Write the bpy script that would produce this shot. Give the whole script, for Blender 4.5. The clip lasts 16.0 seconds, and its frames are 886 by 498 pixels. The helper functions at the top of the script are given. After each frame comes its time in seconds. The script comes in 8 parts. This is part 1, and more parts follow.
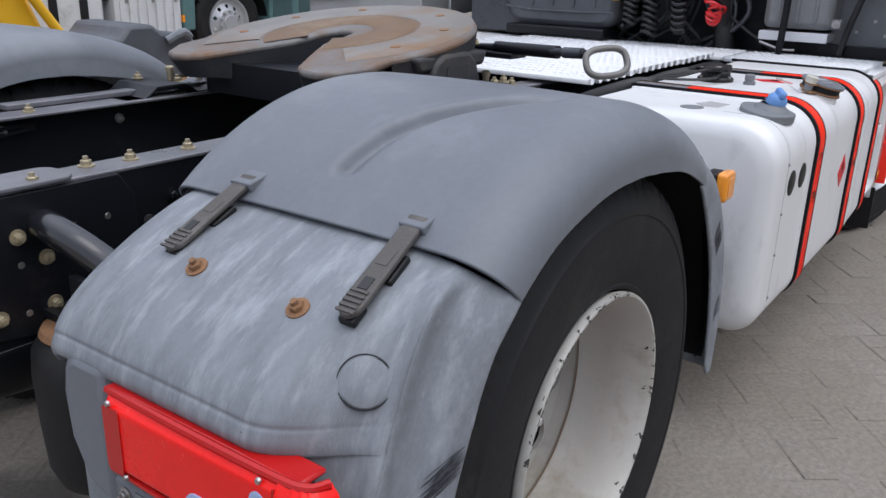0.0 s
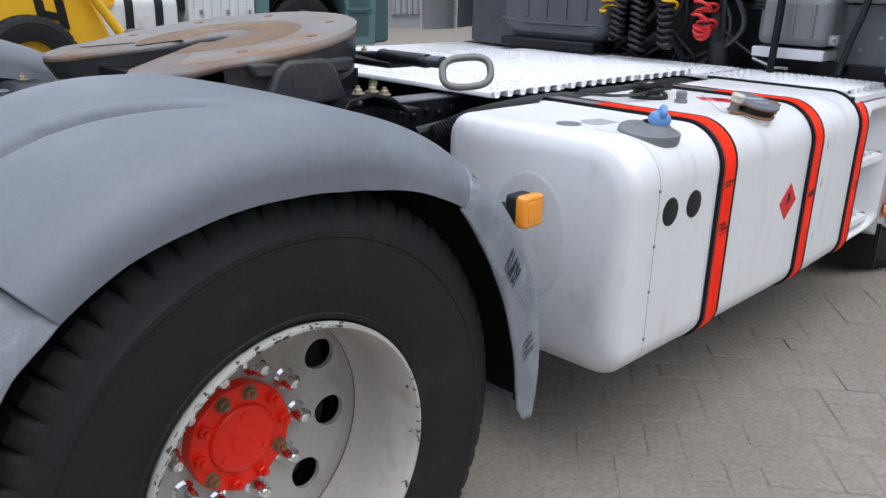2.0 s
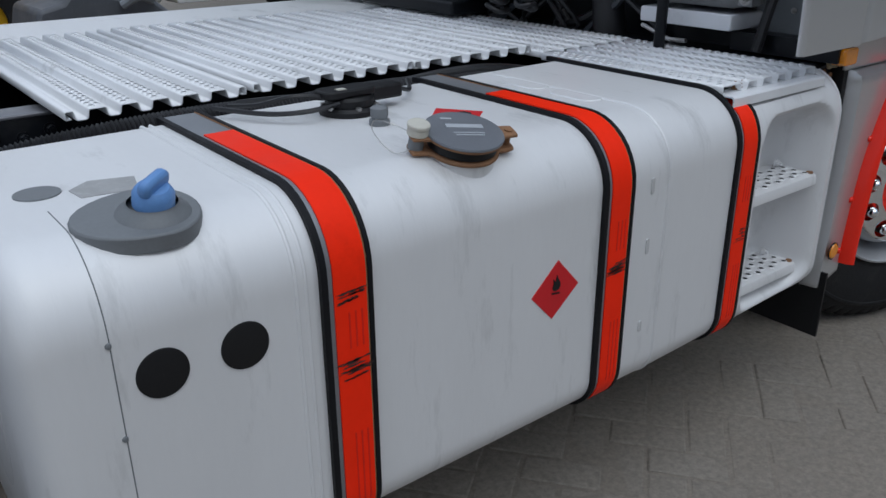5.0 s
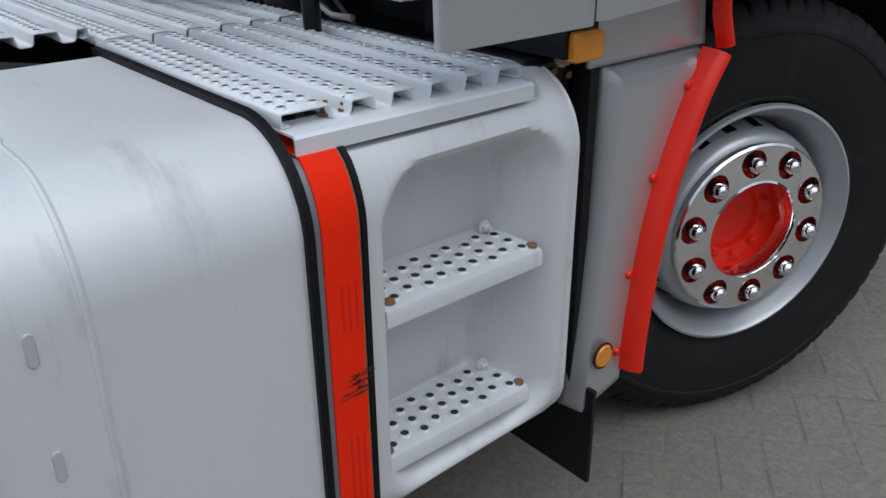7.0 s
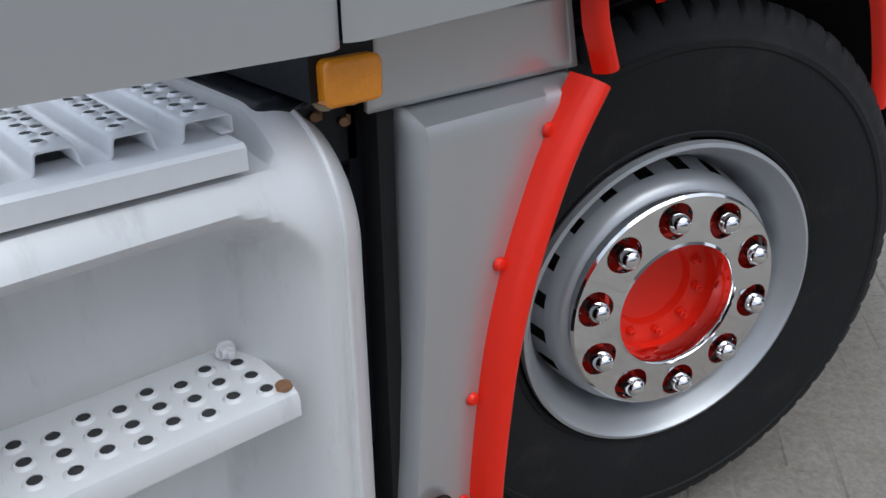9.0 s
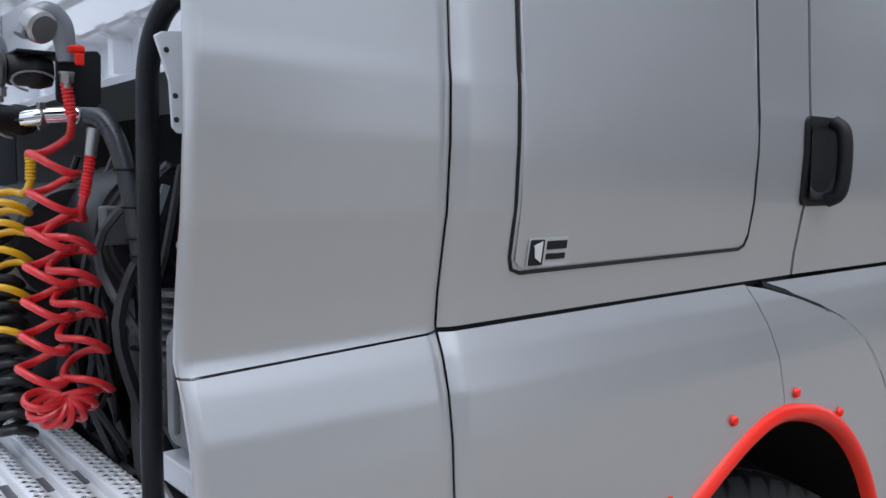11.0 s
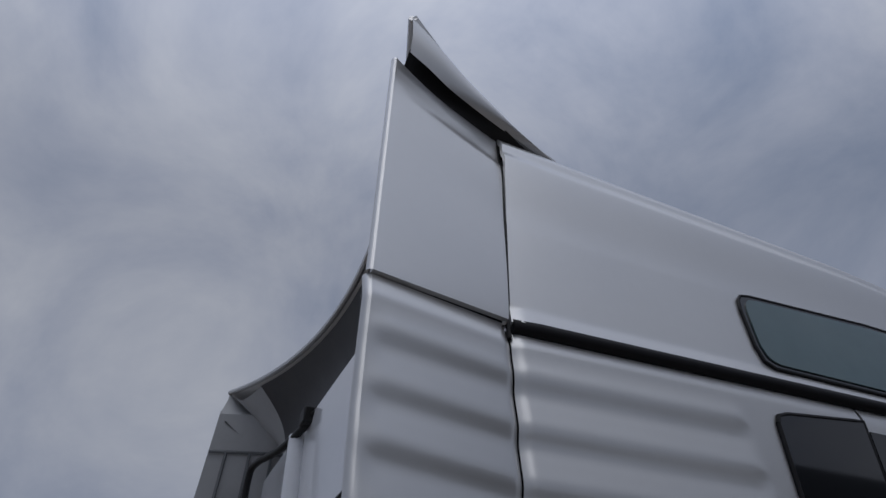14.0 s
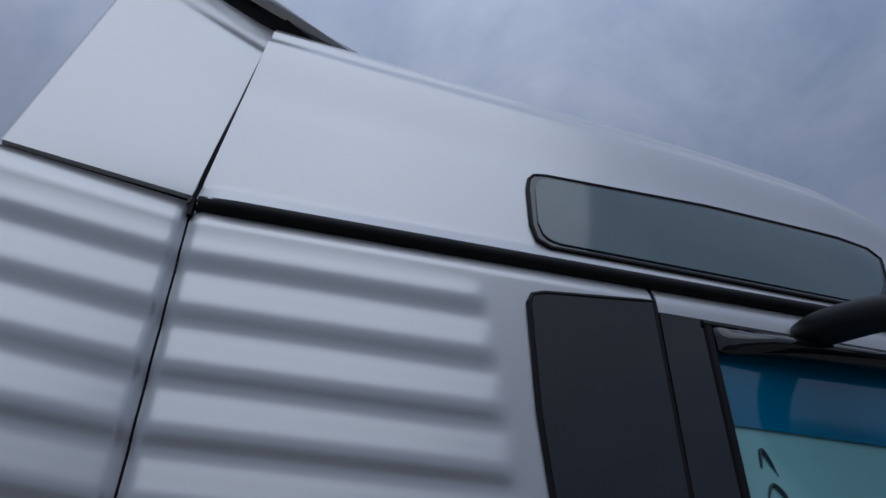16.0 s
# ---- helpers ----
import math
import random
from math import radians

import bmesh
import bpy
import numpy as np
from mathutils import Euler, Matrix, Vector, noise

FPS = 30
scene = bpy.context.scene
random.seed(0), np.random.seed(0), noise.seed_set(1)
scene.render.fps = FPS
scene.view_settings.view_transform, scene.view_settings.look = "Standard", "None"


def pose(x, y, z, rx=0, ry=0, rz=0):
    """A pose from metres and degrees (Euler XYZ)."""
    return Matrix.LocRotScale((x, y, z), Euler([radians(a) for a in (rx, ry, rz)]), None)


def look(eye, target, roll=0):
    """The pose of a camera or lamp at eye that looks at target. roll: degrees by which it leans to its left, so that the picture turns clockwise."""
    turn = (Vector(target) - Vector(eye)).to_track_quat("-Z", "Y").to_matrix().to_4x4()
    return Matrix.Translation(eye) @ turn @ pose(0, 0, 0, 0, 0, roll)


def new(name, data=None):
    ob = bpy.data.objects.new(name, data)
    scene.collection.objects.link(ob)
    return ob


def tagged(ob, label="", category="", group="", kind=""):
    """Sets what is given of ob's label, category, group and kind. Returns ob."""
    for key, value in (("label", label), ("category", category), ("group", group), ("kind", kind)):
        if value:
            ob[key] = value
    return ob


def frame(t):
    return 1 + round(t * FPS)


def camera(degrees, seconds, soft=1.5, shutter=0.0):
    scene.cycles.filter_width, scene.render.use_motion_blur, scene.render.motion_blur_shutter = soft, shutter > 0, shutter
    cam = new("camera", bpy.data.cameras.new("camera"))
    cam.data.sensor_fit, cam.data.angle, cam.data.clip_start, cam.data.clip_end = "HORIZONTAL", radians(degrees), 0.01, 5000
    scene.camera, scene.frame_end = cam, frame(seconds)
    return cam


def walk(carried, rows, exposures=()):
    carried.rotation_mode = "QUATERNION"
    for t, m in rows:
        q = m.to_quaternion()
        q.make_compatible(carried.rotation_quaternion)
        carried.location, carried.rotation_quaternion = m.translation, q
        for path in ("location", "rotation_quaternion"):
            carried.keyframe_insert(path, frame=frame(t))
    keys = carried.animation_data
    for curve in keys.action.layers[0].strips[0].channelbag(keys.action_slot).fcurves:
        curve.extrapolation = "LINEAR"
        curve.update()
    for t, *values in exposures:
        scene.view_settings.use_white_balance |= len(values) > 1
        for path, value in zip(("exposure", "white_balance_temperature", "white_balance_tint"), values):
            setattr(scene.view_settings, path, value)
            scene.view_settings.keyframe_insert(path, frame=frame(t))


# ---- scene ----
cam = camera(56.5, 16.0)

PATH = [
    (0, (-1.293, -0.518, 1.363), (0.244, 0.577, 0.701), 1.5),
    (0.5, (-1.336, -0.723, 1.267), (0.067, 0.546, 0.618), 1.7),
    (1, (-1.207, -0.823, 1.259), (0.179, 0.472, 0.625), 2.0),
    (1.5, (-0.95, -0.919, 1.314), (0.424, 0.391, 0.684), 1.8),
    (2, (-0.714, -0.977, 1.342), (0.649, 0.343, 0.71), 1.7),
    (2.5, (-0.454, -1.017, 1.348), (0.899, 0.312, 0.711), 1.6),
    (3, (-0.197, -1.017, 1.332), (1.135, 0.331, 0.69), 1.4),
    (3.2, (-0.08, -1.007, 1.344), (1.24, 0.351, 0.701), 1.4),
    (5.3, (0.953, -0.965, 1.372), (2.064, 0.497, 0.581), -0.6),
    (5.5, (1.053, -0.944, 1.363), (2.159, 0.52, 0.567), -0.6),
    (6, (1.352, -0.884, 1.345), (2.47, 0.563, 0.535), -0.4),
    (6.5, (1.631, -0.818, 1.303), (2.782, 0.596, 0.481), -0.2),
    (7, (1.971, -0.728, 1.24), (3.146, 0.654, 0.398), -0.4),
    (7.5, (2.238, -0.646, 1.155), (3.41, 0.727, 0.293), -0.4),
    (8, (2.442, -0.579, 1.108), (3.617, 0.78, 0.23), -0.5),
    (8.2, (2.492, -0.568, 1.114), (3.657, 0.799, 0.235), -0.8),
    (10.3, (2.405, -0.567, 1.396), (3.658, 0.886, 0.832), 1.2),
    (10.5, (2.372, -0.59, 1.434), (3.644, 0.889, 0.994), 1.2),
    (11, (2.305, -0.645, 1.516), (3.583, 0.884, 1.354), 0.3),
    (11.3, (2.292, -0.663, 1.585), (3.565, 0.878, 1.534), 1.0),
    (11.5, (2.284, -0.675, 1.628), (3.557, 0.868, 1.677), 1.5),
    (12, (2.288, -0.75, 1.814), (3.524, 0.807, 2.031), 3.2),
    (12.5, (2.311, -0.809, 1.892), (3.452, 0.743, 2.431), 2.9),
    (13, (2.277, -0.856, 1.918), (3.306, 0.642, 2.754), 2.8),
    (13.5, (2.243, -0.932, 1.965), (3.074, 0.552, 3.018), 1.5),
    (14, (2.298, -0.989, 1.984), (2.922, 0.524, 3.133), 0.7),
    (14.5, (2.376, -1.029, 1.994), (2.888, 0.478, 3.205), -0.0),
    (15, (2.513, -1.007, 1.96), (2.983, 0.509, 3.176), 0.2),
    (15.5, (2.726, -0.977, 1.933), (3.169, 0.561, 3.132), 0.7),
    (16, (2.991, -0.973, 1.926), (3.396, 0.628, 3.054), 1.8),
]
EXPOSURES = [(0, 0.30, 6500, 9), (0.5, 0.46, 6500, 9), (1, 0.50, 6500, 9), (2, 0.50, 6450, 7), (3.2, 0.33, 6400, 5), (5.3, -0.48, 6150, 4), (6, -0.45, 6150, 4), (7.5, -0.15, 6250, 4), (11, 0.36, 6250, 7), (12, 0.06, 6450, 10), (12.5, -0.12, 6400, 10), (13, -0.45, 6350, 10), (13.5, -0.83, 6300, 10), (14, -1.18, 6280, 10), (14.5, -1.27, 6250, 10), (15.4, -1.62, 5800, 9), (16, -1.32, 5650, 9)]
walk(cam, [(t, look(eye, target, roll)) for t, eye, target, roll in PATH], EXPOSURES)

# ---- world and sun: overcast, broken cloud ----
world = bpy.data.worlds.new("overcast_sky")
scene.world = world
world.use_nodes = True
wt = world.node_tree
wt.nodes.clear()
w_out = wt.nodes.new("ShaderNodeOutputWorld")
w_bg = wt.nodes.new("ShaderNodeBackground")
w_sky = wt.nodes.new("ShaderNodeTexSky")
w_sky.sky_type = "NISHITA"
w_sky.sun_disc = False
w_sky.sun_elevation = radians(62)
w_sky.sun_rotation = radians(187)
w_sky.dust_density = 3.0
w_co = wt.nodes.new("ShaderNodeTexCoord")
w_n1 = wt.nodes.new("ShaderNodeTexNoise")
w_n1.inputs["Scale"].default_value = 3.2
w_n1.inputs["Detail"].default_value = 7.0
w_n1.inputs["Roughness"].default_value = 0.58
w_n1.inputs["Distortion"].default_value = 0.35
w_ramp = wt.nodes.new("ShaderNodeValToRGB")
w_ramp.color_ramp.elements[0].position = 0.27
w_ramp.color_ramp.elements[0].color = (3.3, 3.9, 5.3, 1)
w_ramp.color_ramp.elements[1].position = 0.72
w_ramp.color_ramp.elements[1].color = (7.8, 8.0, 8.7, 1)
w_mid = w_ramp.color_ramp.elements.new(0.47)
w_mid.color = (5.3, 5.7, 6.9, 1)
w_mix = wt.nodes.new("ShaderNodeMix")
w_mix.data_type = "RGBA"
w_mix.inputs["Factor"].default_value = 0.93
wt.links.new(w_co.outputs["Generated"], w_n1.inputs["Vector"])
wt.links.new(w_n1.outputs["Fac"], w_ramp.inputs["Fac"])
wt.links.new(w_sky.outputs["Color"], w_mix.inputs["A"])
wt.links.new(w_ramp.outputs["Color"], w_mix.inputs["B"])
# an overcast sky is brighter overhead than at the horizon
w_sep = wt.nodes.new("ShaderNodeSeparateXYZ")
wt.links.new(w_co.outputs["Generated"], w_sep.inputs["Vector"])
w_lift = wt.nodes.new("ShaderNodeMapRange")
w_lift.interpolation_type = "SMOOTHSTEP"
w_lift.inputs["From Min"].default_value = 0.55
w_lift.inputs["From Max"].default_value = 1.0
w_lift.inputs["To Min"].default_value = 0.95
w_lift.inputs["To Max"].default_value = 2.1
wt.links.new(w_sep.outputs["Z"], w_lift.inputs["Value"])
w_mul = wt.nodes.new("ShaderNodeMix")
w_mul.data_type = "RGBA"
w_mul.blend_type = "MULTIPLY"
w_mul.inputs["Factor"].default_value = 1.0
wt.links.new(w_mix.outputs["Result"], w_mul.inputs["A"])
wt.links.new(w_lift.outputs["Result"], w_mul.inputs["B"])
wt.links.new(w_mul.outputs["Result"], w_bg.inputs["Color"])
w_bg.inputs["Strength"].default_value = 0.12
wt.links.new(w_bg.outputs["Background"], w_out.inputs["Surface"])

sun = new("sun", bpy.data.lights.new("sun", "SUN"))
sun.data.energy = 0.9
sun.data.angle = radians(50)
sun.data.color = (1.0, 0.97, 0.93)
sun.matrix_world = look((1.4, -4.2, 9), (2, 0.5, 0))


# ---- materials ----
def mat(name, color, rough=0.5, metal=0.0, var=0.12, scale=6.0, bump=0.0, bump_scale=60.0, dirt=None, dirt_amount=0.0,
        dirt_scale=3.0, coat=0.0, stretch=(1, 1, 1), spec=0.5, rough_var=0.08):
    """A painted, rubber or metal surface: colour varied at two scales, a dirt colour in patches, fine relief."""
    m = bpy.data.materials.new(name)
    m.use_nodes = True
    t = m.node_tree
    b = t.nodes["Principled BSDF"]
    L = t.links.new
    b.inputs["Metallic"].default_value = metal
    b.inputs["Coat Weight"].default_value = coat
    b.inputs["Coat Roughness"].default_value = 0.08
    b.inputs["Specular IOR Level"].default_value = spec
    co = t.nodes.new("ShaderNodeTexCoord")
    mp = t.nodes.new("ShaderNodeMapping")
    mp.inputs["Scale"].default_value = stretch
    L(co.outputs["Object"], mp.inputs["Vector"])
    n1 = t.nodes.new("ShaderNodeTexNoise")
    n1.inputs["Scale"].default_value = scale
    n1.inputs["Detail"].default_value = 8
    n1.inputs["Roughness"].default_value = 0.6
    L(mp.outputs["Vector"], n1.inputs["Vector"])
    n2 = t.nodes.new("ShaderNodeTexNoise")
    n2.inputs["Scale"].default_value = scale * 14
    n2.inputs["Detail"].default_value = 4
    L(mp.outputs["Vector"], n2.inputs["Vector"])
    add = t.nodes.new("ShaderNodeMath")
    add.operation = "MULTIPLY_ADD"
    add.inputs[1].default_value = 0.35
    L(n2.outputs["Fac"], add.inputs[0])
    L(n1.outputs["Fac"], add.inputs[2])
    mr = t.nodes.new("ShaderNodeMapRange")
    mr.inputs["From Min"].default_value = 0.35
    mr.inputs["From Max"].default_value = 1.0
    mr.inputs["To Min"].default_value = 1 - var
    mr.inputs["To Max"].default_value = 1 + var
    L(add.outputs["Value"], mr.inputs["Value"])
    mul = t.nodes.new("ShaderNodeMix")
    mul.data_type = "RGBA"
    mul.blend_type = "MULTIPLY"
    mul.inputs["Factor"].default_value = 1.0
    mul.inputs["A"].default_value = (*color, 1)
    L(mr.outputs["Result"], mul.inputs["B"])
    last = mul.outputs["Result"]
    if dirt:
        n3 = t.nodes.new("ShaderNodeTexNoise")
        n3.inputs["Scale"].default_value = dirt_scale
        n3.inputs["Detail"].default_value = 9
        n3.inputs["Roughness"].default_value = 0.68
        L(mp.outputs["Vector"], n3.inputs["Vector"])
        r3 = t.nodes.new("ShaderNodeMapRange")
        r3.inputs["From Min"].default_value = 0.66 - 0.32 * dirt_amount
        r3.inputs["From Max"].default_value = 0.86 - 0.32 * dirt_amount
        L(n3.outputs["Fac"], r3.inputs["Value"])
        mx = t.nodes.new("ShaderNodeMix")
        mx.data_type = "RGBA"
        mx.inputs["B"].default_value = (*dirt, 1)
        L(r3.outputs["Result"], mx.inputs["Factor"])
        L(last, mx.inputs["A"])
        last = mx.outputs["Result"]
    L(last, b.inputs["Base Color"])
    rr = t.nodes.new("ShaderNodeMapRange")
    rr.inputs["From Min"].default_value = 0.3
    rr.inputs["From Max"].default_value = 0.7
    rr.inputs["To Min"].default_value = max(0.02, rough - rough_var)
    rr.inputs["To Max"].default_value = min(1.0, rough + rough_var)
    L(n1.outputs["Fac"], rr.inputs["Value"])
    L(rr.outputs["Result"], b.inputs["Roughness"])
    if bump:
        nb = t.nodes.new("ShaderNodeTexNoise")
        nb.inputs["Scale"].default_value = bump_scale
        nb.inputs["Detail"].default_value = 5
        L(mp.outputs["Vector"], nb.inputs["Vector"])
        bp = t.nodes.new("ShaderNodeBump")
        bp.inputs["Strength"].default_value = bump
        bp.inputs["Distance"].default_value = 0.004
        L(nb.outputs["Fac"], bp.inputs["Height"])
        L(bp.outputs["Normal"], b.inputs["Normal"])
    return m


def glass(name, color, rough=0.02, clear=1.0):
    """Thin tinted glass: a tinted see-through with a gloss that grows at grazing angles."""
    m = bpy.data.materials.new(name)
    m.use_nodes = True
    t = m.node_tree
    t.nodes.clear()
    out = t.nodes.new("ShaderNodeOutputMaterial")
    clear_n = t.nodes.new("ShaderNodeBsdfTransparent")
    clear_n.inputs["Color"].default_value = (*color, 1)
    gloss = t.nodes.new("ShaderNodeBsdfGlossy")
    gloss.inputs["Roughness"].default_value = rough
    fres = t.nodes.new("ShaderNodeFresnel")
    fres.inputs["IOR"].default_value = 1.5
    mix = t.nodes.new("ShaderNodeMixShader")
    t.links.new(fres.outputs["Fac"], mix.inputs["Fac"])
    t.links.new(clear_n.outputs["BSDF"], mix.inputs[1])
    t.links.new(gloss.outputs["BSDF"], mix.inputs[2])
    t.links.new(mix.outputs["Shader"], out.inputs["Surface"])
    return m


M_SILVER = mat("silver_metallic_paint", (0.54, 0.545, 0.55), 0.33, 0.6, 0.03, 3, coat=0.5, rough_var=0.03)
M_WHITE = mat("white_cab_paint", (0.72, 0.73, 0.76), 0.3, 0.0, 0.03, 3, coat=0.6, rough_var=0.03, dirt=(0.5, 0.5, 0.5), dirt_amount=0.15)
M_TANK = mat("light_silver_tank_paint", (0.73, 0.73, 0.735), 0.42, 0.12, 0.035, 2.2, stretch=(3, 1, 0.6), dirt=(0.5, 0.5, 0.5), dirt_amount=0.32, dirt_scale=4, bump=0.05)
M_SLOTGREY = mat("silver_grey_tank_paint", (0.56, 0.56, 0.56), 0.42, 0.12, 0.04, 2.2, stretch=(3, 1, 0.6), dirt=(0.42, 0.42, 0.42), dirt_amount=0.3, dirt_scale=4, bump=0.05)
M_FENDER = mat("faded_grey_plastic", (0.145, 0.157, 0.178), 0.5, 0.0, 0.16, 5, bump=0.12, bump_scale=260, dirt=(0.2, 0.215, 0.235), dirt_amount=0.5, dirt_scale=2.6)
M_FENDER_OLD = mat("weathered_grey_plastic", (0.185, 0.20, 0.222), 0.6, 0.0, 0.30, 7, bump=0.15, bump_scale=260, dirt=(0.30, 0.32, 0.345), dirt_amount=0.50, dirt_scale=7.5, stretch=(1.2, 4.2, 1.2))
M_SCUFF = mat("black_scuff", (0.055, 0.06, 0.07), 0.7, var=0.3, scale=60)
M_RUBBER = mat("tyre_rubber", (0.012, 0.012, 0.013), 0.68, var=0.25, spec=0.3, scale=9, bump=0.25, bump_scale=140, dirt=(0.03, 0.028, 0.027), dirt_amount=0.35, dirt_scale=6)
M_FRAME = mat("black_chassis_paint", (0.007, 0.008, 0.011), 0.36, 0.0, 0.25, 5, spec=0.3, bump=0.12, bump_scale=80, dirt=(0.035, 0.035, 0.036), dirt_amount=0.3)
M_FLANGE = mat("worn_grey_flange_paint", (0.15, 0.15, 0.165), 0.34, 0.2, 0.3, 6, bump=0.1, dirt=(0.2, 0.2, 0.21), dirt_amount=0.4, dirt_scale=5)
M_BLACK = mat("matt_black_plastic", (0.010, 0.010, 0.011), 0.5, spec=0.3, var=0.2, scale=12, bump=0.1, bump_scale=200)
M_TRIM = mat("black_rubber_trim", (0.007, 0.007, 0.009), 0.55, spec=0.2, var=0.15, scale=20)
M_RED = mat("gloss_red_paint", (0.84, 0.022, 0.008), 0.35, 0.0, 0.06, 7, coat=0.15, spec=0.3, dirt=(0.62, 0.016, 0.008), dirt_amount=0.2)
M_BAND = mat("red_reflective_band", (0.97, 0.028, 0.006), 0.4, 0.0, 0.06, 8, dirt=(0.66, 0.018, 0.006), dirt_amount=0.25, spec=0.08)
M_TAPERIB = mat("darker_red_tape_rib", (0.72, 0.016, 0.006), 0.4, 0.0, 0.08, 8, spec=0.25)
M_STRAP = mat("grey_steel_strap", (0.24, 0.25, 0.27), 0.4, 0.4, 0.15, 10)
M_RIM = mat("cream_wheel_paint", (0.45, 0.44, 0.41), 0.42, 0.05, 0.10, 6, dirt=(0.29, 0.25, 0.18), dirt_amount=0.42, dirt_scale=5, bump=0.05)
M_RIMCHIP = mat("chipped_rim_metal", (0.06, 0.055, 0.05), 0.6, 0.3, 0.3, 30)
M_RIM2 = mat("silver_wheel_paint", (0.5, 0.51, 0.53), 0.34, 0.5, 0.05, 8, rough_var=0.04)
M_CHROME = mat("polished_chrome", (0.86, 0.86, 0.87), 0.07, 1.0, 0.02, 5, rough_var=0.03)
M_STEEL = mat("dull_steel", (0.42, 0.41, 0.40), 0.38, 0.9, 0.2, 12)
M_ZINC = mat("yellowed_zinc_bolt", (0.42, 0.36, 0.25), 0.5, 0.6, 0.3, 40)
M_RUSTRING = mat("brown_rust_film", (0.17, 0.105, 0.06), 0.65, 0.1, 0.3, 9, dirt=(0.25, 0.19, 0.13), dirt_amount=0.45, dirt_scale=5)
M_RUST = mat("rusty_steel", (0.25, 0.13, 0.065), 0.8, 0.1, 0.4, 25, bump=0.4, bump_scale=120)
M_ALU = mat("painted_aluminium_deck", (0.80, 0.81, 0.83), 0.38, 0.1, 0.06, 7, dirt=(0.42, 0.42, 0.42), dirt_amount=0.2, dirt_scale=6)
M_HOLE = mat("dark_punched_hole", (0.03, 0.03, 0.032), 0.7, var=0.2)
M_AMBER = mat("amber_lens", (0.85, 0.29, 0.01), 0.18, 0.0, 0.12, 30, coat=0.7, bump=0.3, bump_scale=300)
M_LENS = mat("red_lamp_lens", (0.86, 0.010, 0.008), 0.25, 0.0, 0.10, 9, coat=0.15, spec=0.25)
M_LENS2 = mat("dark_red_lamp_lens", (0.45, 0.008, 0.008), 0.2, 0.0, 0.12, 9, coat=0.2, spec=0.3)
M_BLUETAPE = mat("pale_blue_lens_patch", (0.36, 0.47, 0.72), 0.4, 0.0, 0.15, 14, bump=0.2, bump_scale=300)
M_BLUECAP = mat("blue_plastic_cap", (0.13, 0.28, 0.58), 0.5, 0.0, 0.15, 12, dirt=(0.3, 0.38, 0.55), dirt_amount=0.4)
M_PLATE = mat("fifth_wheel_steel", (0.17, 0.165, 0.162), 0.55, 0.15, 0.35, 5, dirt=(0.17, 0.085, 0.035), dirt_amount=0.75, dirt_scale=3.5, bump=0.2, bump_scale=60)
M_CASTING = mat("dark_casting_paint", (0.02, 0.022, 0.027), 0.55, 0.0, 0.35, 8, bump=0.35, bump_scale=90, dirt=(0.09, 0.075, 0.06), dirt_amount=0.3)
M_COILRED = mat("red_air_hose", (0.72, 0.03, 0.035), 0.3, 0.0, 0.06, 9, coat=0.3)
M_COILYEL = mat("yellow_air_hose", (0.80, 0.46, 0.01), 0.32, 0.0, 0.08, 9, coat=0.3)
M_HOSE = mat("black_hose", (0.016, 0.016, 0.018), 0.42, 0.0, 0.2, 15)
M_GLOSSBLACK = mat("gloss_black_tube_paint", (0.012, 0.013, 0.016), 0.22, 0.0, 0.15, 8, coat=0.5)
M_GREYHOSE = mat("dark_grey_air_pipe", (0.05, 0.055, 0.065), 0.3, 0.0, 0.2, 8)
M_GLASS_DARK = mat("dark_tinted_glass", (0.006, 0.007, 0.009), 0.03, 0.0, 0.05, 3, coat=0.3, rough_var=0.01)
M_GLASS_ROOF = mat("grey_green_roof_glass", (0.075, 0.125, 0.135), 0.06, 0.0, 0.15, 2, coat=0.4, rough_var=0.01)


# ---- mesh helpers ----
def part(name, bm, material, parent=None, label="", smooth=True, bevel=0.0):
    me = bpy.data.meshes.new(name)
    bm.normal_update()
    bm.to_mesh(me)
    bm.free()
    me.materials.append(material)
    if smooth:
        for p in me.polygons:
            p.use_smooth = True
        me.set_sharp_from_angle(angle=radians(38))
    ob = new(name, me)
    if parent is not None:
        ob.parent = parent
    if label:
        tagged(ob, label)
    if bevel:
        mo = ob.modifiers.new("edge", "BEVEL")
        mo.width = bevel
        mo.segments = 2
        mo.limit_method = "ANGLE"
    return ob


def shared(name, source, place, parent=None):
    """Another object on the mesh of source, at the matrix place."""
    ob = new(name, source.data)
    if parent is not None:
        ob.parent = parent
    ob.matrix_basis = place
    return ob


def box_bm(x0, x1, y0, y1, z0, z1, bm=None):
    bm = bm or bmesh.new()
    v = [bm.verts.new(p) for p in ((x0, y0, z0), (x1, y0, z0), (x1, y1, z0), (x0, y1, z0), (x0, y0, z1), (x1, y0, z1), (x1, y1, z1), (x0, y1, z1))]
    for f in ((3, 2, 1, 0), (4, 5, 6, 7), (0, 1, 5, 4), (1, 2, 6, 5), (2, 3, 7, 6), (3, 0, 4, 7)):
        bm.faces.new([v[i] for i in f])
    return bm


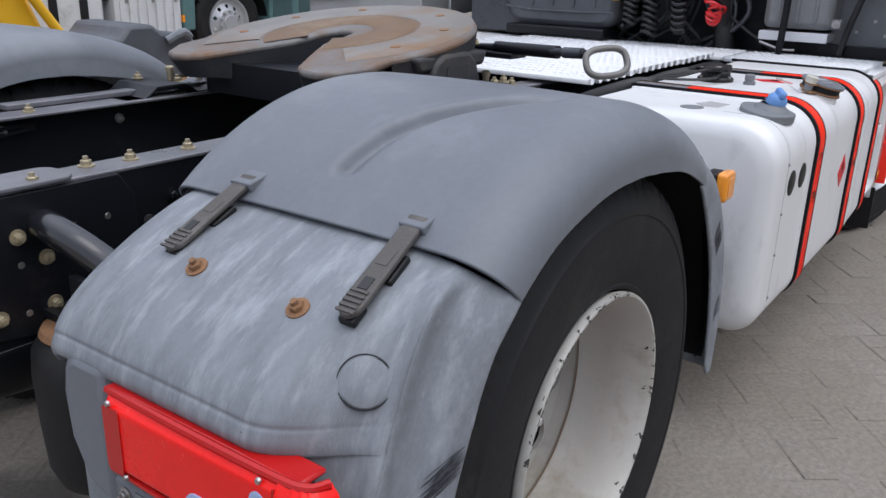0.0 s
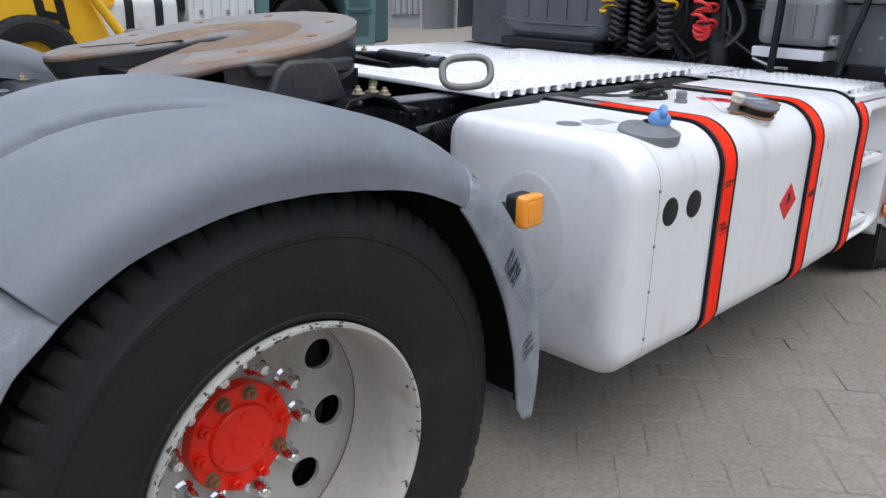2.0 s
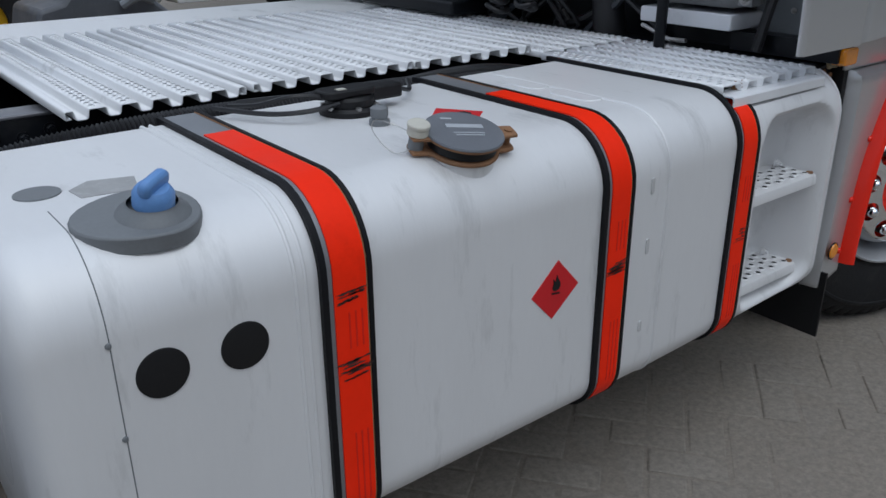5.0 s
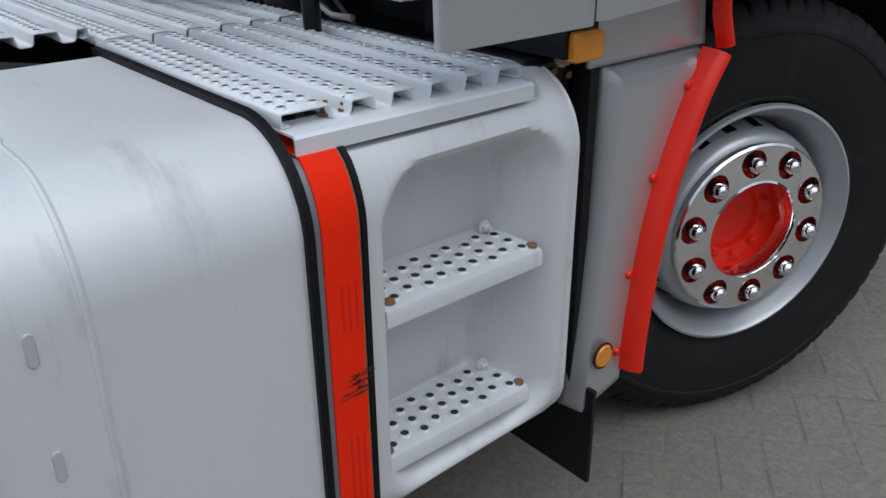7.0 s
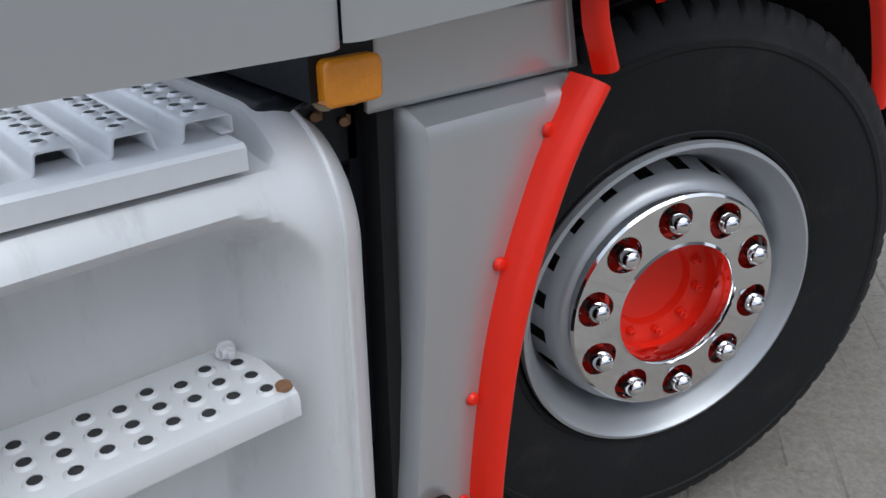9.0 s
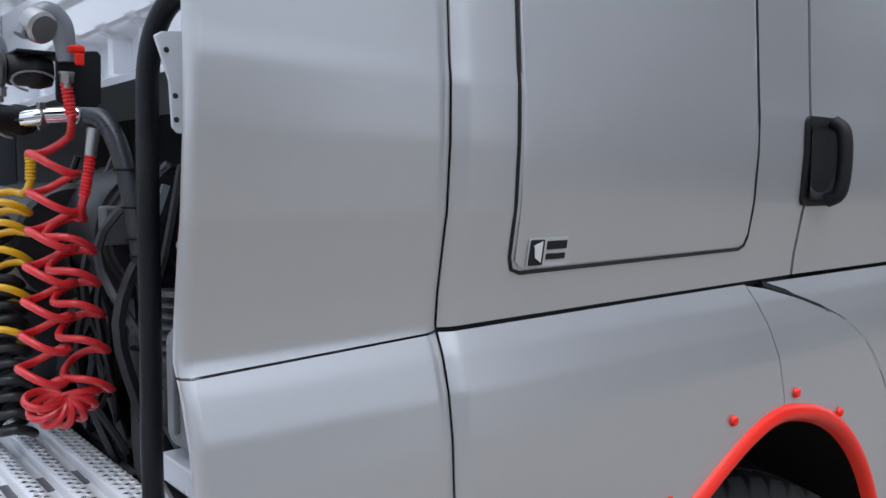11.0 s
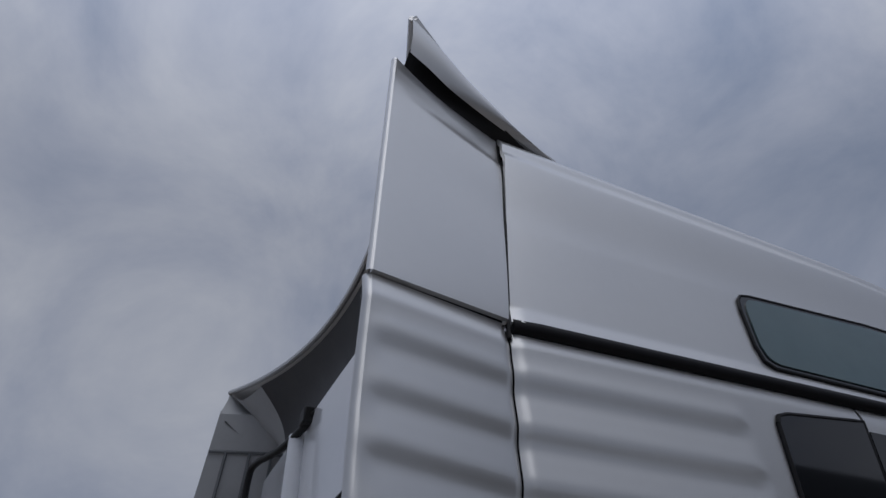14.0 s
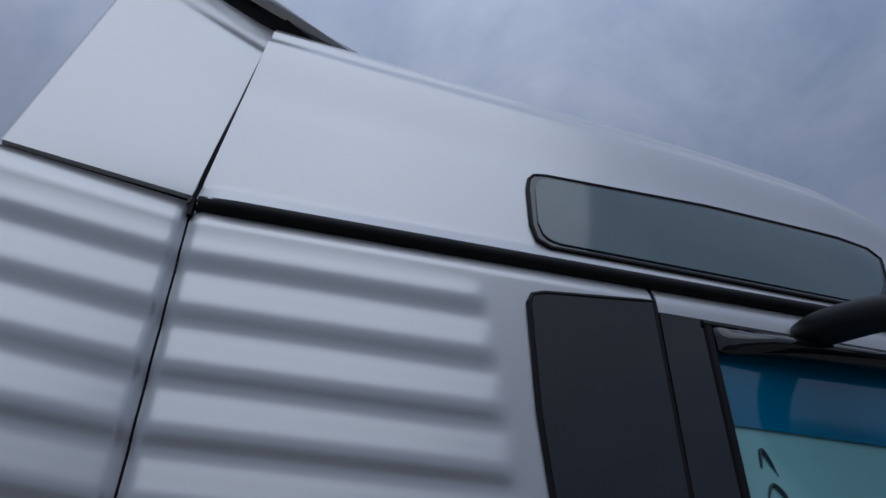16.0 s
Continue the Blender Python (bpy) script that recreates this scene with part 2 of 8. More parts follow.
def grid_bm(nu, nv, f, wrap_u=False, wrap_v=False, bm=None):
    """Quads over f(u, v), u and v from 0 to 1."""
    bm = bm or bmesh.new()
    cu, cv = (nu if wrap_u else nu + 1), (nv if wrap_v else nv + 1)
    v = [[bm.verts.new(f(i / nu, j / nv)) for j in range(cv)] for i in range(cu)]
    for i in range(nu):
        for j in range(nv):
            bm.faces.new((v[i][j], v[(i + 1) % cu][j], v[(i + 1) % cu][(j + 1) % cv], v[i][(j + 1) % cv]))
    return bm


def lathe_bm(profile, seg=48, bm=None, arc=None):
    """Turns (radius, y) points round the y axis."""
    bm = bm or bmesh.new()
    rings = []
    full = arc is None
    n = seg if full else seg + 1
    for r, y in profile:
        ring = []
        for k in range(n):
            a = 2 * math.pi * k / seg if full else radians(arc[0] + (arc[1] - arc[0]) * k / seg)
            ring.append(bm.verts.new((r * math.sin(a), y, r * math.cos(a))))
        rings.append(ring)
    for a, b in zip(rings, rings[1:]):
        for k in range(n if full else n - 1):
            bm.faces.new((a[k], a[(k + 1) % n], b[(k + 1) % n], b[k]))
    return bm


def turn(bm, m):
    bmesh.ops.transform(bm, matrix=m, verts=bm.verts)
    return bm


def outline_bm(points, depth, axis="y", bm=None):
    """A flat outline of (a, b) points with a depth. axis y: points are (x, z); axis z: (x, y); axis x: (y, z)."""
    bm = bm or bmesh.new()

    def at(p, d):
        return {"y": (p[0], d, p[1]), "z": (p[0], p[1], d), "x": (d, p[0], p[1])}[axis]
    lo = [bm.verts.new(at(p, depth[0])) for p in points]
    hi = [bm.verts.new(at(p, depth[1])) for p in points]
    n = len(points)
    bm.faces.new(lo)
    bm.faces.new(hi[::-1])
    for i in range(n):
        bm.faces.new((lo[i], hi[i], hi[(i + 1) % n], lo[(i + 1) % n]))
    bmesh.ops.recalc_face_normals(bm, faces=bm.faces)
    return bm


def rounded(x0, x1, z0, z1, r, seg=6):
    pts = []
    rs = r if isinstance(r, (tuple, list)) else (r,) * 4
    for (cx, cz, a0), rr in zip(((x1, z1, 0), (x0, z1, 90), (x0, z0, 180), (x1, z0, 270)), rs):
        ox = cx - rr if cx == x1 else cx + rr
        oz = cz - rr if cz == z1 else cz + rr
        for k in range(seg + 1):
            a = radians(a0 + 90 * k / seg)
            pts.append((ox + rr * math.cos(a), oz + rr * math.sin(a)))
    return pts


def tube_bm(points, radius, seg=8, bm=None, closed=False):
    """A round pipe along points; radius a number or a function of 0..1."""
    bm = bm or bmesh.new()
    pts = [Vector(p) for p in points]
    n = len(pts)
    rings = []
    up = Vector((0, 0, 1))
    side = None
    for i, p in enumerate(pts):
        d = (pts[(i + 1) % n] - pts[i - 1]) if closed else (pts[min(i + 1, n - 1)] - pts[max(i - 1, 0)])
        d.normalize()
        if side is None:
            side = d.cross(up)
            if side.length < 0.05:
                side = d.cross(Vector((1, 0, 0)))
        side = (side - d * side.dot(d)).normalized()
        other = d.cross(side)
        r = radius(i / max(1, n - 1)) if callable(radius) else radius
        rings.append([bm.verts.new(p + r * (math.cos(2 * math.pi * k / seg) * side + math.sin(2 * math.pi * k / seg) * other)) for k in range(seg)])
    pairs = list(zip(rings, rings[1:])) + ([(rings[-1], rings[0])] if closed else [])
    for a, b in pairs:
        for k in range(seg):
            bm.faces.new((a[k], a[(k + 1) % seg], b[(k + 1) % seg], b[k]))
    if not closed:
        bm.faces.new(rings[0][::-1])
        bm.faces.new(rings[-1])
    bmesh.ops.recalc_face_normals(bm, faces=bm.faces)
    return bm


def smooth_path(points, steps=8):
    """Catmull-Rom through points."""
    p = [Vector(q) for q in points]
    p = [2 * p[0] - p[1]] + p + [2 * p[-1] - p[-2]]
    out = []
    for i in range(1, len(p) - 2):
        for k in range(steps):
            t = k / steps
            a, b, c, d = p[i - 1], p[i], p[i + 1], p[i + 2]
            out.append(0.5 * ((2 * b) + (c - a) * t + (2 * a - 5 * b + 4 * c - d) * t * t + (3 * b - a - 3 * c + d) * t ** 3))
    out.append(p[-2])
    return out


def smoothstep(a, b, x):
    t = max(0.0, min(1.0, (x - a) / (b - a)))
    return t * t * (3 - 2 * t)


def bend(x, table):
    """Piecewise-linear value of x in a table of pairs."""
    for (a, fa), (b, fb) in zip(table, table[1:]):
        if x <= b:
            return fa + (fb - fa) * max(0.0, (x - a) / (b - a))
    return table[-1][1]


def hexbolt_bm(r=0.012, h=0.012, washer=0.018):
    """A hexagon bolt head with a washer and a thread end, on the y axis towards -y."""
    bm = bmesh.new()
    lathe_bm([(0.0001, -0.003), (washer, -0.003), (washer, 0.0)], 16, bm)
    lathe_bm([(0.0001, -0.003 - h), (r * 0.86, -0.003 - h), (r, -0.003 - h * 0.85), (r, -0.003)], 6, bm)
    lathe_bm([(0.0001, -0.006 - h * 1.4), (r * 0.5, -0.006 - h * 1.4), (r * 0.52, -0.003 - h)], 10, bm)
    bmesh.ops.recalc_face_normals(bm, faces=bm.faces)
    return bm


MID = 1.225   # the truck's centre line
MIRROR = Matrix.Translation((0, 2 * MID, 0)) @ Matrix.Diagonal((1, -1, 1, 1))


# ---- the tractor unit: large forms ----
truck = new("tractor_unit")
tagged(truck, "silver tractor unit with red-striped fuel tank and grey mudguards", "truck")


def tyre_bm(R=0.525, rim=0.295, width=0.30, blocks=64):
    """A truck tyre, its outer wall at y = 0, with shoulder blocks in the tread."""
    prof = [(rim + 0.004, 0.03), (rim + 0.012, 0.014), (rim + 0.020, 0.011), (rim + 0.023, 0.013), (rim + 0.05, 0.005), (rim + 0.085, 0.0), (R - 0.10, -0.004), (R - 0.075, -0.003), (R - 0.072, -0.0055),
            (R - 0.062, -0.005), (R - 0.058, 0.0), (R - 0.045, 0.004), (R - 0.030, 0.010), (R - 0.012, 0.020), (R, 0.034)]
    prof += [(R, 0.075), (R - 0.011, 0.077), (R - 0.011, 0.085), (R, 0.087), (R, width / 2 - 0.005), (R - 0.011, width / 2)]
    prof += [(r, width - y) for r, y in prof[::-1]]
    bm = lathe_bm(prof, blocks * 6)
    for v in bm.verts:
        r = math.hypot(v.co.x, v.co.z)
        if r > R - 0.032 and (v.co.y < 0.076 or v.co.y > width - 0.076):
            k = int(round(math.atan2(v.co.x, v.co.z) / (2 * math.pi) * blocks * 6)) % 6
            if k == 0:
                s = (r - (0.014 if r > R - 0.015 else 0.005)) / r
                v.co.x *= s
                v.co.z *= s
    return bm


def disc_with_holes_bm(r0, r1, y0, y1, holes, hole_r, mid_r, seg=8):
    """A dished wheel disc with a ring of round holes, of sectors each holding one hole."""
    bm = bmesh.new()
    n = 6 * seg + 4
    for h in range(holes):
        a0 = 2 * math.pi * h / holes
        half = math.pi / holes
        inner, outer = [], []
        c1, c0 = math.atan2(r1 - mid_r, half), math.atan2(mid_r - r0, half)
        angles = sorted([2 * math.pi * (k + 0.37) / (n - 4) for k in range(n - 4)] + [c1, math.pi - c1, math.pi + c0, 2 * math.pi - c0])
        for th in angles:
            dx, dr = math.cos(th), math.sin(th)
            inner.append((mid_r + hole_r * dr, hole_r * dx / mid_r))
            s = min(half / max(abs(dx), 1e-6), ((r1 - mid_r) if dr > 0 else (mid_r - r0)) / max(abs(dr), 1e-6))
            outer.append((mid_r + s * dr, s * dx))

        def at(p, back=0.0):
            r, a = p
            f = (r - r0) / (r1 - r0)
            return bm.verts.new((r * math.sin(a0 + a), y0 + (y1 - y0) * f + back, r * math.cos(a0 + a)))
        vi, vo, vb = [at(p) for p in inner], [at(p) for p in outer], [at(p, 0.012) for p in inner]
        for k in range(n):
            q = (k + 1) % n
            bm.faces.new((vi[k], vo[k], vo[q], vi[q]))
            bm.faces.new((vb[k], vi[k], vi[q], vb[q]))
    bmesh.ops.remove_doubles(bm, verts=bm.verts, dist=0.0005)
    bmesh.ops.recalc_face_normals(bm, faces=bm.faces)
    return bm


def arc_point(cx, cz, r, deg):
    return cx + r * math.sin(radians(deg)), cz + r * math.cos(radians(deg))


# rear wheel, twin tyres
def rear_wheel(name, m):
    wheel = part(name, tyre_bm(0.505, 0.276), M_RUBBER, truck, "worn black truck tyre on a cream steel rim")
    wheel.matrix_basis = m
    part("inner_tyre", turn(tyre_bm(0.505, 0.276, blocks=48), Matrix.Translation((0, 0.335, 0))), M_RUBBER, wheel)
    part("rim", lathe_bm([(0.277, 0.030), (0.283, 0.014), (0.284, 0.006), (0.281, 0.0), (0.276, 0.0), (0.272, 0.006), (0.270, 0.016), (0.266, 0.030), (0.262, 0.055), (0.260, 0.10), (0.260, 0.155), (0.2555, 0.162),
                          (0.2545, 0.172), (0.260, 0.178), (0.2605, 0.186), (0.259, 0.197), (0.258, 0.208)], 96), M_RIM, wheel, "cream-painted steel rim with rust stains")
    part("disc", disc_with_holes_bm(0.125, 0.2585, 0.222, 0.208, 10, 0.0335, 0.2215), M_RIM, wheel).matrix_basis = Matrix.Rotation(radians(27), 4, "Y")
    part("rust_ring", lathe_bm([(0.2546, 0.1690), (0.2541, 0.1705), (0.2543, 0.1722)], 72), M_RUSTRING, wheel, "brown rust stain in the rim step")
    part("brake_drum", lathe_bm([(0.255, 0.33), (0.255, 0.27), (0.225, 0.30), (0.15, 0.31)], 48), M_RIMCHIP, wheel)
    part("hub_face", lathe_bm([(0.128, 0.224), (0.122, 0.220), (0.106, 0.220), (0.104, 0.236)], 48), M_RIM, wheel)
    flange = []
    for k in range(80):
        scallop = 0.107 + 0.0012 * math.cos(10 * 2 * math.pi * k / 80 - 10 * radians(12))
        flange.append((scallop * math.sin(2 * math.pi * k / 80), scallop * math.cos(2 * math.pi * k / 80)))
    part("hub_flange", outline_bm(flange, (0.191, 0.231)), M_RED, wheel, "bright red scalloped hub flange", bevel=0.003)
    part("hub_cap", lathe_bm([(0.070, 0.192), (0.068, 0.185), (0.064, 0.1815), (0.052, 0.180), (0.030, 0.1795), (0.027, 0.176), (0.012, 0.1755), (0.010, 0.178), (0.0001, 0.178)], 48), M_RED, wheel, "bright red axle hub cap")
    for k in range(10):
        x, z = arc_point(0, 0, 0.091, 36 * k + 12)
        part("hub_bolt", turn(hexbolt_bm(0.0125, 0.012, 0.0155), Matrix.Translation((x, 0.192, z))), M_RUST if k % 3 == 0 else M_RED, wheel)
    for x, z in (arc_point(0, 0, 0.05, 120), arc_point(0, 0, 0.05, 240), arc_point(0, 0, 0.05, 0)):
        part("hub_boss", lathe_bm([(0.0001, 0.176), (0.006, 0.177), (0.0075, 0.181)], 12), M_RED, wheel).matrix_basis = Matrix.Translation((x, 0, z))
    for k in range(10):
        x, z = arc_point(0, 0, 0.137, 36 * k + 20)
        part("wheel_nut", lathe_bm([(0.0001, 0.172), (0.009, 0.174), (0.0155, 0.182), (0.0165, 0.200), (0.0165, 0.210), (0.023, 0.214), (0.024, 0.226)], 18), M_CHROME, wheel).matrix_basis = Matrix.Translation((x, 0, z))
    rnd = random.Random(5)
    chips = bmesh.new()
    for k in range(90):
        a = rnd.uniform(-75, 20) if k < 60 else rnd.uniform(60, 200)
        w, d0, r0 = rnd.uniform(0.4, 1.6), rnd.uniform(0.0, 0.006), rnd.uniform(0.269, 0.279)
        q = []
        for da, dr in ((-w, 0), (-w * 0.4, rnd.uniform(0.003, 0.009)), (w, rnd.uniform(0.002, 0.008)), (w * 0.5, -0.002)):
            rr = r0 + dr
            x, z = arc_point(0, 0, rr, a + da)
            q.append(chips.verts.new((x, bend(rr, ((0.262, 0.055), (0.266, 0.030), (0.270, 0.016), (0.272, 0.006), (0.276, 0.0), (0.281, 0.0), (0.284, 0.006))) - 0.0012, z)))
        chips.faces.new(q)
    tagged(part("chipped_paint", chips, M_RIMCHIP, wheel, "chipped paint along the rim edge"), kind="stuff")
    return wheel


WHEEL_Z = 0.51
rear_wheel("rear_wheel", Matrix.Translation((0, 0.032, WHEEL_Z)))
rear_wheel("rear_wheel", Matrix.Translation((0, 2 * MID - 0.03, WHEEL_Z)) @ Matrix.Rotation(math.pi, 4, "Z"))


def front_wheel(name, m):
    wheel = part(name, tyre_bm(0.545, 0.303, 0.32), M_RUBBER, truck, "black truck tyre on a silver steel wheel")
    wheel.matrix_basis = m
    part("rim", lathe_bm([(0.300, 0.030), (0.310, 0.012), (0.308, 0.0), (0.301, -0.002), (0.293, 0.008), (0.288, 0.02), (0.280, 0.028), (0.268, 0.05), (0.262, 0.075), (0.255, 0.09), (0.25, 0.11)], 96), M_RIM2, wheel, "silver-painted steel rim")
    bm = bmesh.new()
    for k in range(20):
        a0, a1 = 18 * k, 18 * k + 11
        for s in range(4):
            b0, b1 = a0 + (a1 - a0) * s / 4, a0 + (a1 - a0) * (s + 1) / 4
            p = [(0.243, 0.046), (0.253, 0.092)]
            q = []
            for (r, y), a in ((p[0], b0), (p[0], b1), (p[1], b1), (p[1], b0)):
                x, z = arc_point(0, 0, r, a)
                q.append(bm.verts.new((x, y, z)))
            bm.faces.new(q)
    lathe_bm([(0.215, 0.010), (0.224, 0.014), (0.232, 0.020), (0.238, 0.030), (0.243, 0.046)], 80, bm)
    lathe_bm([(0.253, 0.092), (0.257, 0.112)], 80, bm)
    bmesh.ops.remove_doubles(bm, verts=bm.verts, dist=0.0004)
    part("disc", bm, M_RIM2, wheel)
    part("dark_well", lathe_bm([(0.25, 0.15), (0.12, 0.15)], 32), M_HOLE, wheel)
    part("nut_ring", disc_with_holes_bm(0.128, 0.214, -0.012, -0.008, 10, 0.0345, 0.1755), M_CHROME, wheel, "polished chrome nut ring")
    part("ring_edge", lathe_bm([(0.214, -0.008), (0.2185, -0.004), (0.2195, 0.014)], 72), M_CHROME, wheel)
    part("ring_lip", lathe_bm([(0.129, -0.012), (0.124, -0.014), (0.120, -0.008), (0.119, 0.03)], 72), M_CHROME, wheel)
    part("hub", lathe_bm([(0.214, 0.020), (0.205, 0.035), (0.126, 0.034), (0.122, 0.05), (0.10, 0.055), (0.085, 0.06), (0.080, 0.075), (0.074, 0.078), (0.0001, 0.078)], 48), M_RED, wheel, "red-painted wheel hub")
    for k in range(10):
        x, z = arc_point(0, 0, 0.1755, 36 * k)
        part("wheel_nut", lathe_bm([(0.0001, -0.036), (0.008, -0.035), (0.0145, -0.031), (0.0185, -0.024), (0.0205, -0.014), (0.0215, 0.0), (0.0225, 0.014), (0.028, 0.018), (0.028, 0.034)], 18), M_CHROME, wheel).matrix_basis = Matrix.Translation((x, 0, z))
        x, z = arc_point(0, 0, 0.098, 36 * k)
        part("hub_bolt", turn(hexbolt_bm(0.008, 0.008, 0.010), Matrix.Translation((x, 0.054, z))), M_RED, wheel)
    return wheel


FRONT_SIZE = Matrix.Diagonal((0.895, 1, 0.895, 1))
front_wheel("front_wheel", Matrix.Translation((3.555, 0.100, 0.516)) @ Matrix.Rotation(radians(-19.3), 4, "Z") @ Matrix.Rotation(radians(1.4), 4, "X") @ Matrix.Rotation(radians(-9.2), 4, "Y") @ FRONT_SIZE)
front_wheel("front_wheel", Matrix.Translation((3.555, 2 * MID - 0.100, 0.516)) @ Matrix.Rotation(radians(163), 4, "Z") @ FRONT_SIZE)


# mudguards: swept profiles round the rear wheel
def guard_section(v, r_edge, r_crown, width, skirt=0.0, corner=0.085):
    """(y, r) across the mudguard: an upright skirt, a rounded shoulder, a nearly flat crown."""
    if v < 0.10:
        t = v / 0.10
        return skirt * t, r_edge + (r_crown - corner - r_edge) * t
    if v < 0.34:
        a = (v - 0.10) / 0.24 * math.pi / 2
        return skirt + corner * 1.25 * (1 - math.cos(a)), r_crown - corner + corner * math.sin(a)
    y0, y1 = skirt + corner * 1.25, width - 0.09
    if v < 0.86:
        t = (v - 0.34) / 0.52
        return y0 + (y1 - y0) * t, r_crown + 0.004 * math.sin(t * math.pi)
    if v < 0.95:
        a = (v - 0.86) / 0.09 * math.pi / 2
        return y1 + 0.085 * math.sin(a), r_crown - 0.07 * (1 - math.cos(a))
    t = (v - 0.95) / 0.05
    return y1 + 0.085 + 0.005 * t, r_crown - 0.07 - max(0.0, r_crown - 0.07 - r_edge) * t


def mudguard_top():
    def f(u, v):
        deg = -42.5 + 81.5 * u
        edge_r = bend(deg, ((-43, 0.557), (-31, 0.546), (-21, 0.53), (-12, 0.521), (-3, 0.513), (8, 0.511), (16, 0.517), (26, 0.533), (33, 0.543), (40, 0.556)))
        y, r = guard_section(v, edge_r, bend(deg, ((-43, 0.648), (-22, 0.638), (0, 0.628), (20, 0.634), (32, 0.642), (40, 0.645))), 0.705)
        yc = bend(deg, ((-36, 0.352), (-30, 0.346), (-24, 0.334), (-18, 0.304), (-13, 0.268), (-8, 0.230), (-2, 0.184), (6, 0.13)))
        run = smoothstep(-35.5, -32.5, deg) * (1 - smoothstep(-6, 3, deg))
        side = y - yc
        g = run * (math.exp(-(side / 0.011) ** 2) if side > 0 else math.exp(-(side / 0.024) ** 2))
        g2 = 0.5 * run * math.exp(-((side - 0.030) / 0.016) ** 2)
        x, z = arc_point(0, WHEEL_Z, r - 0.022 * g + 0.004 * g2, deg)
        return x, y, z
    ob = part("mudguard_top", grid_bm(270, 320, f), M_FENDER, truck, "grey plastic mudguard top section with a pressed groove")
    s = ob.modifiers.new("wall", "SOLIDIFY")
    s.thickness, s.offset = 0.006, -1
    return ob


def mudguard_front():
    def f(u, v):
        deg = 38.6 + 60.4 * u
        edge_r = bend(deg, ((38, 0.548), (48, 0.533), (60, 0.523), (75, 0.523), (90, 0.533), (96, 0.545), (99, 0.57)))
        y, r = guard_section(v, edge_r, bend(deg, ((38, 0.6465), (60, 0.646), (80, 0.642), (99, 0.634))), 0.60, 0.0, bend(deg, ((39, 0.085), (48, 0.055), (60, 0.045))))
        x, z = arc_point(0, WHEEL_Z, r, deg)
        return x, y + 0.001, z
    ob = part("mudguard_front", grid_bm(60, 60, f), M_FENDER_OLD, truck, "weathered grey plastic front mudguard section")
    s = ob.modifiers.new("wall", "SOLIDIFY")
    s.thickness, s.offset = 0.006, -1
    return ob


TAIL = [(-0.424, 0.984), (-0.47, 0.970), (-0.53, 0.946), (-0.585, 0.918), (-0.64, 0.885), (-0.682, 0.850), (-0.702, 0.822), (-0.704, 0.812), (-0.708, 0.806), (-0.712, 0.790), (-0.706, 0.775), (-0.690, 0.768),
        (-0.686, 0.70), (-0.684, 0.62), (-0.684, 0.52), (-0.684, 0.43)]
CREASE = [(-0.426, 0.972), (-0.460, 0.958), (-0.492, 0.940), (-0.520, 0.912), (-0.545, 0.872), (-0.562, 0.838), (-0.573, 0.812), (-0.577, 0.803), (-0.580, 0.797), (-0.587, 0.782), (-0.592, 0.768), (-0.595, 0.760),
          (-0.618, 0.70), (-0.636, 0.62), (-0.648, 0.52), (-0.655, 0.43)]
EDGE = [(-0.374, 0.922), (-0.392, 0.905), (-0.415, 0.886), (-0.437, 0.866), (-0.458, 0.835), (-0.474, 0.805), (-0.484, 0.780), (-0.488, 0.773), (-0.491, 0.766), (-0.498, 0.750), (-0.504, 0.737), (-0.508, 0.727),
        (-0.526, 0.68), (-0.545, 0.60), (-0.556, 0.51), (-0.562, 0.43)]
TAIL_PATH = smooth_path([(x, 0, z) for x, z in TAIL], 4)
CREASE_PATH = smooth_path([(x, 0, z) for x, z in CREASE], 4)
EDGE_PATH = smooth_path([(x, 0, z) for x, z in EDGE], 4)
CREASE_Y = 0.068


def along(path, u):
    i = u * (len(path) - 1)
    k = min(len(path) - 2, int(i))
    return path[k].lerp(path[k + 1], i - k)


def tail_point(u, y):
    """The tail section at u along its fall: flat across, rounded off to a crease near the wheel's outer side."""
    a, c = along(TAIL_PATH, u), along(CREASE_PATH, u)
    w = max(0.0, min(1.0, (y - CREASE_Y) / 0.135))
    p = c.lerp(a, math.sin(w * math.pi / 2) ** 0.9)
    ridge = 0.019 * math.exp(-(w / 0.12) ** 2) * smoothstep(0.0, 0.10, u)
    q = Vector((p.x - 0.55 * ridge, max(y, CREASE_Y) - 0.75 * ridge, p.z + 0.35 * ridge))
    if y > 0.60:
        d = 0.055 * (1 - math.sqrt(max(0.0, 1 - ((y - 0.60) / 0.066) ** 2)))
        q += Vector((0.55 * d, 0, -0.8 * d))
    return q


def cheek_point(u, v):
    """From the crease out to the edge beside the tyre."""
    q = along(CREASE_PATH, u).lerp(along(EDGE_PATH, u), v)
    ridge = 0.019 * math.exp(-(v / 0.14) ** 2) * smoothstep(0.0, 0.10, u)
    return Vector((q.x - 0.55 * ridge, CREASE_Y * (1 - v) ** 1.5 - 0.75 * ridge, q.z + 0.35 * ridge))


def mudguard_rear():
    n = 110
    ob = part("mudguard_rear", grid_bm(n, 110, lambda u, v: tail_point(u, CREASE_Y + (0.664 - CREASE_Y) * v ** 1.5)), M_FENDER_OLD, truck, "weathered grey plastic rear mudguard section with scuffs")
    s = ob.modifiers.new("wall", "SOLIDIFY")
    s.thickness, s.offset = 0.006, 1
    ob2 = part("mudguard_cheek", grid_bm(n, 50, cheek_point), M_FENDER_OLD, truck)
    s = ob2.modifiers.new("wall", "SOLIDIFY")
    s.thickness, s.offset = 0.006, -1
    return ob, ob2


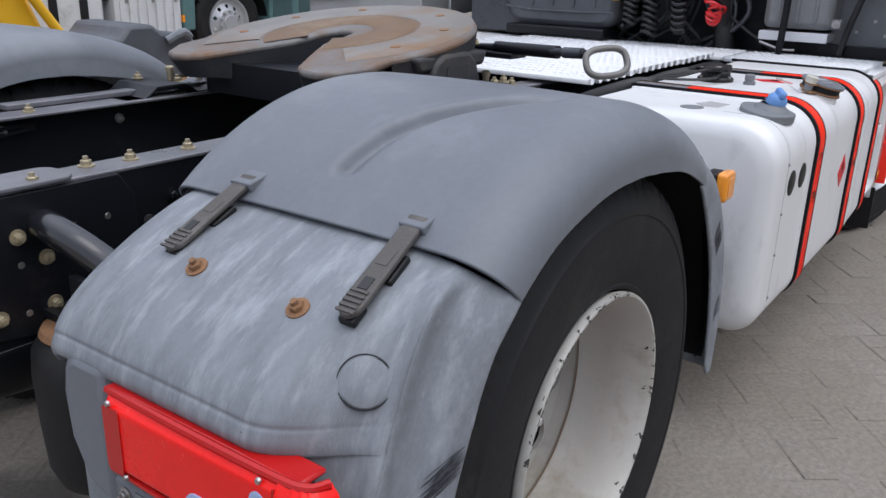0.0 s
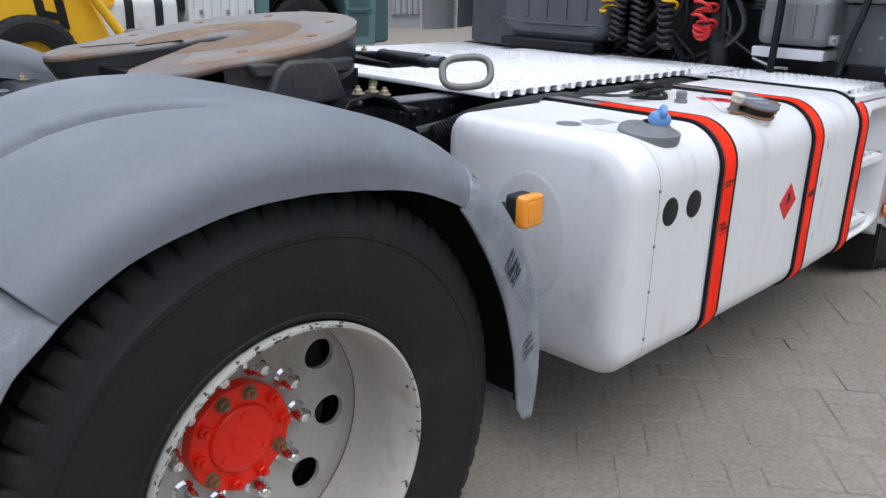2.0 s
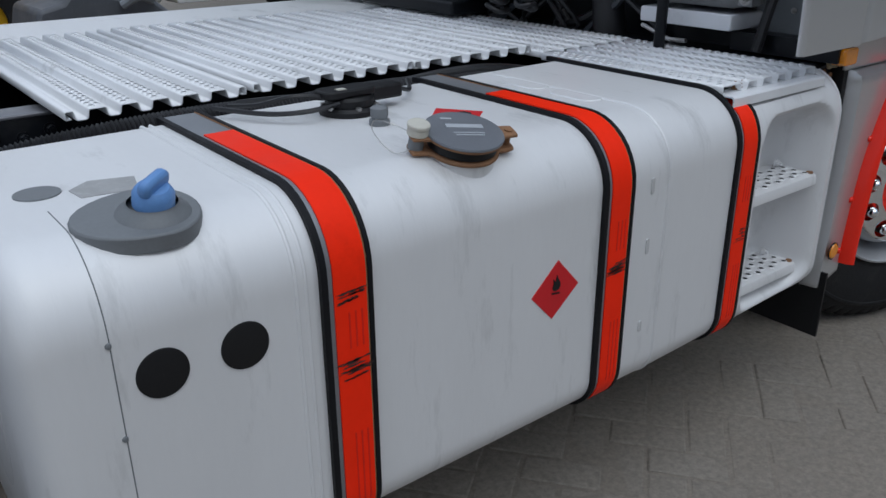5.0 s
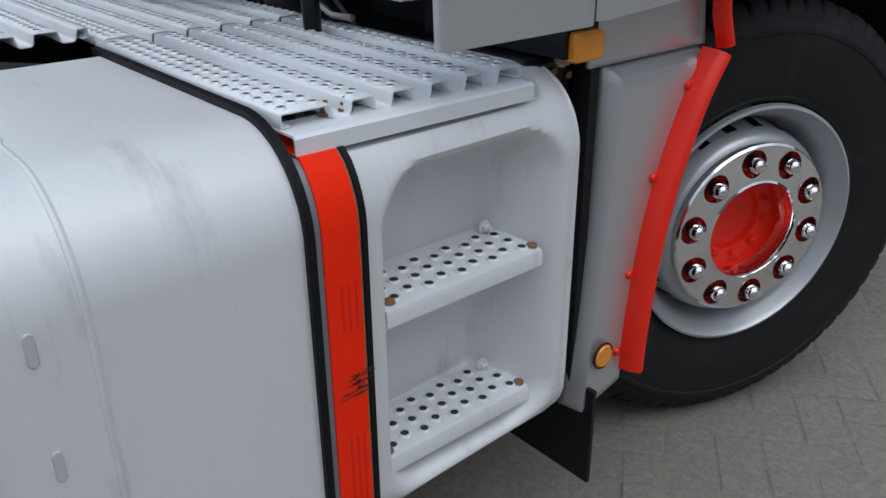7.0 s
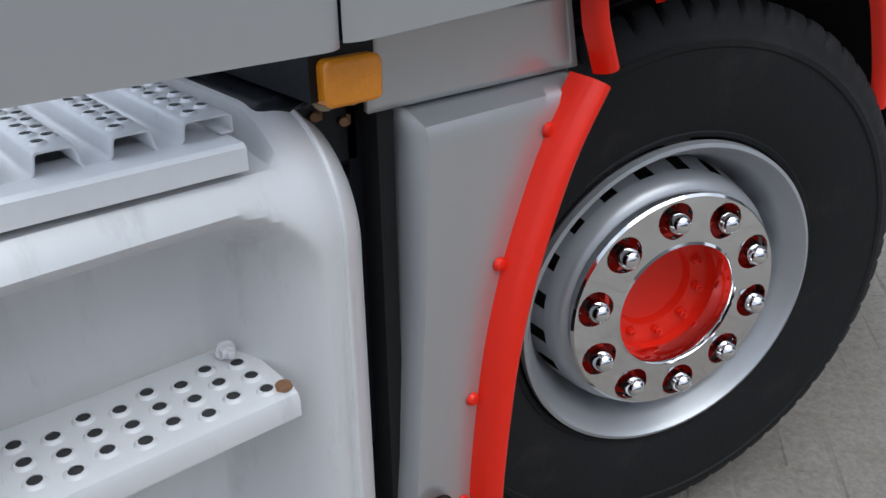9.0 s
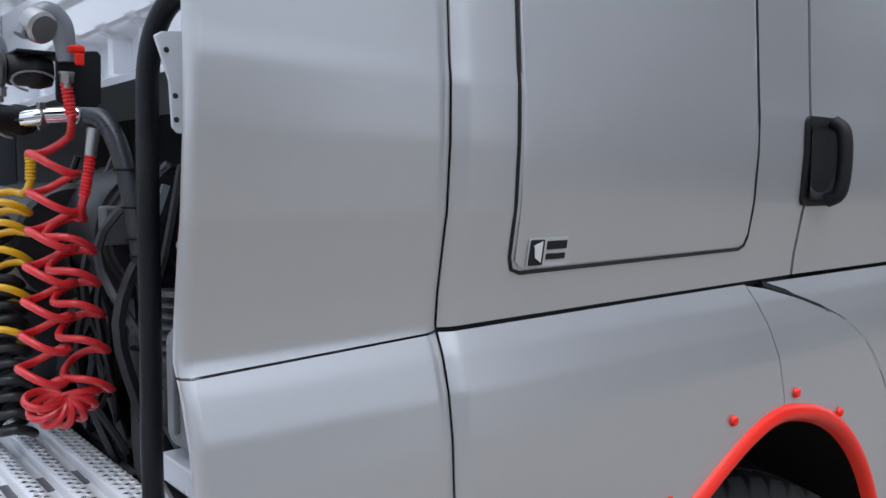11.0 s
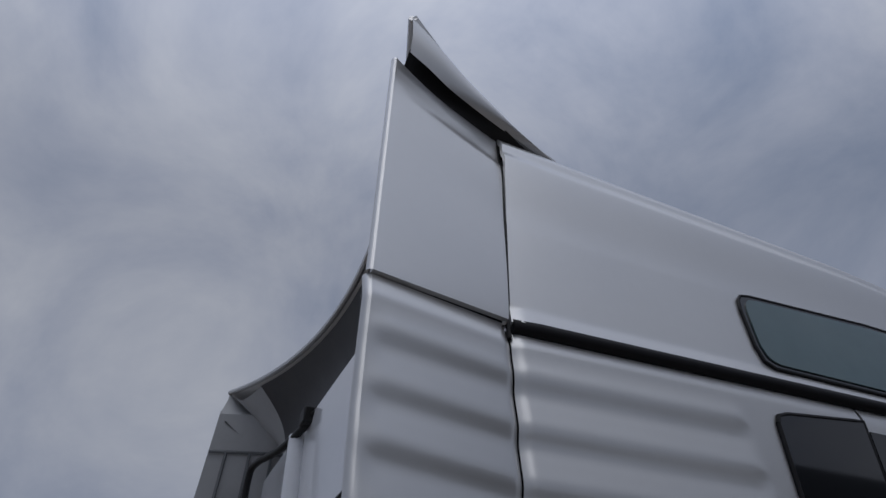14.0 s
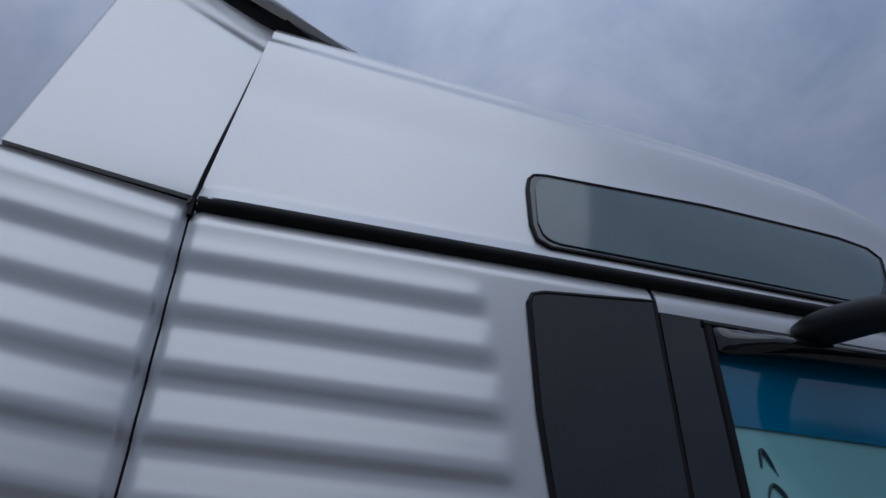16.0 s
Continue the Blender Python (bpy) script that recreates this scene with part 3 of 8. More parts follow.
guards = [mudguard_top(), mudguard_front(), *mudguard_rear()]
for g in guards:
    far = new(g.name.split(".")[0], g.data)
    far.parent = truck
    far.matrix_basis = MIRROR
    s = far.modifiers.new("wall", "SOLIDIFY")
    s.thickness, s.offset = g.modifiers["wall"].thickness, g.modifiers["wall"].offset


# ---- fuel tank with a step recess ----
def tank_face(x):
    return -0.004 + 0.024 * smoothstep(2.1, 2.9, x)


def rrect_sdf(x, z, x0, x1, z0, z1, r):
    cx, cz = (x0 + x1) / 2, (z0 + z1) / 2
    dx, dz = abs(x - cx) - (x1 - x0) / 2 + r, abs(z - cz) - (z1 - z0) / 2 + r
    return math.hypot(max(dx, 0), max(dz, 0)) + min(max(dx, dz), 0) - r


TANK_X0, TANK_X1, TANK_Z0, TANK_Z1 = 0.92, 2.925, 0.372, 0.982


def tank_bm(x_from, x_to, step):
    ring = rounded(0.0, 0.62, TANK_Z0, TANK_Z1, (0.06, 0.12, 0.085, 0.05), 24)
    # subdivide the flat outer wall
    dense = []
    for a, b in zip(ring, ring[1:] + ring[:1]):
        n = max(1, int(math.dist(a, b) / 0.008)) if abs(a[0]) < 1e-6 and abs(b[0]) < 1e-6 else max(1, int(math.dist(a, b) / 0.05))
        dense += [(a[0] + (b[0] - a[0]) * k / n, a[1] + (b[1] - a[1]) * k / n) for k in range(n)]
    xs = []
    for a, b, d in ((x_from, 2.40, step), (2.40, 2.404, 0.004), (2.404, 2.88, 0.007), (2.88, x_to, step / 2)):
        n = max(1, int(round((b - a) / d)))
        xs += [a + (b - a) * k / n for k in range(n)]
    xs.append(x_to)
    bm = bmesh.new()
    rows = []
    cy, cz = 0.31, (TANK_Z0 + TANK_Z1) / 2
    for x in xs:
        row = []
        shrink = 0.0
        for end, r in ((TANK_X0, 0.055), (TANK_X1, 0.085)):
            d = abs(x - end)
            if d < r:
                shrink = max(shrink, r - math.sqrt(max(0.0, r * r - (r - d) ** 2)))
        for y, z in dense:
            yy = cy + (y - cy) * (1 - shrink / 0.31)
            zz = cz + (z - cz) * (1 - shrink / 0.31)
            yy += tank_face(x) * (1 - y / 0.62)
            if y < 0.13:
                d = rrect_sdf(x, z, 2.515, 2.828, 0.415, 0.900, 0.07)
                yy += 0.15 * (smoothstep(0.018, -0.054, d) if d > -0.054 else 1.0)
            if 2.402 < x < 2.822 and z > 0.9:
                zz = min(zz, 0.941 + 0.012 * smoothstep(0.03, 0.14, y))
            row.append(bm.verts.new((x, yy, zz)))
        rows.append(row)
    m = len(dense)
    for a, b in zip(rows, rows[1:]):
        for k in range(m):
            bm.faces.new((a[k], b[k], b[(k + 1) % m], a[(k + 1) % m]))
    bm.faces.new(rows[0])
    bm.faces.new(rows[-1][::-1])
    bmesh.ops.recalc_face_normals(bm, faces=bm.faces)
    return bm


tank = part("fuel_tank", tank_bm(TANK_X0, TANK_X1, 0.0125), M_TANK, truck, "large silver-white fuel tank with red bands and a step recess")


def band(x, width, top_y, red_from):
    """A steel strap round the tank with a red reflective strip and black rubber at its edges."""
    arc = rounded(0.0, 0.62, TANK_Z0, TANK_Z1, (0.06, 0.12, 0.085, 0.05), 10)
    ring = [p for p in arc]
    start = max(range(len(ring)), key=lambda i: (ring[i][1] > TANK_Z1 - 1e-6) * (1 + ring[i][0]))
    ring = ring[start:] + ring[:start]
    i_end = next(i for i, p in enumerate(ring) if p[1] < TANK_Z0 + 1e-6)
    ring = [(top_y, TANK_Z1)] + [p for p in ring[:i_end + 1] if p[0] < 0.5]
    long = []
    for a, b in zip(ring, ring[1:]):
        n = max(1, int(math.dist(a, b) / 0.03))
        long += [(a[0] + (b[0] - a[0]) * k / n, a[1] + (b[1] - a[1]) * k / n) for k in range(n)]
    long.append(ring[-1])
    cy, cz = 0.31, (TANK_Z0 + TANK_Z1) / 2

    def strip(name, w0, w1, lift, material, parent, frm=0.0, label="", zs=None):
        use = long if not frm else [p for p in long if not (p[1] > TANK_Z1 - 0.001 and p[0] > frm)]
        if zs:
            use = [p for p in use if zs[0] < p[1] < zs[1] and p[0] < 0.12]
        nrm = []
        for i, p in enumerate(use):
            a, b = use[max(0, i - 1)], use[min(len(use) - 1, i + 1)]
            d = Vector((b[0] - a[0], b[1] - a[1])).normalized()
            nrm.append(Vector((-d.y, d.x)) * (1 if (Vector((-d.y, d.x)).dot(Vector((p[0] - cy, p[1] - cz))) > 0) else -1))

        bm = bmesh.new()
        rows = []
        for p, nn in zip(use, nrm):
            row = []
            for w, h in ((w0, -0.002), (w0, lift), (w1, lift), (w1, -0.002)):
                under = x > 2.4 and (name != "rubber_edge" or w0 > 0)
                top_z = p[1] + nn.y * h
                if under:
                    top_z = min(top_z, 0.941 + 0.012 * smoothstep(0.03, 0.14, p[0]) + h)
                row.append(bm.verts.new((x + w, p[0] + nn.x * h + tank_face(x) * (1 - p[0] / 0.62), top_z)))
            rows.append(row)
        for a, b in zip(rows, rows[1:]):
            for k in range(4):
                bm.faces.new((a[k], a[(k + 1) % 4], b[(k + 1) % 4], b[k]))
        bm.faces.new(rows[0])
        bm.faces.new(rows[-1][::-1])
        bmesh.ops.recalc_face_normals(bm, faces=bm.faces)
        return part(name, bm, material, parent, label)
    s = strip("tank_strap", -width / 2, width / 2, 0.006, M_STRAP, tank, label="grey steel tank strap")
    strip("red_strip", -width / 2 + 0.008, width / 2 - 0.003, 0.0085, M_BAND, tank, frm=red_from, label="red reflective strip on the tank strap")
    for lo, hi in ((0.44, 0.60), (0.72, 0.80)):
        for k in range(3):
            w = -width / 2 + 0.008 + (width - 0.011) * (0.40 + 0.2 * k)
            strip("tape_rib", w, w + 0.0028, 0.0091, M_TAPERIB, tank, zs=(lo, hi))
    strip("tape_edge", width / 2 - 0.003, width / 2, 0.0075, M_RUST, tank)
    strip("rubber_edge", -width / 2 - 0.012, -width / 2 - 0.001, 0.009, M_TRIM, tank)
    strip("rubber_edge", width / 2 + 0.001, width / 2 + 0.009, 0.009, M_TRIM, tank)


band(1.384, 0.068, 0.60, 0.42)
band(1.995, 0.064, 0.60, 0.38)
band(2.433, 0.060, 0.60, 0.05)

# ---- chassis rails ----
for y_web, sgn in ((0.87, 1), (2 * MID - 0.87, -1)):
    x0 = -0.78
    rail = part("chassis_rail", box_bm(x0, 4.9, min(y_web, y_web + sgn * 0.009), max(y_web, y_web + sgn * 0.009), 0.69, 0.966), M_FRAME, truck, "black-painted steel chassis rail", bevel=0.002)
    part("top_flange", box_bm(x0, 4.9, min(y_web - sgn * 0.004, y_web + sgn * 0.08), max(y_web - sgn * 0.004, y_web + sgn * 0.08), 0.966, 0.975), M_FLANGE, rail, "worn grey top flange", bevel=0.003)
    part("bottom_flange", box_bm(x0, 4.9, min(y_web, y_web + sgn * 0.08), max(y_web, y_web + sgn * 0.08), 0.681, 0.69), M_FRAME, rail, bevel=0.003)


# ---- deck plates ----
def deck_plate(name, x0, x1, y0, y1, z, valleys):
    """A folded aluminium sheet with narrow rounded valleys at the given x, open at its ends."""
    bm = bmesh.new()
    prof = [(x0 + 0.012, z - 0.018), (x0 + 0.001, z - 0.018), (x0, z - 0.016), (x0, z - 0.003), (x0 + 0.003, z)]
    for c in valleys:
        prof += [(c - 0.0170, z), (c - 0.0145, z - 0.0012), (c - 0.0130, z - 0.004), (c - 0.0110, z - 0.0150), (c - 0.0098, z - 0.0175), (c - 0.0070, z - 0.0188)]
        prof += [(c + 0.0070, z - 0.0188), (c + 0.0098, z - 0.0175), (c + 0.0110, z - 0.0150), (c + 0.0130, z - 0.004), (c + 0.0145, z - 0.0012), (c + 0.0170, z)]
    prof += [(x1 - 0.003, z), (x1, z - 0.003), (x1, z - 0.016), (x1 - 0.001, z - 0.018), (x1 - 0.012, z - 0.018)]
    bm_top = [[bm.verts.new((x, y, zz)) for x, zz in prof] for y in (y0, y1)]
    for i in range(len(prof) - 1):
        bm.faces.new((bm_top[0][i], bm_top[0][i + 1], bm_top[1][i + 1], bm_top[1][i]))
    plate = part(name, bm, M_ALU, truck, "white-painted aluminium walkway plate with punched grip holes")
    sheet_wall = plate.modifiers.new("wall", "SOLIDIFY")
    sheet_wall.thickness, sheet_wall.offset = 0.0026, -1
    rim, hole = bmesh.new(), bmesh.new()
    edges = [x0 + 0.001] + [e for c in valleys for e in (c - 0.0165, c + 0.0165)] + [x1 - 0.001]
    for a, b in zip(edges[::2], edges[1::2]):
        if b - a < 0.02:
            continue
        rows = (0.27, 0.73) if b - a < 0.045 else (0.18, 0.50, 0.82)
        for i, row in enumerate(rows):
            cx = a + row * (b - a)
            for j in range(int((y1 - y0 - 0.03) / 0.027)):
                cy = y0 + 0.018 + (j + 0.5 * (i % 2)) * 0.027
                ring = []
                for r, h in ((0.0078, 0.0), (0.0060, 0.0026), (0.0050, 0.0028)):
                    ring.append([rim.verts.new((cx + r * math.cos(2 * math.pi * s / 8), cy + r * math.sin(2 * math.pi * s / 8), z + h)) for s in range(8)])
                for p, q in zip(ring, ring[1:]):
                    for s in range(8):
                        rim.faces.new((p[s], p[(s + 1) % 8], q[(s + 1) % 8], q[s]))
                hole.faces.new([hole.verts.new((cx + 0.0051 * math.cos(2 * math.pi * s / 8), cy + 0.0051 * math.sin(2 * math.pi * s / 8), z + 0.0012)) for s in range(8)])
    tagged(part("grip_rims", rim, M_ALU, plate), kind="stuff")
    tagged(part("grip_perforation", hole, M_HOLE, plate), kind="stuff")
    return plate


def valleys_at(x0, x1, pitch):
    n = int(round((x1 - x0) / pitch))
    return [x0 + (k + 0.5) * (x1 - x0) / n for k in range(n)]


deck_plate("deck_plate", 1.195, 1.572, 0.69, 1.79, 1.006, valleys_at(1.195, 1.572, 0.063))
deck_plate("deck_plate", 1.588, 2.02, 0.69, 1.79, 1.008, valleys_at(1.588, 2.02, 0.0617))
deck_plate("deck_plate", 2.024, 2.42, 0.69, 1.79, 1.006, valleys_at(2.024, 2.42, 0.066))
deck_plate("deck_plate", 2.412, 2.794, 0.070, 0.640, 0.9915, [2.495, 2.556, 2.618, 2.677, 2.736])
deck_plate("deck_plate", 2.43, 2.80, 0.650, 1.79, 0.992, [2.495, 2.556, 2.618, 2.677, 2.736])
for x in (2.484, 2.512):
    part("deck_bolt", turn(hexbolt_bm(0.006, 0.008, 0.009), Matrix.Translation((x, 0.088, 0.974)) @ Matrix.Rotation(radians(-90), 4, "X")), M_RUST, truck)



# ---- cab ----
ROOF = ((2.60, 3.33), (2.93, 3.305), (3.12, 3.282), (3.44, 3.25), (3.85, 3.207), (4.14, 3.158), (4.26, 3.115), (4.38, 3.05), (4.52, 2.97), (4.8, 2.82), (5.0, 2.72))


def roof_z(x):
    return bend(x, ROOF)


def rail_z(x):
    """Height of the roof gutter, falling to the front."""
    return 2.682


FLARE = ((1.45, 0.0), (1.70, 0.010), (1.90, 0.026), (2.05, 0.054), (2.18, 0.084), (2.30, 0.084), (2.40, 0.076), (2.50, 0.068), (2.60, 0.064), (2.69, 0.064))


def cab_y(x, z):
    """Outer face of the cab's side: belt creases, lean towards the roof, corrugations, rounding to the front."""
    rail = rail_z(x)
    if z > rail and x > 2.86:
        z = 2.64 + (z - rail) * (3.285 - 2.64) / (roof_z(x) - rail)
    y = bend(z, ((0.9, 0.0), (1.05, -0.004), (1.18, -0.004), (1.24, -0.001), (1.29, 0.006), (1.33, 0.017), (1.36, 0.030), (1.40, 0.026), (1.47, 0.014), (1.484, 0.011), (1.56, 0.006), (1.622, 0.006), (1.640, 0.008), (1.9, 0.022),
                 (2.12, 0.042), (2.40, 0.062), (2.64, 0.080), (2.685, 0.100), (2.90, 0.141), (3.156, 0.198), (3.19, 0.206), (3.215, 0.224), (3.2386, 0.243), (3.2657, 0.270), (3.278, 0.290), (3.285, 0.310)))
    if x > 2.86:
        y -= 0.010 * smoothstep(2.92, 3.125, z) * (1 - smoothstep(3.125, 3.165, z))
    ribs = smoothstep(2.13, 2.20, z) * (1 - smoothstep(2.59, 2.65, z))
    if ribs > 0 and x < 3.45:
        ph = (z - 2.569) / 0.0915
        end = 3.335 + 0.142 * (2.56 - z)
        fade = 1 - smoothstep(end - 0.030, end + 0.006, x)
        fade *= 1 - 0.15 * (1 - smoothstep(0.0, 0.03, abs(x - 2.8657)))
        if x < 2.70:
            fade *= smoothstep(-0.01, 0.035, x - rear_edge(z))
        y -= 0.0029 * ribs * fade * (math.sin(2 * math.pi * ph) + 0.20 * math.sin(4 * math.pi * ph))
    edge = min(abs(x - 2.8640), abs(x - 2.8675)) if 2.84 < x < 2.90 and z < 2.685 else 1.0
    if edge < 0.020:
        y += 0.0085 * (1 - edge / 0.020) ** 2
    if x > 4.0:
        y += 0.22 * ((x - 4.0) / 1.05) ** 2.2
    if x < 2.86:
        y -= min(1.0, max(0.0, (2.866 - x) / 0.28)) * bend(z, FLARE)
    return y


def crisp(ob):
    """Keep the cut edges of a panel sharp."""
    ob.modifiers.new("edges", "EDGE_SPLIT").split_angle = radians(50)


def sheet(name, place, nx, nz, material, parent, label="", thick=0.010, keep=None, face=None):
    """A body panel over place(u, v) -> (x, z) on the cab's side."""
    def f(u, v):
        x, z = place(u, v)
        return x, (face(u, z) if face else cab_y(x, z)), z
    bm = grid_bm(nx, nz, f)
    if keep:
        dead = [fc for fc in bm.faces if not keep(fc.calc_center_median())]
        bmesh.ops.delete(bm, geom=dead, context="FACES")
    ob = part(name, bm, material, parent, label)
    s = ob.modifiers.new("wall", "SOLIDIFY")
    s.thickness, s.offset = thick, -1
    crisp(ob)
    return ob


def between(x0, x1, z0, z1):
    return lambda u, v: (x0 + (x1 - x0) * u, z0 + (z1 - z0) * v)


ARCH = [(3.285, 1.055), (3.335, 1.080), (3.395, 1.110), (3.455, 1.135), (3.515, 1.151), (3.565, 1.153), (3.615, 1.146), (3.665, 1.134), (3.715, 1.115), (3.765, 1.086), (3.815, 1.045), (3.862, 0.990), (3.900, 0.925), (3.930, 0.860), (3.944, 0.80)]


def belt_z(x):
    """Height of the joint under the cab's side, a little lower towards the rear edge."""
    return bend(x, ((2.57, 1.346), (2.863, 1.3555), (2.868, 1.3565), (3.20, 1.3600), (3.62, 1.3635)))


def arch_low(x):
    """Lower edge of the wing panel over the front wheel."""
    if x < 3.251:
        return 1.050 + 0.058 * (x - 2.89)
    return bend(x, [(3.251, 1.071)] + [(a, b + 0.006) for a, b in ARCH])


def wing_top(x):
    """Upper edge of the front wing, falling away under the door."""
    return bend(x, ((3.47, 1.3595), (3.53, 1.349), (3.60, 1.330), (3.69, 1.303), (3.77, 1.272), (3.83, 1.234), (3.87, 1.202), (3.92, 1.145), (3.967, 1.077), (4.0, 1.0)))


def rear_edge(z):
    return bend(z, ((1.05, 2.600), (1.36, 2.588), (1.65, 2.590), (2.0, 2.584), (2.2, 2.576), (2.4, 2.584), (2.69, 2.604)))


cab_panels = []


def fairing_place(u, v):
    a = rear_edge(1.36 + 1.32 * v)
    x = a + (2.8640 - a) * u
    lo = belt_z(x) + 0.0012
    return x, lo + (2.6865 - lo) * v


def lower_place(u, v):
    a = rear_edge(1.045 + 0.3152 * v)
    x = a + (2.8640 - a) * u
    return x, 1.045 + (belt_z(x) - 0.0012 - 1.045) * v


def wing_seam(z):
    """The leaning joint between the two wing panels."""
    return bend(z, ((1.15, 3.553), (1.18, 3.551), (1.244, 3.537), (1.30, 3.512), (1.364, 3.478)))


def wing_place(u, v):
    """Wing panel from the rear seam to the leaning joint."""
    top = 1.08 + 0.28 * v
    x = 2.8675 + (wing_seam(top) - 0.0012 - 2.8675) * u
    lo = arch_low(x)
    z = lo + (belt_z(x) - 0.0025 - lo) * v
    return 2.8675 + (wing_seam(z) - 0.0012 - 2.8675) * u, z


def wing_front_place(u, v):
    x0 = wing_seam(1.10 + 0.26 * v) + 0.0012
    x = x0 + (3.998 - x0) * u
    lo = min(arch_low(x), wing_top(x) - 0.02)
    z = lo + (min(wing_top(x), belt_z(x) - 0.0025) - lo) * v
    x0 = wing_seam(z) + 0.0012
    return x0 + (3.998 - x0) * u, z


def upper_place(u, v):
    a, b = 2.603 + 0.069 * v, 2.8632 + 0.066 * v
    x = a + (b - a) * u
    top = 3.258 + 0.106 * (1 - u) ** 2.1
    lo = 2.6895
    return x, lo + (top - lo) * v


def upper_face(u, z):
    rear = 0.033 + 0.163 * (z - 2.692) / 0.671
    front = 0.086 + 0.155 * (max(0.0, z - 2.692) / 0.566) ** 1.15
    crease = 3.125 + 0.10 * (1 - u)
    return rear + (front - rear) * u - 0.010 * u * smoothstep(crease - 0.2, crease, z) * (1 - smoothstep(crease, crease + 0.04, z))


def roof_place(u, v):
    x0 = 2.8703 + 0.066 * v
    x = x0 + (4.95 - x0) * u
    lo = rail_z(x) + 0.006
    return x, lo + (roof_z(x) - lo) * v


def belt(x):
    """Lower edge of the door's window."""
    return bend(x, ((3.70, 2.142), (3.96, 2.122), (4.045, 2.10), (4.125, 2.055), (4.22, 1.97), (4.35, 1.88), (4.7, 1.82)))


cab_panels.append(sheet("side_fairing", fairing_place, 70, 190, M_SILVER, truck, "silver side fairing with pressed corrugations"))
cab_panels.append(sheet("lower_fairing", lower_place, 70, 60, M_SILVER, truck, "lower silver side fairing"))
cab_panels.append(sheet("upper_fairing", upper_place, 24, 70, M_SILVER, truck, "upper silver corner fairing flaring to a point", face=upper_face))
cab_panels.append(sheet("sleeper_side", lambda u, v: ((x := 2.8675 + 0.7505 * u), (lo := belt_z(x) + 0.0025) + (rail_z(x) - 0.006 - lo) * v), 130, 190, M_SILVER, truck, "silver sleeper cab side with pressed corrugations"))
cab_panels.append(sheet("wing_panel", wing_place, 120, 60, M_SILVER, truck, "silver wing panel over the front wheel"))
cab_panels.append(sheet("wing_panel", wing_front_place, 80, 50, M_SILVER, truck, "silver wing panel over the front wheel"))
cab_panels.append(sheet("roof_side", roof_place, 120, 90, M_SILVER, truck, "silver high-roof side panel with a pressed crease"))
cab_panels.append(sheet("cab_door", lambda u, v: ((x := 3.6265 + 1.13 * u), 1.366 + (rail_z(x) - 0.006 - 1.366) * v), 110, 120, M_SILVER, truck, "silver cab door with a tinted window", keep=lambda p: not (3.70 < p.x < 4.62 and belt(p.x) < p.z < 2.60)))
cab_panels.append(sheet("door_lower", lambda u, v: ((x := 3.545 + 1.25 * u), (lo := min(1.352, wing_top(x) + 0.010)) + (1.3585 - lo) * v), 70, 30, M_SILVER, truck, "silver lower door panel"))
cab_panels.append(sheet("entry_panel", between(3.98, 4.9, 0.45, 1.0), 30, 30, M_SILVER, truck, "silver entry step panel", keep=lambda p: math.hypot(p.x - 3.578, p.z - WHEEL_Z) > 0.66))


def rear_lip(z0, z1, r, steps):
    """The rounded fold along the rear edge of the side fairing."""
    def f(u, v):
        z = z0 + (z1 - z0) * u
        a, x = radians(110 * v), rear_edge(z) + 0.0005
        return x - r * math.sin(a), cab_y(x, z) + r * (1 - math.cos(a)), z
    return grid_bm(steps, 10, f)


def upper_lip(u, v):
    a, (x, z) = radians(110 * v), upper_place(0.0, u)
    return x - 0.009 * math.sin(a), upper_face(0.0, z) + 0.009 * (1 - math.cos(a)), z


for owner, shape_bm in ((cab_panels[0], rear_lip(belt_z(2.58) + 0.0012, 2.6865, 0.012, 120)), (cab_panels[1], rear_lip(1.045, belt_z(2.58) - 0.0012, 0.012, 30)), (cab_panels[2], grid_bm(40, 8, upper_lip))):
    lip_part = part("rolled_edge", shape_bm, M_SILVER, owner)
    far_lip = new("rolled_edge", lip_part.data)
    far_lip.parent = owner
    far_lip.matrix_basis = MIRROR
for ob in cab_panels:
    far = new(ob.name.split(".")[0], ob.data)
    far.parent = truck
    far.matrix_basis = MIRROR
    mo = far.modifiers.new("wall", "SOLIDIFY")
    mo.thickness, mo.offset = 0.010, -1
    crisp(far)


def roof_f(u, v):
    x = 2.94 + 2.0 * u
    edge = cab_y(x, roof_z(x))
    s = 2 * v - 1
    return x, MID + (MID - edge) * s, roof_z(x) + 0.02 * (1 - abs(s) ** 2.2)


part("roof", grid_bm(40, 40, roof_f), M_SILVER, truck, "silver high roof")


def nose_f(u, v):
    z = 0.6 + 2.15 * v
    s = 2 * u - 1
    edge = cab_y(4.93, max(z, 1.0))
    return 4.93 + 0.16 * (1 - s * s) - 0.18 * smoothstep(1.6, 2.7, z), MID + (MID - edge) * s, z


nose = grid_bm(30, 30, nose_f)
bmesh.ops.delete(nose, geom=[fc for fc in nose.faces if 1.75 < fc.calc_center_median().z < 2.62 and 0.3 < fc.calc_center_median().y < 2.15], context="FACES")
cab_front = part("cab_front", nose, M_SILVER, truck, "silver cab front")
screen = part("windscreen", grid_bm(20, 12, lambda u, v: nose_f(0.08 + 0.84 * u, 0.52 + 0.43 * v)), glass("clear_windscreen_glass", (0.85, 0.92, 0.9)), cab_front, "clear windscreen glass")
screen.visible_shadow = False
part("cab_floor", box_bm(2.95, 4.9, 0.2, 2 * MID - 0.2, 1.30, 1.36), M_FRAME, truck)



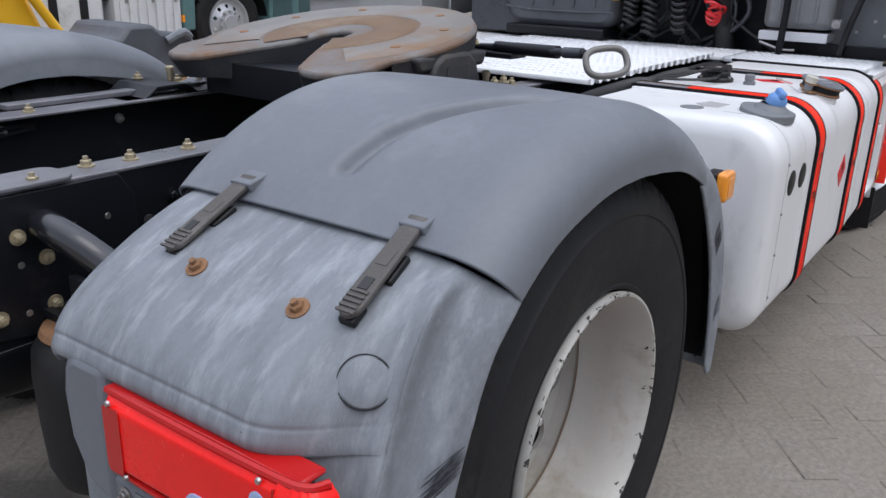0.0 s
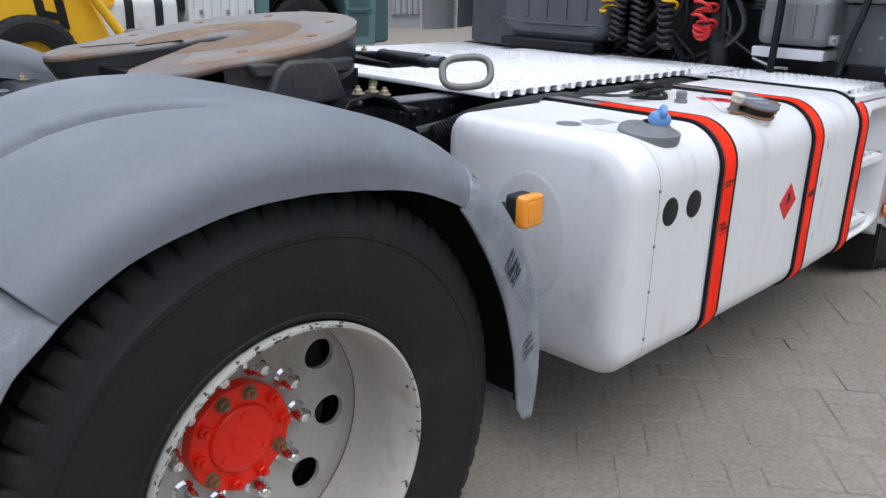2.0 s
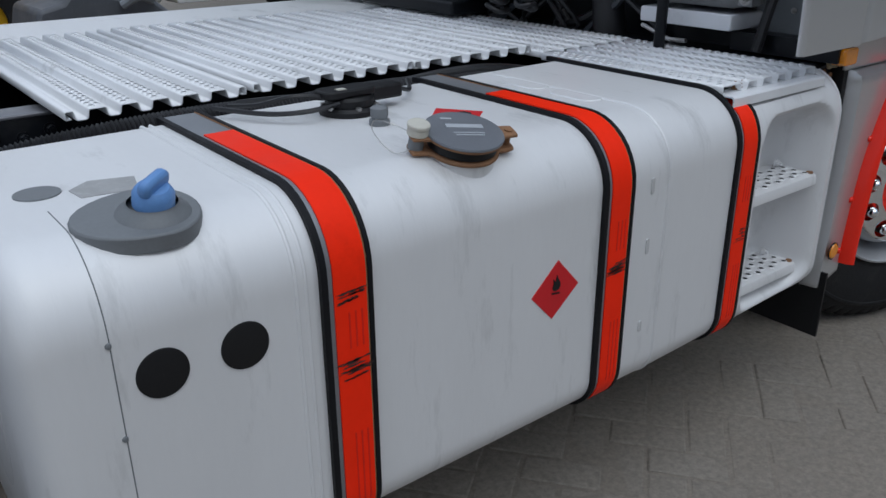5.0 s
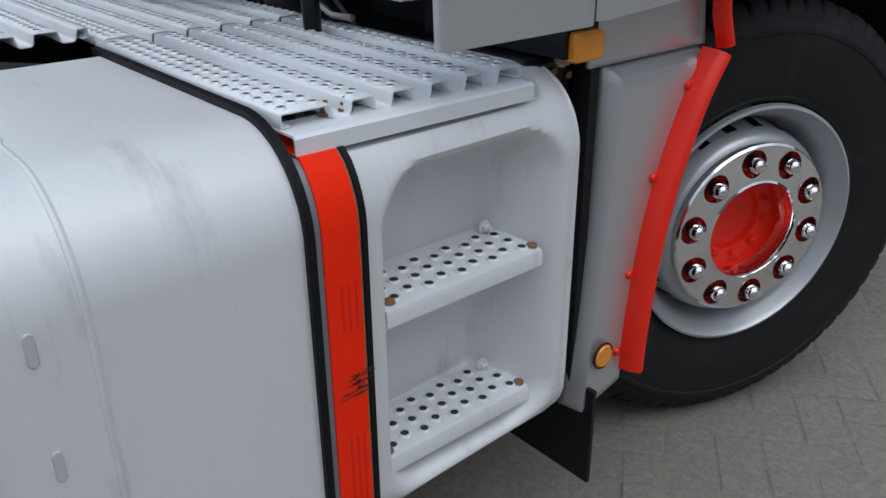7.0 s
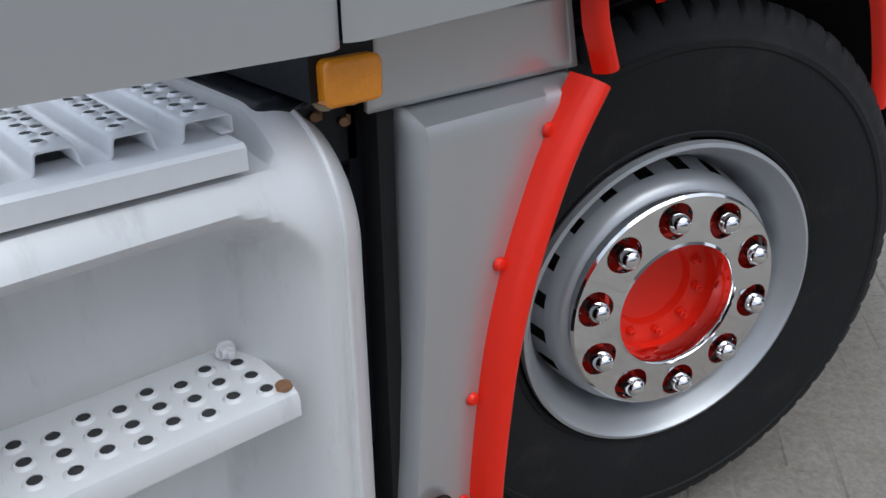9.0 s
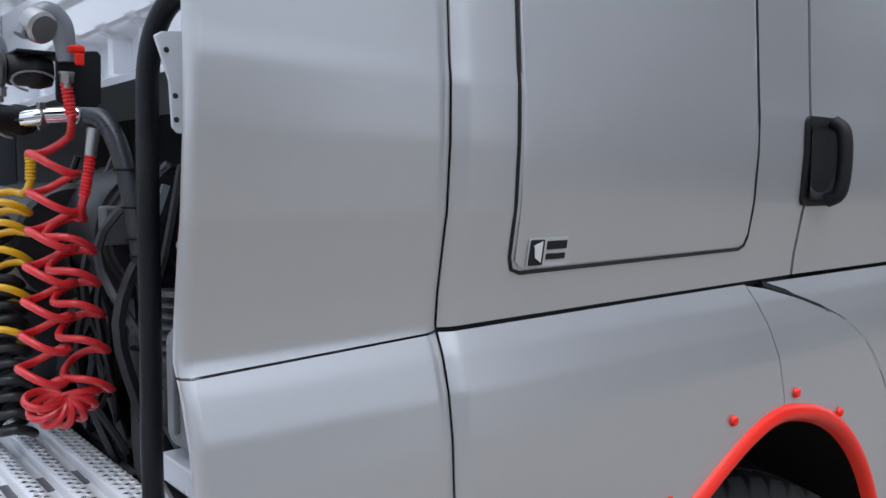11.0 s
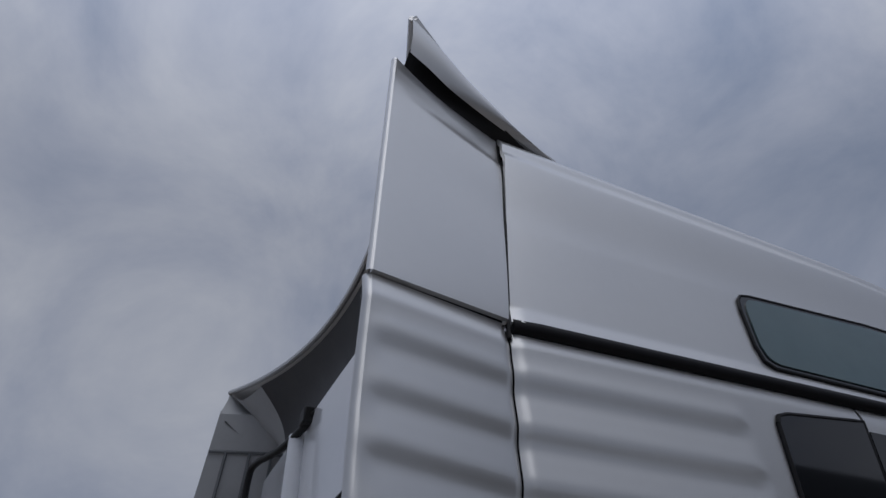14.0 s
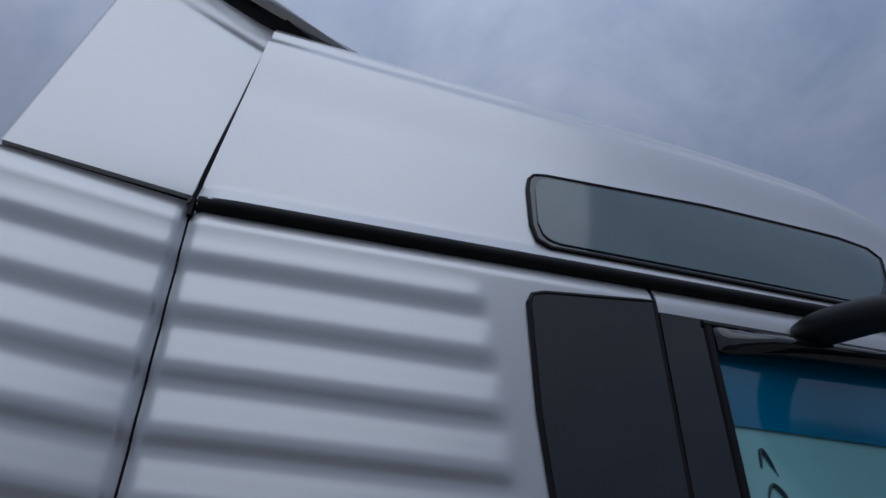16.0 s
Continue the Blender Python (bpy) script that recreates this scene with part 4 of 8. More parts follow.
# ---- cab details on the visible side ----
def skin(name, outline, off, thick, material, parent, label="", nseg=None):
    """A thin piece lying on the cab's side, from an (x, z) outline, standing off by off metres."""
    bm = bmesh.new()
    xs = [p[0] for p in outline]
    zs = [p[1] for p in outline]
    # strips across x keep it to the panel's curve
    n = nseg or 14
    pts = list(outline)

    def span(x):
        hits = []
        for (xa, za), (xb, zb) in zip(pts, pts[1:] + pts[:1]):
            if (xa <= x < xb) or (xb <= x < xa):
                hits.append(za + (zb - za) * (x - xa) / (xb - xa))
        return (min(hits), max(hits)) if len(hits) >= 2 else None
    lo, hi = min(xs), max(xs)
    cols = []
    edges = sorted(set([lo + 1e-5, hi - 1e-5] + [lo + (hi - lo) * (0.5 - 0.5 * math.cos(math.pi * k / (2 * n))) for k in range(1, 2 * n)]))
    for x in edges:
        sp = span(x)
        if sp:
            cols.append([bm.verts.new((x, cab_y(x, z) - off, z)) for z in (sp[0] + (sp[1] - sp[0]) * j / 10 for j in range(11))])
    for a, b in zip(cols, cols[1:]):
        for j in range(10):
            bm.faces.new((a[j], b[j], b[j + 1], a[j + 1]))
    bmesh.ops.recalc_face_normals(bm, faces=bm.faces)
    ob = part(name, bm, material, parent, label)
    s = ob.modifiers.new("wall", "SOLIDIFY")
    s.thickness, s.offset = thick, 0
    crisp(ob)
    return ob


def line_on_cab(name, pts, off, r, material, parent, label="", closed=False, seg=6):
    return part(name, tube_bm([(x, cab_y(x, z) - off, z) for x, z in pts], r, seg, closed=closed), material, parent, label)


def dense_line(pts, step=0.02):
    out = []
    for a, b in zip(pts, pts[1:]):
        n = max(1, int(math.dist(a, b) / step))
        out += [(a[0] + (b[0] - a[0]) * k / n, a[1] + (b[1] - a[1]) * k / n) for k in range(n)]
    return out + [pts[-1]]


sleeper, door, wing, roof_panel = cab_panels[3], cab_panels[7], cab_panels[4], cab_panels[6]
# shut lines
part("seam_filler", grid_bm(2, 60, lambda u, v: (2.861 + 0.009 * u, cab_y(2.894, 1.05 + 1.63 * v) + 0.013, 1.05 + 1.63 * v)), M_TRIM, truck)
part("seam_filler", tube_bm([(2.8655, cab_y(2.884, 2.655) + 0.004, 2.655)] + [(2.867 + 0.066 * k / 30, max(upper_face(1, 2.70 + 0.57 * k / 30), cab_y(2.872 + 0.066 * k / 30, 2.70 + 0.57 * k / 30)) + 0.005, 2.70 + 0.57 * k / 30) for k in range(31)], 0.005, 6), M_TRIM, truck)
part("seam_filler", grid_bm(60, 2, lambda u, v: (2.60 + 1.02 * u, cab_y(2.60 + 1.02 * u, 1.362) + 0.006, belt_z(2.60 + 1.02 * u) - 0.006 + 0.012 * v)), M_TRIM, truck)
part("seam_filler", grid_bm(2, 60, lambda u, v: (3.612 + 0.020 * u, cab_y(3.622, 1.37 + 1.30 * v) + 0.008, 1.37 + 1.30 * v)), M_TRIM, truck)
part("seam_filler", grid_bm(30, 2, lambda u, v: (2.606 + 0.256 * u, max(cab_y(2.606 + 0.256 * u, 2.686), upper_face(u, 2.69)) + 0.006, 2.680 + 0.016 * v)), M_TRIM, truck)
part("seam_filler", grid_bm(2, 20, lambda u, v: ((x := wing_seam(1.16 + 0.19 * v)) - 0.005 + 0.010 * u, cab_y(x, 1.16 + 0.19 * v) + 0.005, 1.16 + 0.19 * v)), M_TRIM, truck)
part("wing_joint", tube_bm([(3.53 + 0.42 * k / 20, cab_y(3.53 + 0.42 * k / 20, wing_top(3.53 + 0.42 * k / 20)) + 0.010, wing_top(3.53 + 0.42 * k / 20) + 0.005) for k in range(21)], 0.009, 6), M_TRIM, truck)
# black roof gutter
part("roof_rail", tube_bm([(2.874 + 2.02 * k / 40, cab_y(2.874 + 2.02 * k / 40, rail_z(2.874 + 2.02 * k / 40)) - 0.004, rail_z(2.874 + 2.02 * k / 40)) for k in range(41)], lambda t: 0.016, 10), M_TRIM, truck, "black rubber roof gutter")
# locker hatch: recessed joint and raised panel with a rounded edge
HATCH = [(2.956, 1.880), (2.962, 1.895), (2.977, 1.901), (3.440, 1.897), (3.455, 1.891), (3.460, 1.877), (3.464, 1.436), (3.458, 1.422), (3.444, 1.417), (2.978, 1.412), (2.964, 1.417), (2.959, 1.431)]
line_on_cab("hatch_joint", dense_line(HATCH + HATCH[:1]), 0.0002, 0.0026, M_BLACK, sleeper, "black joint round the locker hatch")
skin("locker_hatch", [(x + (0.005 if x < 3.2 else -0.005), z + (0.005 if z < 1.6 else -0.005)) for x, z in HATCH], 0.001, 0.003, M_SILVER, sleeper, "silver storage locker hatch")
# dealer sticker: plain shapes
skin("sticker", rounded(2.984, 3.052, 1.418, 1.452, 0.002, 2), 0.004, 0.001, mat("grey_white_sticker", (0.5, 0.5, 0.51), 0.5), sleeper, "small grey and black sticker", nseg=4)
skin("sticker_square", rounded(2.986, 3.009, 1.420, 1.450, 0.001, 2), 0.0055, 0.0008, M_BLACK, sleeper, nseg=3)
skin("sticker_mark", [(2.990, 1.443), (3.005, 1.448), (3.002, 1.436), (3.005, 1.423), (2.993, 1.430), (2.998, 1.438)], 0.0065, 0.0006, mat("white_print", (0.7, 0.7, 0.7), 0.5), sleeper, nseg=4)
for k, (a, b, z0, z1) in enumerate(((3.014, 3.048, 1.438, 1.448), (3.014, 3.047, 1.426, 1.433))):
    skin("sticker_bar", [(a, z0), (b, z0), (b, z1), (a, z1)], 0.0055, 0.0006, M_BLACK, sleeper, nseg=3)
# door handle: a black recess with an upright grip
skin("handle_recess", rounded(3.602, 3.716, 1.480, 1.625, 0.014, 4), 0.002, 0.006, M_BLACK, door, "black plastic door handle recess", nseg=8)
part("handle_bowl", grid_bm(14, 14, lambda u, v: (3.614 + 0.092 * u, cab_y(3.66, 1.55) - 0.008 + 0.02 * math.sin(math.pi * u) * math.sin(math.pi * v), 1.49 + 0.12 * v)), M_BLACK, door)
part("door_handle", tube_bm(smooth_path([(3.674, 0.0, 1.488), (3.676, -0.020, 1.502), (3.678, -0.026, 1.55), (3.679, -0.022, 1.60), (3.680, -0.004, 1.618)], 6), 0.012, 10), M_BLACK, door, "black upright door handle")
# side windows: bonded dark glass, then the door's frame and tinted glass
SIDE_WIN = [(3.398, 2.590), (3.404, 2.606), (3.425, 2.613), (3.6175, 2.632), (3.6195, 2.30), (3.6195, 2.128), (3.520, 2.138), (3.458, 2.146), (3.432, 2.165), (3.420, 2.20), (3.402, 2.40)]
skin("sleeper_window", SIDE_WIN, 0.003, 0.006, M_GLASS_DARK, sleeper, "dark tinted sleeper side window", nseg=16)
line_on_cab("window_seal", dense_line(SIDE_WIN + SIDE_WIN[:1]), 0.003, 0.005, M_TRIM, sleeper)
DOOR_PILLAR = [(3.6245, 2.612), (3.712, 2.612), (3.708, 2.146), (3.6245, 2.136)]
skin("window_pillar", DOOR_PILLAR, 0.003, 0.006, M_GLASS_DARK, door, "gloss black window pillar", nseg=6)
frame_low = [(x, belt(x)) for x in (3.70, 3.78, 3.86, 3.94, 4.02, 4.06, 4.10, 4.15, 4.2, 4.26, 4.32, 4.45, 4.62)]
line_on_cab("window_seal", frame_low, 0.002, 0.009, M_TRIM, door, "black window seal")
line_on_cab("window_seal", [(3.70 + 0.92 * k / 12, 2.602) for k in range(13)], 0.002, 0.010, M_TRIM, door)
line_on_cab("window_seal", [(3.708, 2.14 + 0.46 * k / 8) for k in range(9)], 0.002, 0.010, M_TRIM, door)
M_FILM = mat("teal_window_film", (0.26, 0.56, 0.57), 0.08, 0.0, 0.05, 2, coat=0.6, rough_var=0.02)
door_glass = part("door_window", grid_bm(24, 16, lambda u, v: ((x := 3.69 + 0.94 * u), cab_y(x, (z := belt(x) - 0.01 + (2.610 - belt(x)) * v)) + 0.012, z)), M_FILM, door, "teal-tinted door window with a printed floral sticker")
door_glass.visible_shadow = False
far_glass = new("door_window", door_glass.data)
far_glass.parent = truck
far_glass.matrix_basis = MIRROR
far_glass.visible_shadow = False
# blue sun band inside the glass, and the floral print as curves
part("sun_band", grid_bm(20, 6, lambda u, v: ((x := 3.71 + 0.9 * u), cab_y(x, 2.43 + 0.16 * v) + 0.0085, 2.43 + 0.16 * v)), mat("blue_sun_band_film", (0.004, 0.16, 0.30), 0.08, 0.0, 0.05, 2, coat=0.6), door, "blue sun band film")
M_PRINT = mat("dark_green_print", (0.012, 0.05, 0.06), 0.5)


def print_curve(pts, r=0.0022):
    part("window_print", tube_bm([(x, cab_y(x, z) + 0.010, z) for x, z in [(p.x + 0.035, p.z + 0.025) for p in smooth_path([(a, 0, b) for a, b in pts], 6)]], lambda t: r * (0.35 + 1.3 * math.sin(math.pi * min(1, t * 1.1 + 0.05)) ** 1.0 if t < 0.9 else 0.35), 5), M_PRINT, door)


for pts in ([(3.722, 2.29), (3.735, 2.315), (3.752, 2.30), (3.762, 2.262), (3.768, 2.235), (3.760, 2.225)],
            [(3.724, 2.34), (3.730, 2.37), (3.742, 2.35), (3.750, 2.33)],
            [(3.730, 2.20), (3.760, 2.225), (3.790, 2.21), (3.797, 2.180), (3.775, 2.152)],
            [(3.795, 2.155), (3.825, 2.17), (3.845, 2.205), (3.825, 2.215), (3.822, 2.195)],
            [(3.790, 2.148), (3.83, 2.145), (3.87, 2.17), (3.885, 2.198)],
            [(3.800, 2.140), (3.85, 2.130), (3.90, 2.150), (3.935, 2.150)],
            [(3.81, 2.135), (3.86, 2.122), (3.91, 2.112), (3.93, 2.098), (3.915, 2.092)]):
    print_curve(pts)
for k in range(3):
    part("window_print", outline_bm([(3.770 + 0.022 * k, 2.193), (3.786 + 0.022 * k, 2.191), (3.787 + 0.022 * k, 2.215), (3.771 + 0.022 * k, 2.217)], (0.058, 0.060)), M_PRINT, door)
# wind deflector over the door window
part("wind_deflector", grid_bm(20, 8, lambda u, v: ((x := 3.716 + 0.62 * u), cab_y(x, 2.55) - 0.004 - 0.030 * math.sin(math.pi * min(1.0, 0.1 + 0.9 * (1 - v))) * min(1, 6 * u), 2.600 - (0.050 - 0.025 * u) * v)), M_GLASS_DARK, door, "smoked plastic wind deflector").modifiers.new("wall", "SOLIDIFY").thickness = 0.003
# roof window
ROOF_WIN = [(3.425, 2.865), (3.430, 2.893), (3.442, 2.909), (3.465, 2.914), (3.80, 2.924), (4.10, 2.912), (4.17, 2.900), (4.19, 2.875), (4.16, 2.79), (4.11, 2.720), (4.05, 2.710), (3.80, 2.716), (3.55, 2.720), (3.45, 2.721), (3.428, 2.735), (3.421, 2.77)]
skin("roof_window", ROOF_WIN, 0.002, 0.005, M_GLASS_DARK, roof_panel, "grey-green roof side window with a black border", nseg=18)
skin("roof_window_pane", [(3.80 + (x - 3.80) * 0.968, 2.817 + (z - 2.817) * 0.885) for x, z in ROOF_WIN], 0.006, 0.003, M_GLASS_ROOF, roof_panel, "grey-green tinted glass", nseg=18)
line_on_cab("window_seal", dense_line(ROOF_WIN + ROOF_WIN[:1]), 0.003, 0.004, M_TRIM, roof_panel)
# mirror arm and purple marker visor
part("mirror_arm", tube_bm(smooth_path([(3.90, 0.09, 2.618), (3.905, 0.02, 2.606), (3.94, -0.08, 2.585), (4.03, -0.19, 2.55), (4.16, -0.25, 2.50)], 6), lambda t: 0.017 + 0.014 * math.sin(math.pi * min(1, t + 0.2)), 12), M_BLACK, truck, "black mirror arm housing")
part("mirror_housing", outline_bm(rounded(-0.34, -0.14, 1.75, 2.47, 0.06), (4.16, 4.26), "x"), M_BLACK, truck, "black door mirror housing", bevel=0.02)
part("sun_visor", grid_bm(16, 8, lambda u, v: (4.62 + 0.22 * v + 0.03 * math.sin(3 * u), 0.22 + 2.0 * u, 2.84 - 0.06 * v + 0.12 * v * v)), mat("purple_acrylic_visor", (0.08, 0.05, 0.32), 0.2), truck, "purple acrylic sun visor").modifiers.new("wall", "SOLIDIFY").thickness = 0.006
# wing bolts, red arch trim
arc = [(p.x, p.z - 0.004) for p in smooth_path([(a, 0, b) for a, b in ARCH], 4)]


def trim_bm(pts, w, y0, y1):
    """A rounded strip following (x, z) points, w metres wide, on the wing."""
    bm = bmesh.new()
    rows = []
    for i, (x, z) in enumerate(pts):
        a, b = pts[max(0, i - 1)], pts[min(len(pts) - 1, i + 1)]
        d = Vector((b[0] - a[0], b[1] - a[1])).normalized()
        n = Vector((-d.y, d.x))
        row = []
        for k in range(9):
            t = k / 8
            s = (t - 0.5) * w
            h = math.sin(math.pi * t) ** 0.5
            row.append(bm.verts.new((x + n.x * s, y0 + (y1 - y0) * h, z + n.y * s)))
        rows.append(row)
    for a, b in zip(rows, rows[1:]):
        for k in range(8):
            bm.faces.new((a[k], b[k], b[k + 1], a[k + 1]))
        bm.faces.new((a[8], b[8], b[0], a[0]))
    bm.faces.new(rows[0])
    bm.faces.new(rows[-1][::-1])
    bmesh.ops.recalc_face_normals(bm, faces=bm.faces)
    return bm


part("arch_trim", trim_bm(arc, 0.036, 0.006, -0.014), M_RED, truck, "red wheel arch trim")
for x, z in ((3.246, 1.081), (3.400, 1.167), (3.586, 1.179), (3.744, 1.119)):
    part("trim_bolt", turn(lathe_bm([(0.0001, -0.007), (0.006, -0.006), (0.0085, -0.002), (0.009, 0.0)], 14), Matrix.Translation((x, cab_y(x, z) - 0.001, z))), M_RED, truck)
# wheel arch lining
part("wheel_arch", lathe_bm([(0.640, 0.02), (0.640, 0.75)], 40, arc=(-34, 75)), M_BLACK, truck, "black wheel arch lining").matrix_basis = Matrix.Translation((3.578, 0, WHEEL_Z))

# splash panel behind the front wheel with red edging
def splash_f(u, v):
    z = 0.380 + 0.590 * v - 0.030 * (1 - v) * (1 - u)
    left = bend(z, ((0.35, 2.937), (0.39, 2.941), (0.53, 2.954), (0.75, 2.966), (0.93, 2.968), (0.955, 2.962), (0.97, 2.948)))
    right = bend(z, ((0.35, 3.035), (0.38, 3.046), (0.47, 3.050), (0.60, 3.066), (0.75, 3.106), (0.90, 3.178), (0.97, 3.225)))
    x = left + (right - left) * u
    return x, 0.038 + 0.05 * (1 - smoothstep(0.0, 0.07, u)) + 0.05 * smoothstep(0.93, 0.975, z) ** 2, z


splash = part("splash_panel", grid_bm(40, 50, splash_f), M_SILVER, truck, "silver splash panel behind the front wheel")
splash.modifiers.new("wall", "SOLIDIFY").thickness = 0.008
part("upper_splash", grid_bm(20, 12, lambda u, v: (2.930 + (0.27 + 0.03 * (1 - v)) * u, 0.062 - 0.01 * v, 0.965 + 0.085 * v)), M_SILVER, truck, "silver upper splash panel").modifiers.new("wall", "SOLIDIFY").thickness = 0.008
edge = [(3.045, 0.405), (3.046, 0.47), (3.054, 0.56), (3.066, 0.65), (3.088, 0.74), (3.118, 0.82), (3.152, 0.89), (3.198, 0.955)]
edge = [(p.x + 0.016, p.z) for p in smooth_path([(a, 0, b) for a, b in edge], 6)]
part("splash_trim", trim_bm(edge, 0.041, 0.045, 0.0), M_RED, truck, "red edging of the splash panel")
part("splash_trim", trim_bm([(3.246, 0.965), (3.222, 1.02), (3.214, 1.06), (3.222, 1.085)], 0.030, 0.04, 0.015), M_RED, truck)
for x, z in ((3.156, 0.909), (3.084, 0.764), (3.044, 0.596), (3.029, 0.446)):
    part("trim_bolt", turn(lathe_bm([(0.0001, -0.007), (0.006, -0.006), (0.0085, -0.002), (0.009, 0.0)], 14), Matrix.Translation((x, 0.037, z))), M_RED, truck)
part("side_reflector", lathe_bm([(0.0001, -0.007), (0.019, -0.0065), (0.0225, -0.003), (0.023, 0.0)], 28), M_AMBER, truck, "round amber side reflector").matrix_basis = Matrix.Translation((2.981, 0.031, 0.460))
part("reflector_rim", tube_bm([(2.981 + 0.0235 * math.cos(2 * math.pi * k / 28), 0.029, 0.460 + 0.0235 * math.sin(2 * math.pi * k / 28)) for k in range(28)], 0.0022, 6, closed=True), M_BLACK, truck)
part("side_marker", outline_bm(rounded(2.868, 2.930, 0.985, 1.028, 0.008, 4), (0.035, 0.075)), M_AMBER, truck, "amber side marker lamp", bevel=0.004)
part("splash_inner", box_bm(2.945, 2.965, 0.07, 0.5, 0.36, 0.98), M_BLACK, truck)
part("side_box", box_bm(2.93, 3.0, 0.10, 0.60, 0.55, 1.05), M_FRAME, truck)
for k, y in enumerate((0.085, 0.145)):
    part("frame_bolt", turn(hexbolt_bm(0.012, 0.012, 0.017), Matrix.Translation((2.90 + 0.03 * k, 0.09, 0.985))), M_ZINC, truck)
part("mud_flap", outline_bm([(0.02, 0.20), (0.30, 0.20), (0.32, 0.24), (0.32, 0.40), (0.02, 0.40)], (2.952, 2.960), "x"), M_BLACK, truck, "black rubber mud flap")


# ---- tank fittings ----
M_DECAL = mat("red_hazard_decal", (0.60, 0.016, 0.022), 0.45, 0.0, 0.08, 20, spec=0.3)
M_GREYPLASTIC = mat("grey_plastic", (0.16, 0.17, 0.18), 0.5, 0.0, 0.15, 15)
M_CAPTOP = mat("grey_anodised_cap", (0.17, 0.18, 0.2), 0.42, 0.3, 0.12, 14, bump=0.08, bump_scale=300)
M_LABELGREY = mat("worn_grey_label", (0.34, 0.34, 0.34), 0.6, 0.0, 0.2, 40, dirt=(0.5, 0.5, 0.5), dirt_amount=0.4, dirt_scale=30)
M_PRINTGREY = mat("pale_grey_print", (0.4, 0.42, 0.45), 0.5)
M_TANKSCUFF = mat("dulled_tank_paint", (0.62, 0.62, 0.625), 0.55, 0.05, 0.08, 6, dirt=(0.5, 0.5, 0.5), dirt_amount=0.4, dirt_scale=7)
M_SCRATCH = mat("scraped_band_marks", (0.055, 0.03, 0.025), 0.6, 0.2, 0.4, 90)
M_KNOB = mat("yellowed_white_knob", (0.55, 0.53, 0.46), 0.5, 0, 0.12, 20, dirt=(0.3, 0.22, 0.13), dirt_amount=0.35)


def tank_ring(y_top, lift, n_arc=14):
    """(y, z) round the tank's outer side from y_top on its top to below, standing off by lift."""
    pts = [(y_top, TANK_Z1 + lift), (0.12, TANK_Z1 + lift)]
    for k in range(1, n_arc + 1):
        a = radians(90 + 90 * k / n_arc)
        pts.append((0.12 + (0.12 + lift) * math.cos(a), TANK_Z1 - 0.12 + (0.12 + lift) * math.sin(a)))
    for k in range(1, 13):
        pts.append((-lift, TANK_Z1 - 0.12 - (TANK_Z1 - 0.12 - TANK_Z0 - 0.085) * k / 12))
    for k in range(1, 9):
        a = radians(180 + 90 * k / 8)
        pts.append((0.085 + (0.085 + lift) * math.cos(a), TANK_Z0 + 0.085 + (0.085 + lift) * math.sin(a)))
    return pts


def tank_line(name, x, y_top, r, material, sink=0.0, tail=None):
    ring = tank_ring(y_top, -sink)
    if tail:
        ring = [p for p in ring if p[1] > tail]
    pts = []
    for a, b in zip(ring, ring[1:]):
        n = max(1, int(math.dist(a, b) / 0.03))
        pts += [(a[0] + (b[0] - a[0]) * k / n, a[1] + (b[1] - a[1]) * k / n) for k in range(n)]
    return part(name, tube_bm([(x, y + tank_face(x) * (1 - y / 0.62), z) for y, z in pts], r, 8), material, tank)


tank_line("weld_bead", 1.302, 0.58, 0.0046, M_TANK, 0.0018)
tank_line("weld_bead", 1.318, 0.58, 0.0040, M_TANK, 0.0018)
tank_line("weld_bead", 2.152, 0.55, 0.0048, M_TANK, 0.0015)
tank_line("weld_bead", 2.871, 0.50, 0.0042, M_TANK, 0.0072)
tank_line("tank_seam", 1.038, 0.20, 0.0012, M_GREYPLASTIC, 0.0006)
for z in (0.471, 0.60, 0.72, 0.86):
    part("seam_screw", turn(lathe_bm([(0.0001, -0.004), (0.0035, -0.003), (0.0045, 0.0)], 10), Matrix.Translation((1.036, tank_face(1.0), z))), M_GREYPLASTIC, tank)
# pressed slots between the second and third band, the side ones a darker grey
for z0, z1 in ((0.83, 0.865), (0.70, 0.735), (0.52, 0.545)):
    part("pressed_slot", outline_bm(rounded(2.094, 2.104, z0, z1, 0.005, 4), (tank_face(2.1) - 0.0025, 0.01)), M_SLOTGREY, tank, bevel=0.001)
for y0 in (0.18, 0.34):
    part("pressed_slot", outline_bm(rounded(2.10, 2.16, y0, y0 + 0.13, 0.028, 6), (TANK_Z1 - 0.004, TANK_Z1 + 0.0025), "z"), M_TANK, tank, bevel=0.002)
# plugs
for x in (1.098, 1.216):
    part("tank_plug", turn(lathe_bm([(0.0001, -0.0035), (0.031, -0.0035), (0.036, -0.002), (0.0375, 0.004)], 40), Matrix.Translation((x, tank_face(x), 0.798))), M_BLACK, tank, "round black plastic plug in the tank")
# hazard diamond with a flame mark
part("hazard_sticker", outline_bm([(1.840, 0.757), (1.897, 0.695), (1.829, 0.639), (1.774, 0.697)], (-0.0055, -0.002)), M_DECAL, tank, "red flammable hazard diamond sticker")
FLAME = [(1.826, 0.703), (1.829, 0.712), (1.828, 0.722), (1.834, 0.715), (1.837, 0.728), (1.842, 0.718), (1.846, 0.712), (1.847, 0.704), (1.843, 0.698), (1.836, 0.696), (1.829, 0.698)]
part("flame_mark", outline_bm(FLAME, (-0.0068, -0.005)), M_BLACK, tank)
part("flame_mark", outline_bm([(1.825, 0.691), (1.846, 0.688), (1.846, 0.691), (1.825, 0.694)], (-0.0068, -0.005)), M_BLACK, tank)
